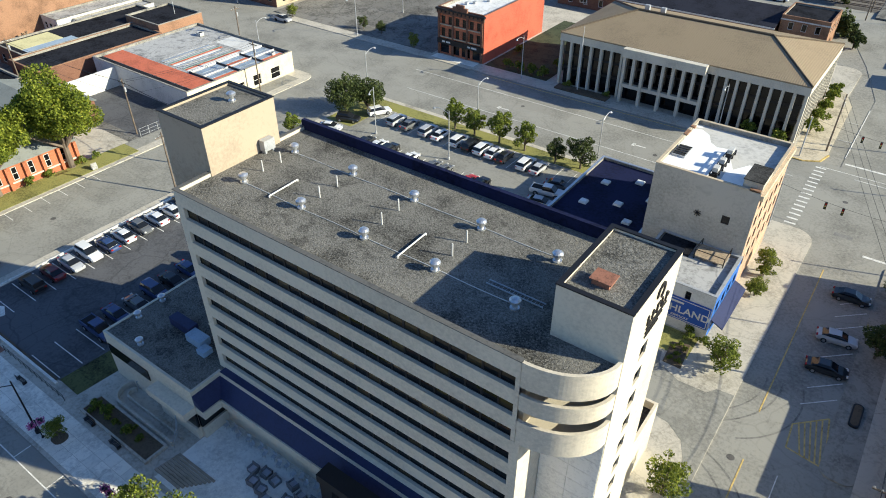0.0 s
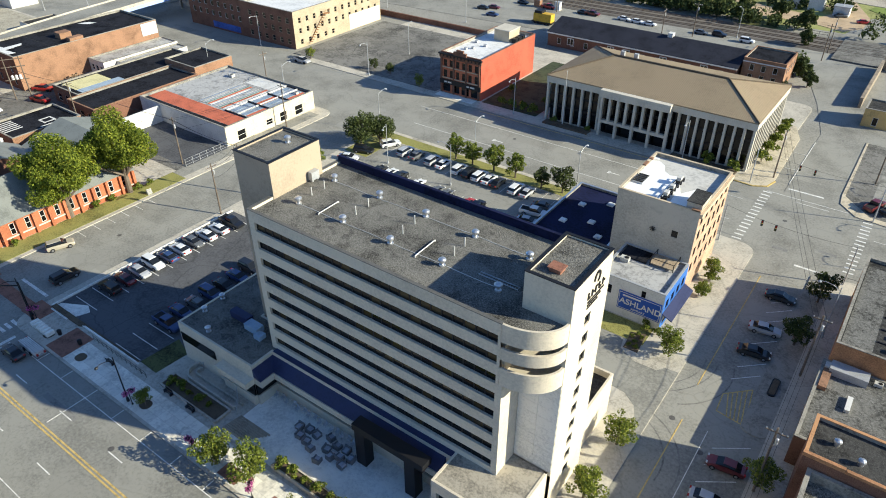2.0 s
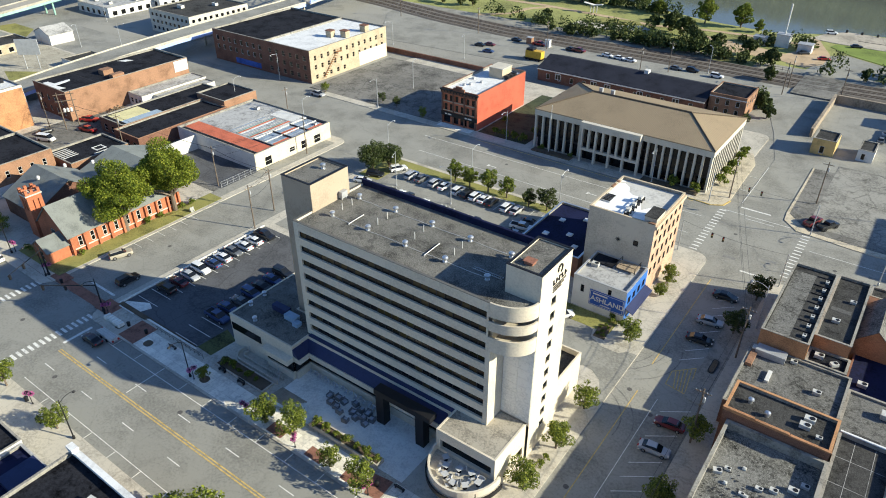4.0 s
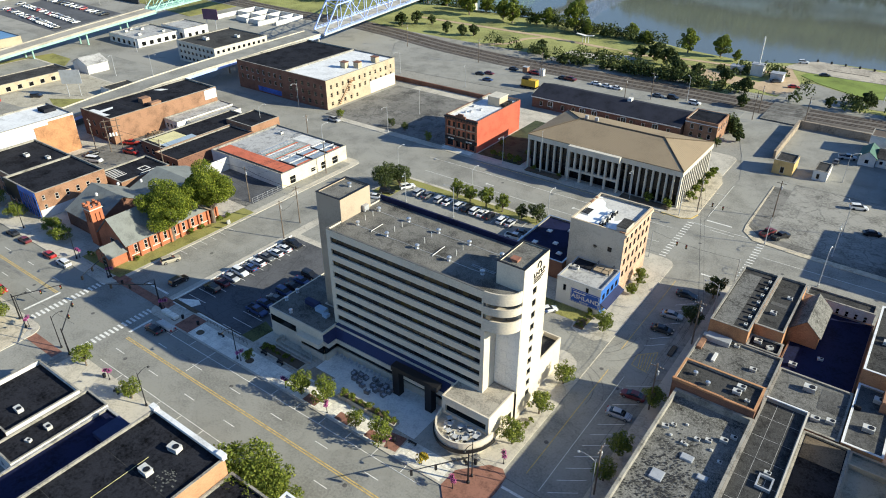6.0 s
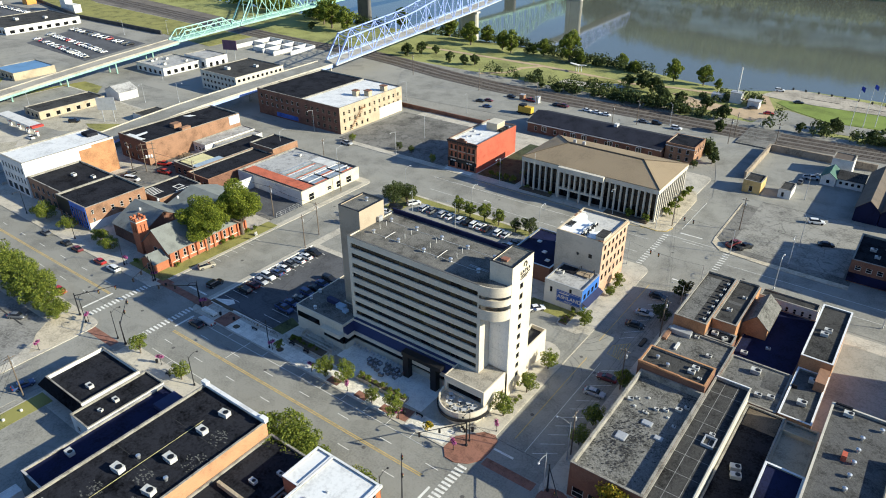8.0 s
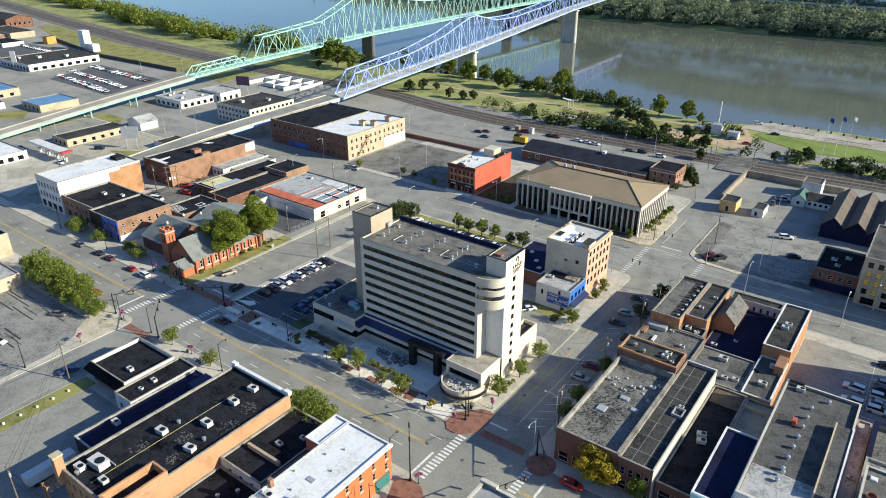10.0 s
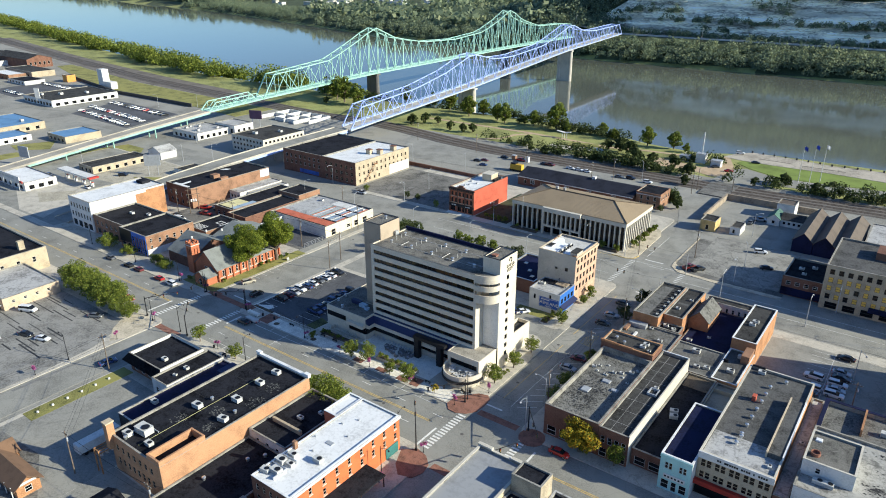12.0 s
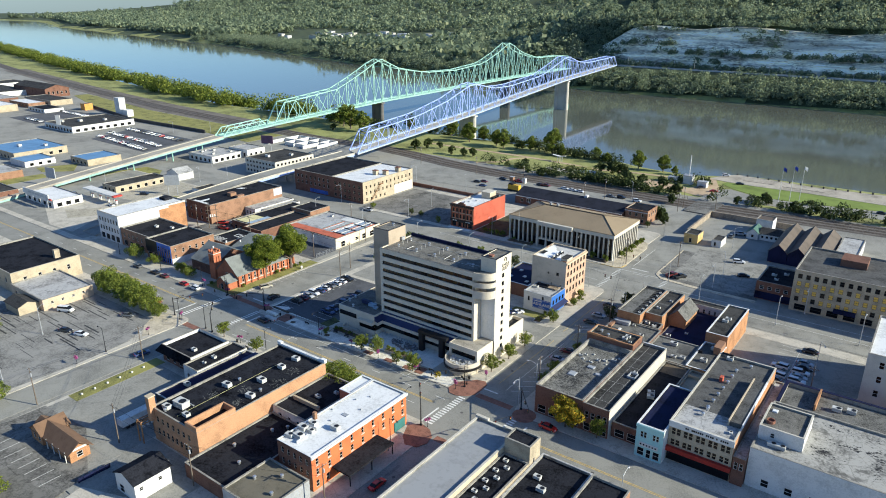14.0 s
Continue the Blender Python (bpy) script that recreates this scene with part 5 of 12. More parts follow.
for q in ((SX0 + 0.12, SX1 - 0.12, 78.8, 78.815, 4.78, 4.86), (SX0 + 0.12, SX1 - 0.12, 78.8, 78.815, 1.84, 1.92), (SX0 + 0.12, SX0 + 0.2, 78.8, 78.815, 1.92, 4.78), (SX1 - 0.2, SX1 - 0.12, 78.8, 78.815, 1.92, 4.78)):
    beam(mural, *q, WHITE_PAINT, "border")
for body, size, z, x in (("ASHLAND", 1.45, 3.25, -23.3), ("KENTUCKY", 0.42, 2.25, -21.3)):
    txt = bpy.data.curves.new("lettering", "FONT")
    txt.body, txt.size, txt.extrude, txt.align_y, txt.space_character = body, size, 0.01, "CENTER", 1.02
    txt.offset = 0.025 if size > 1 else 0.01
    txt.materials.append(WHITE_PAINT)
    ob = new("lettering", txt)
    ob.parent, ob.location, ob.rotation_euler = mural, Vector((x, 78.8, z)) - Vector(mural["base"]), (radians(90), 0, 0)
beam(mural, -22.9, -20.0, 78.8, 78.812, 4.2, 4.5, WHITE_PAINT, "letter_bar")
aw = bmesh.new()
v = [aw.verts.new(p) for p in ((-16.55, 79.2, 3.3), (-16.55, 88.7, 3.3), (-15.0, 88.7, 2.5), (-15.0, 79.2, 2.5), (-16.55, 79.2, 3.15), (-16.55, 88.7, 3.15), (-15.0, 88.7, 2.35), (-15.0, 79.2, 2.35))]
for f in ((3, 2, 1, 0), (4, 5, 6, 7), (0, 1, 5, 4), (1, 2, 6, 5), (2, 3, 7, 6), (3, 0, 4, 7)):
    aw.faces.new([v[i] for i in f])
bmesh.ops.recalc_face_normals(aw, faces=aw.faces)
part("awning", aw, NAVY, low, "dark blue sloped awning")
patch(low, -26.6, -22.4, 85.4, 88.5, 6.5, TAR, h=0.3, name="roof_step")
beam(low, -21.8, -18.0, 85.6, 88.6, 6.85, 7.0, mat("weathered_deck", (0.34, 0.26, 0.18), 0.9, 0.25, 0.4, 4, 0.1), "roof_deck", "weathered timber deck on the roof")
for x in (-21.8, -18.1):
    for y in (85.6, 88.45):
        beam(low, x, x + 0.12, y, y + 0.12, 6.5, 7.9, BLACK_PAINT, "deck_post")
for q in ((-21.8, -17.98, 85.6, 85.68), (-21.8, -21.72, 85.75, 88.4), (-18.06, -17.98, 85.75, 88.4)):
    beam(low, *q, 7.82, 7.9, BLACK_PAINT, "deck_rail")
units(6.5, (-25.4, 84.4, 0, 0.7))
navy = building("navy_roof_building", "low brick building with navy membrane roof and skylights", -44, -30.1, 87, 106.6, 4.5, BRICK_BROWN, TAR_BLUE, {"N": row(13.9, 4, 1.8, 0.8, 2.8)}, 0.4, cap=STEEL)
for x, y in ((-40.5, 92.5), (-40.2, 99.5), (-36.0, 94.8), (-35.8, 102.5), (-33.0, 91.0), (-32.4, 98.5)):
    skylight(x, y, 4.5)

# ---- depot and long sheds behind ----
DEPOT_ROOF = mat("navy_shingle", (0.022, 0.024, 0.034), 0.85, 0.35, 0.2, 3.0, 0.2, spec=0.15)
depot = gable("freight_depot", "long brick rail depot with dark shingle roof and white eaves", -98, -39.2, 191.6, 209.6, 4.3, 2.6, BRICK_BROWN, DEPOT_ROOF, "x", {"S": row(58.8, 12, 1.3, 1.0, 2.9)}, category="depot")
beam(depot, -98.4, -38.9, 191.1, 191.3, 3.95, 4.3, WHITE_PAINT, "eave_board", "white eave board")
for x in (-90.0, -76.5, -71.5, -60.0, -48.0):
    beam(depot, x - 1.1, x + 1.1, 191.45, 191.55, 1.4, 3.5, WHITE_PAINT, "window_surround", "white double window surround")
    for dx in (-0.9, 0.1):
        beam(depot, x + dx, x + dx + 0.8, 191.4, 191.44, 1.6, 3.3, GLASS_DARK, "window_pane")
dof = building("depot_office", "brick depot office with flat roof and white band", -38.6, -27.4, 194.6, 207.0, 6.4, BRICK_RUST, TAR, {"S": row(11.2, 3, 1.2, 3.6, 5.4) + row(11.2, 3, 1.2, 0.9, 2.6), "E": row(12.4, 4, 1.2, 3.6, 5.4)}, 0.4, cap=BRICK_RUST)
beam(dof, -38.7, -27.3, 194.5, 194.58, 5.75, 6.05, WHITE_PAINT, "white_band")
beam(depot, -62.5, -61.0, 199.6, 201.6, 6.6, 8.0, WHITE_PAINT, "chimney_box")

# ---- brick and tan warehouse by the bridge ----
wh = building("brick_warehouse", "three-storey brown brick warehouse with dark roof", -212, -183.02, 141, 182, 11.0, BRICK_BROWN, TAR, {"S": [h for z in (4.4, 7.6) for h in row(29, 8, 1.4, z, z + 1.8)]}, 0.5)
beam(wh, -200, -186, 140.9, 140.98, 0.6, 2.6, mat("blue_mural_wall", (0.04, 0.10, 0.36), 0.7, 0.3, 0.3, 2, 0), "mural_band", "blue painted band along the base")
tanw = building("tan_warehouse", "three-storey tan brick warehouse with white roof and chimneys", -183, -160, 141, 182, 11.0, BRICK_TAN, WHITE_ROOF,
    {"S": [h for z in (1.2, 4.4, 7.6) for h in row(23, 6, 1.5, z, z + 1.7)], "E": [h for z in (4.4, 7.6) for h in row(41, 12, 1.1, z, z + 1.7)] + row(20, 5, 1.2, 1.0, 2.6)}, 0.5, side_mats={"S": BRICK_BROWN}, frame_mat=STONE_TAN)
for x, y in ((-168, 160), (-163.5, 163), (-163, 173)):
    beam(tanw, x - 1.3, x + 1.3, y - 1.1, y + 1.1, 11.0, 13.3, BRICK_TAN, "roof_house")
    beam(tanw, x - 1.5, x + 1.5, y - 1.3, y + 1.3, 13.3, 13.5, BRICK_BROWN, "roof_house_cap")
beam(tanw, -159.98, -159.9, 166, 181.5, 0.3, 5.2, WHITE_PAINT, "white_painted_patch", "whitewashed lower wall")
STAIR_RUST = mat("rusty_stair", (0.32, 0.16, 0.08), 0.8)
for i in range(12):
    beam(tanw, -159.9, -158.8, 147 + i * 0.6, 147.5 + i * 0.6, 1.0 + i * 0.62, 1.12 + i * 0.62, STAIR_RUST, "stair_tread", "rusty outside stair tread")
beam(tanw, -159.9, -158.8, 153.7, 156, 8.3, 8.45, STAIR_RUST, "stair_landing", "rusty outside landing")
bm = bmesh.new()
add_path(bm, [(-158.8, 147, 2.0), (-158.8, 153.8, 9.4), (-158.8, 156, 9.4)], 0.06)
part("handrail", bm, STAIR_RUST, tanw)

# ---- church block ----
fs = building("furniture_store", "white-painted three-storey store with bare brick rear wall", -218, -201, 31, 64, 12.4, WHITE_PAINT, WHITE_ROOF, {"S": [h for z in (4.6, 8.4) for h in row(17, 7, 1.2, z, z + 2.1)] + row(17, 4, 3.0, 0.5, 3.2)}, 0.4, side_mats={"N": BRICK_RUST, "W": BRICK_RUST})
beam(fs, -200.98, -200.9, 50.6, 63.9, 0.05, 11.2, BRICK_WARM, "bare_brick", "bare red-orange brick of the rear wall")
beam(fs, -200.98, -200.9, 55.4, 63.9, 11.21, 12.1, BRICK_WARM, "bare_brick", "bare red-orange brick of the rear wall")
beam(fs, -213, -208.5, 58.5, 62.5, 12.4, 13.6, TAR, "roof_house", "dark roof hatch")
building("brick_shop", "two-storey orange brick shop with dark roof", -200.8, -178.6, 31.5, 50, 7.4, BRICK_RUST, TAR, {"E": row(18.5, 3, 1.0, 5.0, 6.6), "S": row(18.7, 5, 1.4, 4.2, 6.0) + row(18.7, 4, 2.6, 0.5, 2.9)}, 0.5)
units(7.4, (-190, 42, 0, 0.9), (-183, 45, 0, 0.8))
shop = building("blue_front_shop", "two-storey brick corner shop with blue and black fronts", -178.5, -160.6, 29.8, 50, 7.6, BRICK_RUST, TAR, {"E": [(1.5, 2.3, 5.4, 6.8), (1.5, 2.3, 2.6, 4.0)] + row(20.2, 5, 1.0, 4.4, 6.2, 5, 2), "S": row(17.9, 7, 1.1, 4.4, 6.4) + row(17.9, 5, 2.4, 0.5, 2.8)}, 0.5)
beam(shop, -178.4, -170.3, 29.6, 29.78, 3.0, 8.1, BLACK_PAINT, "black_front", "black painted shopfront")
beam(shop, -170.2, -160.8, 29.6, 29.78, 6.6, 8.1, mat("blue_front", (0.05, 0.13, 0.45), 0.6), "blue_front", "bright blue painted shopfront")
for i in range(7):
    beam(shop, -170.2 + i * 1.5, -169.8 + i * 1.5, 29.6, 29.78, 0.4, 6.6, bpy.data.materials["blue_front"], "blue_pilaster")
beam(shop, -160.58, -160.52, 29.9, 44, 0.2, 2.8, WHITE_PAINT, "white_base", "white painted lower wall")
graf = building("parking_roof_shop", "low brick building with white-marked dark roof", -167, -154.6, 51, 67, 4.5, BRICK_RUST, TAR, {}, 0.4)
for i in range(6):
    patch(graf, -165.8 + i * 1.1, -165.4 + i * 1.1, 51.8, 56, 4.5, WHITE_PAINT, name="white_stripe")
for x, y, w, d in ((-161, 60, 3, 0.4), (-161, 62.5, 3, 0.4), (-161, 60.4, 0.4, 2.1), (-158.6, 60.4, 0.4, 2.1), (-157, 58.5, 0.4, 5), (-156.5, 61, 1.4, 0.4)):
    patch(graf, x, x + w, y, y + d, 4.5, WHITE_PAINT, name="white_stripe")
# church
SLATE = mat("grey_slate", (0.17, 0.18, 0.17), 0.85, 0.18, 0.4, 5.0, 0.2)
BRICK_CHURCH = brick_mat("church_brick", (0.40, 0.13, 0.065), (1.1, 1.3, 1.3), 0.18)
church = gable("brick_church", "red brick church with slate roof and corner tower", -133.5, -121.2, 31.5, 58.5, 4.6, 5.4, BRICK_CHURCH, SLATE, "y", {"E": row(27, 9, 0.9, 1.6, 3.9), "S": [(5.2, 7.1, 3.0, 6.0)]}, category="church", glass=GLASS_DARK)
for i in range(10):
    beam(church, -121.25, -120.7, 31.6 + i * 2.94, 32.1 + i * 2.94, KERB, 4.2, BRICK_CHURCH, "buttress")
beam(church, -121.19, -121.0, 31.5, 58.5, 1.2, 1.45, STONE_PALE, "string_course")
bm = bmesh.new()
facade(bm, (-137.2, 31.0), (1, 0), (0, -1), 3.2, KERB, 11.0, [(0.7, 1.3, 6.8, 9.3), (1.8, 2.4, 6.8, 9.3)], 0.2)
facade(bm, (-134.0, 31.0), (0, 1), (1, 0), 3.2, KERB, 11.0, [(0.7, 1.3, 6.8, 9.3), (1.8, 2.4, 6.8, 9.3)], 0.2)
facade(bm, (-134.0, 34.2), (-1, 0), (0, 1), 3.2, KERB, 11.0, [])
facade(bm, (-137.2, 34.2), (0, -1), (-1, 0), 3.2, KERB, 11.0, [])
add_box(bm, -136.9, -134.3, 31.3, 33.9, 6.0, 10.2)
for x in (-137.2, -136.0, -134.6):
    for y in (31.0, 32.2, 33.6):
        if x != -136.0 or y != 32.2:
            add_box(bm, x, x + 0.6, y, y + 0.6, 11.003, 11.7)
part("tower", bm, BRICK_CHURCH, church, "battlemented brick tower")
beam(church, -137.4, -133.8, 30.8, 34.4, 10.3, 10.55, STONE_PALE, "tower_band")
gable("church_porch", "small brick church porch with slate roof", -127.5, -121.5, 26.8, 31.3, 3.0, 2.0, BRICK_CHURCH, SLATE, "y", {"S": [(2.3, 3.7, 0.2, 2.4)]}, category="porch")
hall = gable("church_hall", "grey-roofed church hall behind the nave", -152.0, -137.4, 33, 50.5, 4.4, 4.6, BRICK_BROWN, SLATE, "x", {}, category="hall")
gable("church_rear_hall", "long grey-roofed rear church hall", -150.0, -133.6, 51, 70, 4.4, 3.2, BRICK_BROWN, mat("light_slate", (0.20, 0.215, 0.20), 0.85, 0.15, 0.3, 5, 0.1), "x", {}, category="hall")
slab("church_lawn", [(-133, 25.5), (-118.4, 25.5), (-117.9, 60), (-121, 60), (-121, 31), (-133, 31)], KERB - 0.1, KERB + 0.03, GRASS, "dry green church lawn", "lawn")
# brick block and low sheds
# south and west walls darker than the other two
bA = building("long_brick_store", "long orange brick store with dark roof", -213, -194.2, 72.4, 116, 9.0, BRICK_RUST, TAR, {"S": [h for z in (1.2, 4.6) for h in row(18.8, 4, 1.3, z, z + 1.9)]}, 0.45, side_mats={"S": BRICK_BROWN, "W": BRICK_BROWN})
beam(bA, -194.15, -194.05, 110.5, 115.8, 5.6, 9.2, WHITE_PAINT, "painted_panel", "white painted wall panel")
for pts in ([(-209.5, 73.6), (-203.4, 73.2), (-199.4, 73.0), (-199.0, 75.4), (-203.6, 74.8), (-204.6, 79.8), (-206.2, 80.6), (-206.0, 75.6), (-209.4, 75.2)], [(-211.4, 100.4), (-208.4, 101.6), (-207.6, 104.2), (-210.2, 103.2)]):
    bm = bmesh.new()
    add_prism(bm, pts, 9.0, 9.04)
    bmesh.ops.recalc_face_normals(bm, faces=bm.faces)
    part("roof_patch", bm, WHITE_ROOF, bA, "torn white membrane")
for q in ((-197.6, -194.6, 74.0, 74.12), (-212.6, -195, 84.0, 84.1), (-212.6, -195, 95.0, 95.1), (-212.6, -195, 106.0, 106.1)):
    beam(bA, *q, 9.0, 9.015, TAR_GREY, "membrane_seam")
beam(bA, -203.4, -200.4, 89, 92.4, 9.0, 10.6, BRICK_RUST, "roof_house", "low brick roof house")
beam(bA, -196.4, -194.4, 88.6, 92.6, 9.45, 10.4, BRICK_RUST, "stepped_parapet")
building("white_shed", "low white rendered shed with pale roof", -194.0, -186.4, 92, 116.8, 3.8, WHITE_PAINT, LIGHT_ROOF, {"S": row(7.6, 3, 1.2, 1.0, 2.6)}, 0.25)
building("white_shed", "narrow white rendered shed", -186.3, -181.5, 96, 116.6, 3.2, WHITE_PAINT, LIGHT_ROOF, {"E": row(20, 6, 0.9, 1.2, 2.2)}, 0.2)
dk = building("dark_roof_shed", "low brick shed with dark patched roof", -180.5, -168.2, 74, 111, 4.2, BRICK_BROWN, TAR, {"S": row(12, 3, 1.6, 0.8, 2.8)}, 0.3)
patch(dk, -179.5, -172.5, 76, 86, 4.2, mat("pale_yellow_roof", (0.62, 0.56, 0.30), 0.8, 0.12, 0.3, 3, 0.05), "pale yellow coated roof area")
patch(dk, -172.4, -169.2, 76, 88, 4.2, mat("pale_blue_roof", (0.30, 0.38, 0.46), 0.7, 0.15, 0.3, 3, 0.05), "blue-grey sheet roof area")
building("dark_roof_shed", "low shed with dark roof and brick parapet", -168.1, -156.2, 71, 101.5, 3.9, BRICK_BROWN, TAR, {"S": row(11.9, 3, 1.8, 0.6, 2.8)}, 0.5, cap=BRICK_RUST)
building("brick_shed", "small brick shed with dark roof", -171, -157.6, 101.8, 114.4, 5.4, BRICK_RUST, TAR, {"N": row(13.4, 4, 1.6, 1.0, 3.0)}, 0.35)
mk = building("market_hall", "white single-storey market hall with patchwork metal roof", -154.2, -121.4, 82.4, 110.4, 4.4, WHITE_PAINT, LIGHT_ROOF, {"E": [(3.2, 5.6, 0.3, 2.8), (12.0, 14.0, 1.0, 2.4), (16.4, 18.6, 0.4, 2.8), (21.4, 24.0, 0.4, 2.8)], "N": row(32.8, 6, 2.0, 0.6, 2.8)}, 0.35, side_mats={"E": mat("cream_paint", (0.66, 0.57, 0.40), 0.75, 0.12, 0.3, 3.0, 0.05, spots=0.15)})
patch(mk, -153.5, -121.9, 84.4, 89.2, 4.4, mat("red_oxide_roof", (0.48, 0.13, 0.07), 0.75, 0.2, 0.3, 3, 0.05), "red oxide roof strip")
patch(mk, -153.5, -121.9, 82.8, 84.3, 4.4, TAR, "dark felt roof edge")
random.seed(3)
SHEETS = [mat("tin_sheet", (0.44, 0.46, 0.47), 0.4, 0.2, 0.5, 4, 0.02, metal=0.5), WHITE_PAINT, bpy.data.materials["red_oxide_roof"], mat("green_sheet", (0.20, 0.27, 0.24), 0.6, 0.2, 0.5, 4, 0), GREY_METAL, LIGHT_ROOF]
patch(mk, -153.5, -141.0, 89.6, 109.9, 4.4, LIGHT_ROOF, "plain pale roof area")
TIN_BLUE = mat("blue_tin", (0.30, 0.36, 0.42), 0.4, 0.25, 0.5, 4, 0.02, metal=0.3)
for i in range(13):
    x = -140.6 + 0.82 * i
    patch(mk, x, x + 0.66, 90.0, 103.6 + random.uniform(-1.4, 1.0), 4.4, SHEETS[(i * 5) % 6], h=0.05 + 0.02 * (i % 2), name="roof_sheet")
for i in range(4):
    for j in range(3):
        x, y = -129.4 + 1.95 * i, 90.4 + 6.4 * j
        patch(mk, x, x + 1.7, y, y + 5.6, 4.4, (TIN_BLUE, SHEETS[0], TIN_BLUE, SHEETS[2])[(i + 2 * j) % 4], h=0.06, name="roof_sheet")
for y in (89.4, 96.3, 102.7, 109.3):
    patch(mk, -130.0, -121.9, y, y + 0.35, 4.4, BLACK_PAINT, h=0.3, name="roof_upstand")
for x in (-130.0, -126.0, -122.1):
    patch(mk, x, x + 0.22, 89.8, 109.3, 4.4, WHITE_PAINT, h=0.3, name="roof_upstand")
patch(mk, -140.6, -130.4, 104.8, 109.6, 4.4, WHITE_PAINT, "white coated roof end")
units(4.4, (-147.0, 105.5, 0, 0.8), (-124.0, 107.0, 0, 0.6))
slab("market_yard", rect(-146, -120.8, 70.2, 82.3), KERB - 0.1, KERB + 0.016, ASPHALT_DARK, "dark asphalt yard between white walls", "yard")
bm = bmesh.new()
add_box(bm, -146.4, -146.05, 70.4, 82.38, 0, 4.3)
solid("yard_wall", bm, WHITE_PAINT, "white painted yard wall beside the market hall", "wall")
fence = thing("chain_fence", (-121, 70.4, KERB), "grey chain-link fence along the market yard", "fence")
for i in range(7):
    bm = bmesh.new()
    add_tube(bm, (-120.9, 70.5 + 1.9 * i, KERB), (-120.9, 70.5 + 1.9 * i, 1.9), 0.05, n=6)
    part("post", bm, GREY_METAL, fence)
for z in (0.5, 1.15, 1.8):
    bm = bmesh.new()
    add_tube(bm, (-120.9, 70.5, z), (-120.9, 81.9, z), 0.03, n=4)
    part("rail", bm, GREY_METAL, fence)


# ---- south corner block ----
org = building("orange_brick_hall", "two-storey orange brick hall with black roof and white front parapet", -60.6, -42.4, -39.6, 0.0, 8.7, BRICK_ORANGE, TAR,
    {"S": row(18.2, 7, 1.0, 5.6, 7.2, 1.6, 3.0) + row(18.2, 8, 1.0, 2.2, 4.0, 1.6, 3.0), "N": row(18.2, 6, 1.4, 4.6, 6.6)}, 0.45, frame_mat=STONE_TAN)
beam(org, -60.9, -42.1, -0.5, 0.3, 9.2, 9.75, WHITE_ROOF, "front_parapet", "broad white front parapet")
beam(org, -60.95, -59.4, -0.6, 0.35, 9.75, 10.2, WHITE_ROOF, "parapet_end")
beam(org, -43.6, -42.05, -0.6, 0.35, 9.75, 10.2, WHITE_ROOF, "parapet_end")
for q in ((-46.8, -42.38, -39.62, -39.2), (-46.8, -46.4, -39.2, -29.0), (-46.4, -42.38, -29.4, -29.0), (-42.78, -42.36, -39.2, -29.4)):
    beam(org, *q, 8.7, 10.4, BRICK_ORANGE, "stair_house_wall", "raised brick stair house wall")
beam(org, -60.8, -59.4, -40.6, -39.0, 6.0, 12.2, BRICK_ORANGE, "chimney", "tall brick chimney at the rear corner")
beam(org, -60.95, -59.25, -40.75, -38.85, 12.2, 12.5, STONE_TAN, "chimney_cap")
bm = bmesh.new()
add_tube(bm, (-52.5, -38, 8.8), (-52.5, -6.5, 8.8), 0.045, n=6)
part("roof_pipe", bm, mat("yellow_pipe", (0.42, 0.40, 0.20), 0.6), org, "long thin yellow pipe")
copy_thing(AC, pose(-50.4, -3.2, 8.7, 0, 0, 8))
units(8.7, (-48.9, -16.0, 0, 1.1), (-54.1, -22.7, 5, 1.1), (-45.4, -22.4, 10, 1.05), (-55.2, -34.9, 4, 1.7), (-57.4, -37.4, 4, 1.0), (-50.8, -36.6, 0, 0.9))
vents(8.7, (-53.9, -19.0), (-45.6, -19.1), (-56.6, -38.4))
for x0, x1, y0, y1 in ((-57.6, -57.4, -37.6, -33.0), (-57.4, -53.0, -33.2, -33.0)):
    beam(org, x0, x1, y0, y1, 8.72, 9.0, GREY_METAL, "cable_tray")
for y in (-9.5, -19.5, -28.0):
    beam(org, -60.3, -42.8, y, y + 0.05, 8.7, 8.712, TAR_GREY, "membrane_seam")
for x, y, r in ((-46.6, -7.6, 1.3), (-45.2, -13.8, 1.5), (-53.9, -27.6, 1.3), (-46.0, -25.6, 1.0), (-49.6, -21.0, 1.1)):
    bm = bmesh.new()
    random.seed(int(-x * 10))
    for i in range(46):
        a, d = random.uniform(0, 6.28), r * 1.5 * random.random() ** 0.6
        cx, cy, s = x + d * math.cos(a), y + d * math.sin(a), random.uniform(0.06, 0.2)
        add_box(bm, cx - s, cx + s, cy - s * 0.6, cy + s * 0.6, 8.7, 8.703 + 0.0005 * i)
    part("tar_stain", bm, mat("dusty_stain", (0.11, 0.11, 0.10), 0.95, 0.3, 2, 8, 0), org, kind="stuff")
dn = thing("transformer_rack", (-61.8, -37.5, KERB), "rusty steel transformer frame behind the brick hall", "transformer")
for x in (-62.8, -61.0):
    for y in (-42.5, -38.5):
        bm = bmesh.new()
        add_box(bm, x - 0.12, x + 0.12, y - 0.12, y + 0.12, KERB, 6.0)
        part("post", bm, mat("rusty_beam", (0.35, 0.18, 0.08), 0.8), dn)
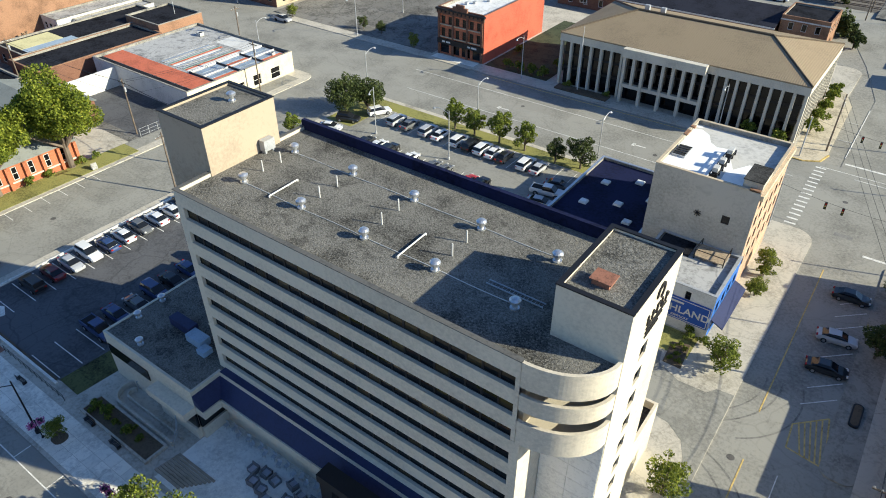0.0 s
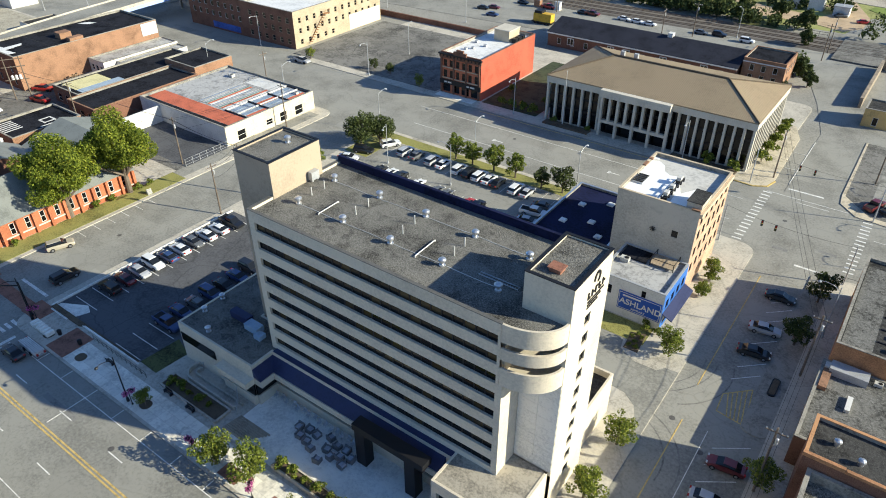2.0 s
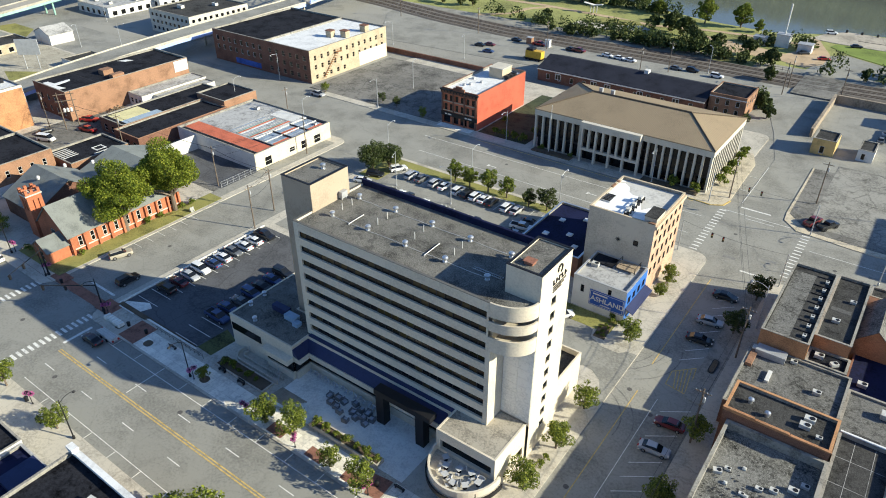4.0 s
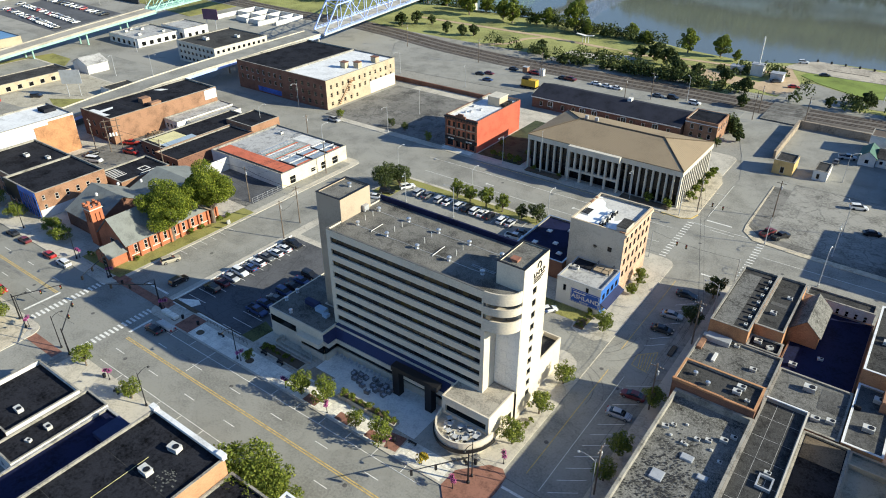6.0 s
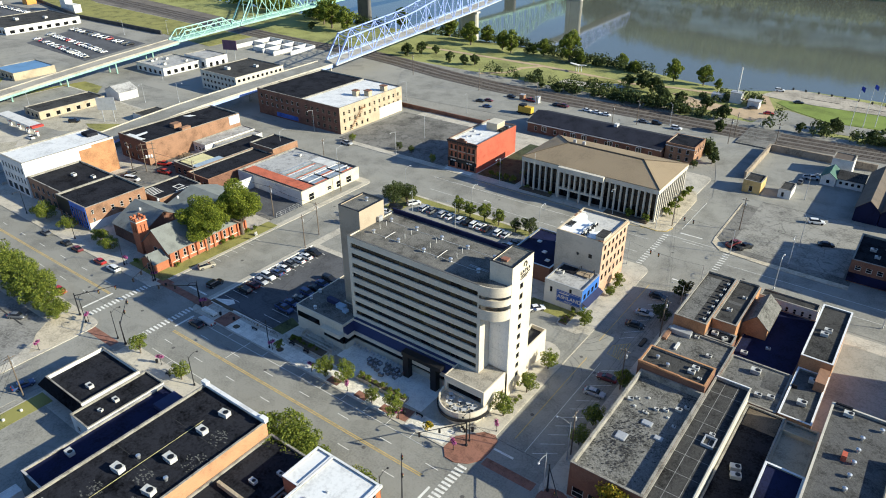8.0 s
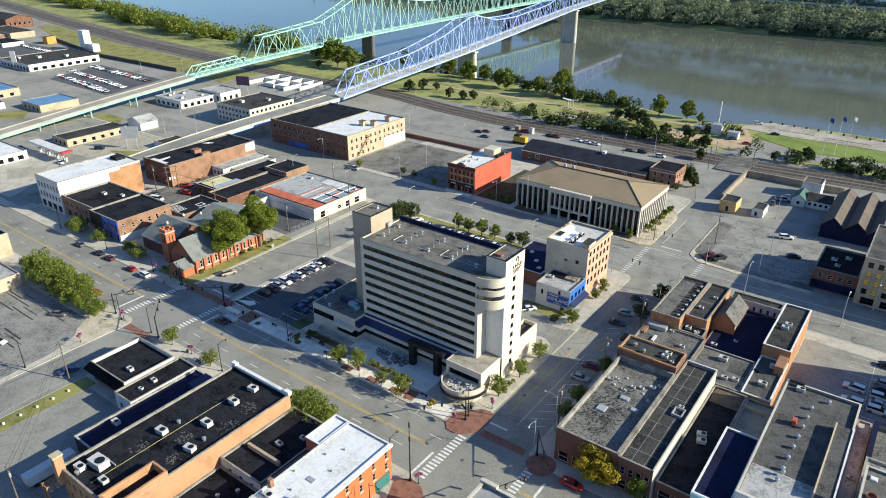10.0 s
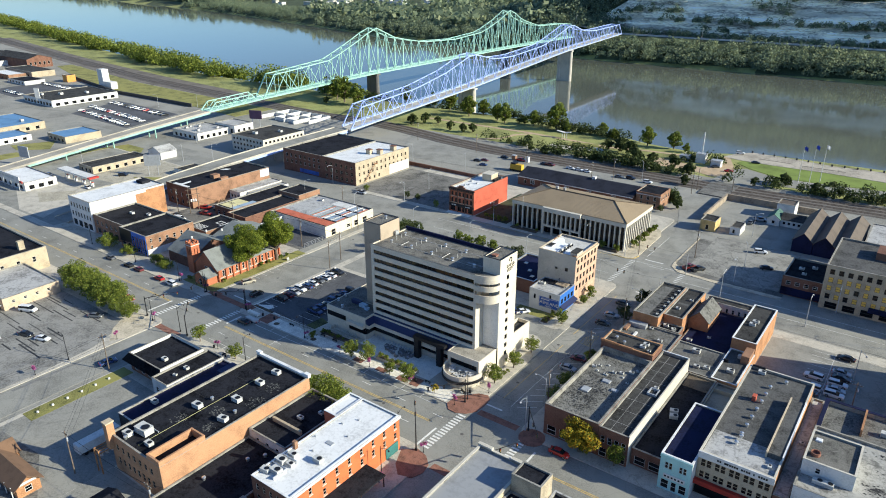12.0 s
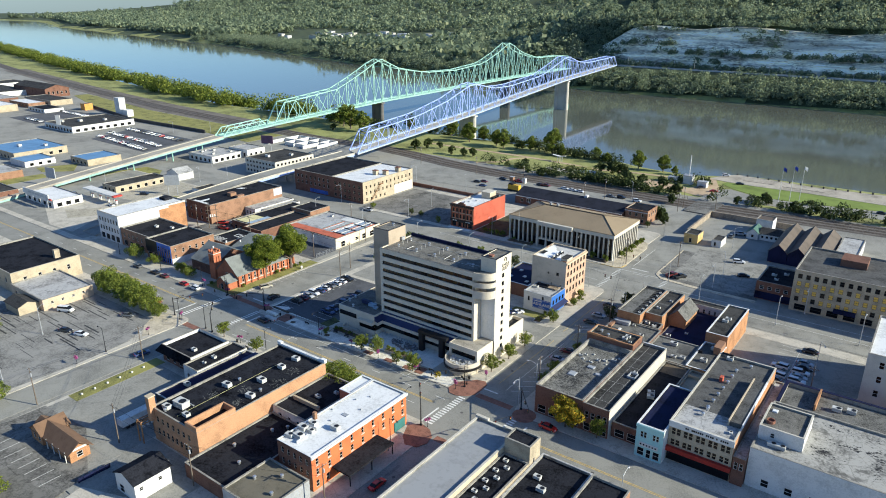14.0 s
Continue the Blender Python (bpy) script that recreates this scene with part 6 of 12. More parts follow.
for z in (5.2, 5.9):
    bm = bmesh.new()
    for q in ((-62.9, -60.9, -42.6, -42.4), (-62.9, -60.9, -38.6, -38.4), (-62.9, -62.7, -42.4, -38.6), (-61.1, -60.9, -42.4, -38.6)):
        add_box(bm, *q, z, z + 0.18)
    part("frame", bm, bpy.data.materials["rusty_beam"], dn)
for i in range(3):
    bm = bmesh.new()
    add_lathe(bm, (-61.9, -41.6 + i * 1.2, 4.0), [(0.32, 0), (0.32, 0.8), (0.2, 0.95)], 10)
    add_tube(bm, (-62.8, -41.6 + i * 1.2, 4.3), (-61, -41.6 + i * 1.2, 4.3), 0.05, n=5)
    part("transformer_can", bm, GREY_METAL, dn)
# black roofed shops beside it
b1 = building("black_roof_shop", "low shop with black roof and white parapet band", -94.3, -80.0, -16.2, -3.3, 4.4, WHITE_PAINT, TAR, {"S": row(14.3, 4, 1.6, 0.8, 2.6), "W": row(12.9, 4, 1.4, 0.8, 2.6)}, 0.9, side_mats={"W": BRICK_BROWN, "S": BRICK_BROWN}, cap=COPING, thick=0.22, inside=WHITE_PAINT)
units(4.4, (-84.5, -12, 0, 0.8))
bm = bmesh.new()
v = [bm.verts.new(p) for p in ((-96.1, -17.6, 3.2), (-96.1, -2.9, 3.2), (-94.4, -3.5, 5.2), (-94.4, -16.3, 5.2))]
bm.faces.new(v[::-1])
v2 = [bm.verts.new(p) for p in ((-96.1, -17.6, 3.2), (-94.4, -16.3, 5.2), (-80.1, -16.3, 5.2), (-80.1, -17.6, 3.2))]
bm.faces.new(v2[::-1])
bmesh.ops.solidify(bm, geom=bm.faces[:], thickness=0.15)
part("mansard_skirt", bm, TAR, b1, "black sloping mansard skirt")
building("black_roof_shop", "low white shop with black roof", -79.8, -73.3, -18.8, -2.0, 4.2, WHITE_PAINT, TAR, {"S": row(6.5, 2, 1.2, 1.0, 2.4)}, 0.35, cap=COPING, thick=0.22)
units(4.2, (-76.5, -11, 0, 0.7), (-76.2, -14.5, 20, 0.5))
b3 = building("black_roof_shop", "long low shop with navy-black roof beside the brick hall", -73.1, -60.8, -31.5, -2.2, 3.8, TAR_GREY, TAR_BLUE, {}, 0.35, cap=LIGHT_ROOF)
units(3.8, (-70.2, -24, 0, 0.9))
beam(b3, -68.8, -61.2, -7.4, -2.5, 3.82, 4.9, NAVY, "front_canopy")
# dark middle shops
bt = building("middle_shop", "two-level shop with dark roof between taller buildings", -42.2, -30.4, -18.5, 0.6, 5.4, BRICK_BROWN, TAR, {"S": row(11.7, 3, 1.0, 3.0, 4.4)}, 0.4, side_mats={"S": WHITE_PAINT})
units(5.4, (-36, -9, 0, 0.7), (-33.5, -5, 0, 0.6))
beam(bt, -40.5, -31.5, -13.2, -12.6, 5.4, 6.4, BRICK_TAN, "roof_upstand")
building("rear_shop", "low rear shop with black roof", -42.2, -27.5, -43.6, -18.7, 3.6, BRICK_BROWN, TAR, {}, 0.3)
vents(3.6, (-36, -24), (-34, -21), (-38.5, -33), (-32.4, -36.4))
building("rear_flat_shop", "low rear building with brown gravel roof", -27.2, -14.6, -44.6, -32.0, 4.6, WHITE_PAINT, mat("brown_gravel", (0.13, 0.115, 0.085), 0.95, 0.2, 0.3, 4, 0.3), {"S": row(12.6, 4, 1.1, 1.4, 3.0)}, 0.3, side_mats={"S": GREY_METAL, "E": GREY_METAL})
vents(4.6, (-24.5, -38.4), (-20.2, -34.6), (-17.6, -39.6))
building("middle_link", "low dark-roofed link between the shops", -30.35, -26.5, -18.4, -7.2, 5.0, BRICK_BROWN, TAR, {}, 0.3)
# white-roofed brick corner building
# east wall brighter and south wall darker than the other two
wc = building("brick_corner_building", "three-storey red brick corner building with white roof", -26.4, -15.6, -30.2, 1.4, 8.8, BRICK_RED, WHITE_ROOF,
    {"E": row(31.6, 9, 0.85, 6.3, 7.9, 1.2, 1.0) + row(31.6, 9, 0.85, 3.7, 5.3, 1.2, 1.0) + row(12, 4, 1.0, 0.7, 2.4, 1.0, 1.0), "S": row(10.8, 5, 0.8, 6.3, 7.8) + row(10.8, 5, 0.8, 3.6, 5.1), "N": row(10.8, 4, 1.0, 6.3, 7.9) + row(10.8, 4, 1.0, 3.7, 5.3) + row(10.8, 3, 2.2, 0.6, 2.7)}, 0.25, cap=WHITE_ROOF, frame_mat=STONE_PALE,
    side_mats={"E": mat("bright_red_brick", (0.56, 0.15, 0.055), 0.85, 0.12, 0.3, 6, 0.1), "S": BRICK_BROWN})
beam(wc, -15.58, -15.2, -30.4, 1.6, 8.5, 9.1, WHITE_PAINT, "cornice", "white cornice")
building("brick_corner_wing", "brick wing with white roof beside the corner building", -30.2, -26.42, -7.0, 1.4, 8.8, BRICK_RED, WHITE_ROOF, {"N": row(3.7, 2, 0.9, 6.3, 7.9) + row(3.7, 2, 0.9, 3.7, 5.3)}, 0.25, cap=WHITE_ROOF, frame_mat=STONE_PALE)
for i in range(9):
    for z in (6.06, 3.46):
        y = -30.2 + 1.2 + (31.6 - 2.2 - 0.85) / 8 * i
        beam(wc, -15.58, -15.48, y - 0.1, y + 0.95, z, z + 0.22, STONE_PALE, "sill")
beam(wc, -15.55, -10.2, -24.5, -9.6, 2.9, 3.25, TAR, "awning_deck", "flat black awning over the side walk")
for y in (-24.2, -17.2, -10.0):
    beam(wc, -10.6, -10.4, y, y + 0.2, KERB, 2.9, BLACK_PAINT, "awning_post")
beam(wc, -15.57, -15.4, -3.4, 0.6, 0.3, 2.9, mat("teal_front", (0.04, 0.15, 0.14), 0.6), "teal_shopfront", "teal painted shopfront")
units(8.8, (-24.8, -24.0, 0, 1.1), (-23.2, -26.6, 0, 1.1), (-25.2, -27.6, 10, 0.9), (-22.6, -23.6, 0, 0.8), (-24.2, -21.4, 0, 0.9), (-19.0, -19.5, 0, 1.0))
for q in ((-25.9, -22.0, -25.4, -25.2), (-22.2, -22.0, -28.4, -25.4), (-25.9, -22.0, -22.6, -22.4)):
    beam(wc, *q, 8.8, 9.5, STEEL, "roof_duct", "shiny sheet metal duct")
beam(wc, -26.2, -25.4, -19.8, -19.0, 8.8, 10.6, BRICK_RUST, "chimney")
for x, y in ((-24, -8), (-22, -5), (-20, -10.5), (-25.5, -14.5), (-22.5, -18)):
    beam(wc, x, x + 0.5, y, y + 0.2, 8.8, 9.1, GREY_METAL, "roof_hook")
beam(wc, -22, -20.4, -14.6, -13.6, 8.8, 8.95, GREY_METAL, "roof_mat")
# grey roofed shops
gs = building("grey_roof_shop", "shop with pale grey membrane roof and stone parapet", 3.9, 15.0, -40, 4.2, 8.3, STONE_TAN, mat("plain_grey_membrane", (0.27, 0.275, 0.28), 0.8, 0.12, 0.1, 1.0, 0.05, spots=0.15), {"N": row(11.1, 3, 1.6, 4.2, 6.0) + row(11.1, 2, 3.6, 0.5, 3.0), "W": row(44, 9, 1.2, 4.4, 6.0)}, 0.5, thick=0.45, cap=STONE_PALE)
beam(gs, 3.6, 7.0, 3.7, 4.5, 8.8, 9.3, STONE_PALE, "parapet_scroll")
beam(gs, 11.6, 15.3, 3.7, 4.5, 8.8, 9.2, STONE_PALE, "parapet_scroll")
sp = building("tan_stair_block", "tan brick block with small tower beside the grey roof", 15.2, 21.5, -2.2, 2.4, 11.0, BRICK_TAN, TAR, {"E": [(1.6, 2.3, 6.4, 7.6), (1.6, 2.3, 3.0, 4.2)]}, 0.3)
building("tan_shop", "tan brick shop with dark roof full of fan units", 15.2, 21.5, -26, -2.4, 7.2, BRICK_TAN, TAR, {"E": row(23.6, 6, 1.1, 4.0, 5.6)}, 0.3)
units(7.2, *[(17.0 + 1.5 * (i % 2), -4.5 - 2.0 * i, 0, 0.55) for i in range(9)])
building("dark_shop", "low dark-roofed shop with brick parapet", 21.7, 33.5, -24, 3.6, 6.0, BRICK_BROWN, TAR, {"N": row(11.8, 4, 1.6, 3.4, 4.8)}, 0.6, cap=LIGHT_ROOF)
units(6.0, (24.5, -4.0, 0, 0.8), (27, -7, 0, 0.9))
building("dark_shop", "low brown shop with dark roof", 33.7, 42, -24, 3.0, 6.4, BRICK_RUST, TAR, {}, 0.5)
# small houses south-west
SHINGLE = mat("brown_shingle", (0.17, 0.10, 0.06), 0.9, 0.15, 0.5, 8, 0.2)
brown = gable("brown_roof_house", "brick house with brown shingle roof and white pediment", -84.6, -67.4, -56.8, -52.2, 3.0, 1.7, BRICK_WARM, SHINGLE, "x", {"E": [(1.6, 3.0, 0.9, 2.3)], "S": row(17.2, 5, 1.2, 0.9, 2.2)}, over=0.7)
beam(brown, -67.35, -67.2, -56.2, -52.8, 3.0, 3.5, WHITE_PAINT, "pediment_board", "white pediment board")
for x in (-77.4, -74.4, -71.4, -68.6):
    beam(brown, x, x + 0.16, -57.4, -57.24, KERB, 2.9, WHITE_PAINT, "porch_post")
gable("brown_roof_wing", "cross wing of the brick house with brown shingle roof", -85.0, -79.4, -57.4, -50.9, 3.0, 1.9, BRICK_WARM, SHINGLE, "y", {"S": row(5.6, 2, 1.1, 0.9, 2.2)})
slab("house_lot", [(-97, -49), (-78.5, -47.6), (-60.4, -56.5), (-58.4, -66), (-62, -72), (-98, -72)], KERB - 0.1, KERB + 0.022, ASPHALT_WORN, "dark worn car park round the small brick house", "car park")
slab("tan_drive", [(-57.6, -59.4), (-46.4, -55.4), (-43.8, -62), (-56.4, -66)], KERB - 0.1, KERB + 0.024, CONCRETE, "tan concrete drive beside the garage", "driveway")
fn = thing("dark_fence", (-59, -56, KERB), "low navy board fence beside the car park", "fence")
for i in range(6):
    beam(fn, -59.3 + 0.05 * i, -59.2 + 0.05 * i, -59.2 + 1.2 * i, -58.06 + 1.2 * i, KERB, 1.3, TAR_BLUE, "board")
tl = thing("box_trailer", (-71, -38, KERB), "long white box trailer parked behind the shops", "trailer")
beam(tl, -72.2, -69.8, -42.8, -33.2, 1.0, 3.0, WHITE_PAINT, "body")
for y in (-41.4, -40.2, -34.6):
    for x in (-72.1, -70.1):
        bm = bmesh.new()
        add_tube(bm, (x, y, KERB + 0.45), (x + 0.3, y, KERB + 0.45), 0.45, n=12)
        part("wheel", bm, BLACK_PAINT, tl)
beam(tl, -71.8, -70.2, -42.4, -33.6, 0.75, 0.98, BLACK_PAINT, "chassis")
gable("white_garage", "white boarded garage with black roof", -50.6, -43.0, -55.0, -46.6, 4.6, 1.6, WHITE_PAINT, TAR, "y", {"E": [(1.0, 1.9, 2.4, 3.4), (5.4, 6.3, 2.4, 3.4)], "S": [(1.2, 3.0, 0.3, 2.3)]})
# south-west bank buildings
bk = building("tan_bank", "tan brick bank with dark roof and chimney", -219, -181.5, -21, 4.0, 7.4, BRICK_TAN, TAR, {"S": row(37.5, 6, 1.4, 3.4, 5.4), "E": row(25, 4, 1.2, 3.4, 5.4)}, 0.5)
beam(bk, -187.5, -186, -3, -1, 5.0, 10.6, BRICK_TAN, "chimney")
building("tan_annex", "low tan annex with flat roof", -181.4, -157.2, -21.6, -4.2, 3.9, mat("pinkish_render", (0.50, 0.38, 0.27), 0.85, 0.15, 0.3, 3, 0.05), LIGHT_ROOF, {"S": row(24, 5, 1.2, 1.0, 2.4), "E": row(17, 4, 1.0, 2.0, 3.0)}, 0.3)
gable("tan_porch", "tan hipped porch of the annex", -170, -160, -28.4, -21.8, 3.0, 1.4, BRICK_TAN, TAR_GREY, "x", {})

# ---- east shops ----
WEATHERED = mat("weathered_gravel", (0.15, 0.147, 0.135), 0.97, 0.6, 0.25, 2.2, 0.6, spots=0.4, spec=0.1, speck=0.5, speck_scale=10.0)
big = building("gravel_roof_store", "long brick store with worn gravel roof", 7.4, 20.5, 25.6, 57.2, 6.9, BRICK_BROWN, WEATHERED, {"S": row(13.1, 4, 2.2, 0.5, 2.8), "W": row(31.6, 8, 1.3, 3.4, 5.2)}, 1.3, cap=COPING, thick=0.4)
for x, y, w, d in ((14.2, 44, 2.0, 1.4), (11.6, 38.0, 2.0, 2.2), (17.4, 41.4, 1.6, 1.2)):
    skylight(x, y, 6.9, w, d, GREY_METAL, "roof_light", "grey framed roof light on the gravel roof")
units(6.9, (9.0, 48.4, 20, 0.55), (10.0, 49.6, 0, 0.4), (14.2, 48.6, 0, 0.45), (15.8, 49.4, 0, 0.5), (17.8, 50.8, 0, 0.6), (18.9, 52.4, 0, 0.5), (12.6, 46.6, 0, 0.35), (18.6, 46.0, 0, 0.35))
for x, y in ((10.4, 47.2), (13.2, 46.6), (16.8, 47.8), (11.8, 51.0)):
    skylight(x, y, 6.9, 0.5, 0.5, UNIT_PALE, "roof_cowl", "small pale cowl on the gravel roof")
bm = bmesh.new()
random.seed(9)
for i in range(900):
    x, y = 11.6 + 2.6 * random.gauss(0, 1), 37.5 + 4.6 * random.gauss(0, 1)
    if 7.9 < x < 19.9 and 26.2 < y < 50:
        s = random.uniform(0.06, 0.32)
        rx, tw = random.uniform(0.3, 1.2), random.uniform(-0.5, 0.5)
        z = 6.903 + 0.0001 * i
        quad(bm, ((x - s, y - s * 0.4, z), (x + s * tw, y - s * 0.6, z), (x + s * rx, y + s * 0.3, z), (x - s * 0.4, y + s * 0.55, z)))
part("bare_patch", bm, mat("bare_tar", (0.028, 0.028, 0.03), 0.8, 0.2, 1, 6, 0), big, "dark bare patches in the gravel", kind="stuff")
big2 = building("strip_store", "narrow brick store with dark seamed roof", 20.6, 27.5, 25.6, 64.6, 7.3, BRICK_BROWN, TAR_GREY, {"S": row(6.9, 4, 1.0, 4.0, 5.8) + row(6.9, 3, 1.7, 0.4, 2.6)}, 0.55, side_mats={"E": STONE_PALE}, cap=COPING)
beam(big2, 27.3, 27.6, 25.6, 64.6, 7.97, 8.1, STONE_PALE, "pale_coping", "pale coping along the shaded alley")
beam(big2, 20.7, 27.3, 64.3, 64.6, 7.97, 8.14, WHITE_ROOF, "white_coping")
for q in ((24.2, 26.4, 44.0, 44.25), (24.2, 26.4, 46.6, 46.85), (24.2, 24.45, 44.25, 46.6), (26.15, 26.4, 44.25, 46.6)):
    beam(big2, *q, 7.3, 7.85, GREY_METAL, "hatch_kerb")
units(7.3, (25.2, 47.6, 0, 0.5))
for k in range(7):
    patch(big2, 21.0, 27.1, 30.0 + 5 * k, 30.06 + 5 * k, 7.3, LIGHT_ROOF, h=0.012, name="roof_seam")
for x in (22.8, 25.3):
    patch(big2, x, x + 0.06, 26.2, 64.0, 7.3, LIGHT_ROOF, h=0.015, name="roof_seam")
st = building("cross_store", "tall brick cross store with dark roof and stepped tile coping", 6.5, 20.3, 57.4, 64.5, 9.1, BRICK_BROWN, TAR_GREY, {"W": row(7.1, 2, 1.4, 4.2, 6.0)}, 0.45, cap=BRICK_WARM)
for i, (x0, x1) in enumerate(((6.4, 10.6), (10.7, 15.2), (15.3, 20.4))):
    beam(st, x0, x1, 57.32, 57.75, 9.665, 10.1 - 0.14 * i, BRICK_WARM, "stepped_coping", "stepped orange tile coping")
units(9.1, (16.5, 60.8, 0, 0.7), (16.8, 62.4, 0, 0.7), (18.5, 59.8, 0, 0.4))
vents(9.1, (9.2, 61.4), (11.8, 60.0))
PALE_FELT = mat("pale_worn_felt", (0.135, 0.132, 0.122), 0.95, 0.45, 0.3, 2.4, 0.2, spots=0.5, spec=0.1, cracks=0.3, speck=0.3, speck_scale=7.0)
ml = building("rear_sheds", "low rear store with pale patched roof", 5.2, 20.3, 64.7, 81.0, 4.5, BRICK_BROWN, PALE_FELT, {"W": row(16.3, 3, 1.2, 1.2, 2.6)}, 0.35, cap=COPING)
patch(ml, 12.5, 19.8, 65.2, 70.5, 4.5, FADED_ROOF)
beam(ml, 6.2, 10.8, 78.6, 80.6, 4.5, 5.6, GREY_METAL, "duct_run", "grey roof duct against the brick wall")
beam(ml, 9.2, 9.8, 72.6, 75.4, 4.5, 4.95, WHITE_PAINT, "pale_pipe_box")
beam(ml, 5.6, 6.6, 75.0, 79.0, 4.5, 5.1, BRICK_RUST, "low_upstand")
units(4.5, (6.4, 79.6, 0, 0.8), (12.0, 80.0, 0, 0.5), (16.5, 74.5, 0, 0.6))
shed2 = building("rear_terrace", "low grey-roofed rear terrace store", 20.4, 32.9, 64.8, 79.0, 4.0, BRICK_BROWN, PALE_FELT, {}, 0.25, cap=COPING)
units(4.0, (26.2, 75.6, 0, 1.0), (30.9, 69.0, 0, 0.7), (28.6, 68.2, 0, 0.7))
patch(shed2, 22.4, 26.0, 66.0, 70.0, 4.0, TAR_GREY)
patch(shed2, 28.2, 32.4, 71.6, 77.6, 4.0, FADED_ROOF)
k1 = building("brick_store", "orange brick store with grey seamed roof", 5.8, 13.2, 81.2, 105.7, 7.6, BRICK_WARM, TAR_GREY, {"N": row(7.4, 2, 2.0, 0.6, 2.8)}, 0.4, cap=COPING)
patch(k1, 6.3, 10.0, 82.2, 103.5, 7.6, PALE_FELT, "pale worn roof strip")
for i in range(7):
    units(7.6, (12.0, 83.6 + 3.1 * i, 90, 0.42))
    patch(k1, 10.2, 12.7, 84.9 + 3.1 * i, 85.1 + 3.1 * i, 7.6, TAR, name="roof_seam", h=0.16)
k2 = building("brick_store", "orange brick store with dark roof", 13.3, 18.8, 85.4, 106.8, 7.1, BRICK_WARM, TAR_GREY, {}, 0.4, cap=COPING)
units(7.1, (15.4, 91.5, 0, 0.6), (16.9, 99.0, 0, 0.5))
patch(k2, 14.0, 17.2, 95.0, 96.2, 7.1, FADED_ROOF)
building("lean_to_store", "low lean-to between the brick stores", 13.3, 19.4, 81.1, 85.3, 4.8, BRICK_BROWN, TAR, {}, 0.25)
units(4.8, (15.0, 83.4, 0, 0.7), (17.4, 82.6, 40, 0.6))
gable("pitched_store", "brick store with pale pitched roof", 18.9, 24.6, 91.0, 102.4, 5.6, 2.7, BRICK_WARM, PALE_FELT, "y", {"S": [(2.2, 3.4, 1.0, 2.6)]})
building("white_wall_store", "low white-walled store facing the yard", 18.9, 32.4, 106.6, 110.4, 4.9, WHITE_PAINT, TAR_GREY, {"S": row(13.5, 7, 0.7, 2.6, 4.0)}, 0.3)
# the navy roof colour carries the deep blue shade of this court
building("courtyard_store", "low store sunk between taller walls, shade painted into its navy roof", 19.6, 32.9, 79.2, 106.4, 2.6, BRICK_BROWN, TAR_BLUE, {}, 0.2, no_cap=True)
units(2.6, (22.0, 83.0, 0, 0.7), (26.0, 88.0, 10, 0.5))
building("tall_brick_store", "tall orange brick store with white coping", 33.0, 39.3, 82.6, 106.6, 7.4, BRICK_WARM, TAR_GREY, {}, 0.35, cap=WHITE_ROOF)
units(7.4, (35.6, 93.4, 0, 0.8), (36.0, 95.4, 0, 0.8))
xs = building("white_coped_store", "brick store with grey roof and white coping", 33.2, 39.4, 64.6, 82.4, 4.3, BRICK_WARM, FADED_ROOF, {"S": [(2.4, 3.4, 0.6, 2.7)]}, 0.35, cap=WHITE_ROOF)
units(4.3, (36.4, 70.4, 0, 0.9), (36.9, 79.0, 0, 0.9))
beam(xs, 37.2, 39.2, 76.5, 81.9, 4.3, 6.6, BRICK_RUST, "roof_house", "small brick roof house")
beam(xs, 33.4, 34.6, 74.8, 75.2, 4.3, 5.1, TAR, "roof_upstand")
bd = building("black_roof_store", "low store with black roof in the shade", 27.7, 34.8, 27.4, 64.2, 4.0, BRICK_BROWN, TAR, {"S": row(7.1, 2, 2.4, 0.5, 2.6)}, 0.3)
units(4.0, (30.6, 45.4, 20, 0.9), (31.2, 43.4, 20, 0.9))
patch(bd, 28.2, 34.3, 58.0, 63.6, 4.0, mat("brown_felt", (0.10, 0.078, 0.055), 0.95, 0.4, 0.3, 3, 0.1), "brown stained felt")
patio = building("court_terrace", "low tan-walled terrace behind the teal shop", 34.9, 41.1, 45.7, 64.4, 3.4, BRICK_TAN, mat("tan_terrace", (0.40, 0.34, 0.25), 0.9, 0.2, 0.3, 3, 0.1, spots=0.2), {}, 0.5, cap=STONE_TAN)
beam(patio, 35.2, 40.8, 60.6, 60.9, 3.4, 4.4, STONE_TAN, "terrace_wall")
teal = mat("pale_teal_paint", (0.36, 0.60, 0.58), 0.7, 0.08, 0.4, 4, 0.05)
tf = building("teal_front_shop", "two-storey shop with pale teal front and navy roof", 34.9, 41.3, 24.0, 45.4, 8.4, WHITE_PAINT, TAR_BLUE, {"S": [(1.0, 1.7, 5.4, 7.0), (1.8, 2.5, 5.4, 7.0), (3.9, 4.6, 5.4, 7.0), (4.7, 5.4, 5.4, 7.0), (0.6, 2.2, 0.5, 2.6), (2.7, 3.8, 0.3, 2.6), (4.3, 5.8, 0.5, 2.6)]}, 0.3, side_mats={"S": teal}, cap=WHITE_ROOF, frame_mat=WHITE_PAINT)
beam(tf, 34.85, 41.35, 23.75, 23.98, 8.0, 8.7, teal, "cornice")
beam(tf, 35.9, 40.3, 23.82, 23.98, 3.2, 4.2, WHITE_PAINT, "sign_bar", "unreadable small shop sign")
for i in range(6):
    beam(tf, 36.1 + 0.7 * i, 36.5 + 0.7 * i, 23.8, 23.815, 3.5, 3.9, BLACK_PAINT, "letter_bar")
MX, MY = 41.4, 27.0
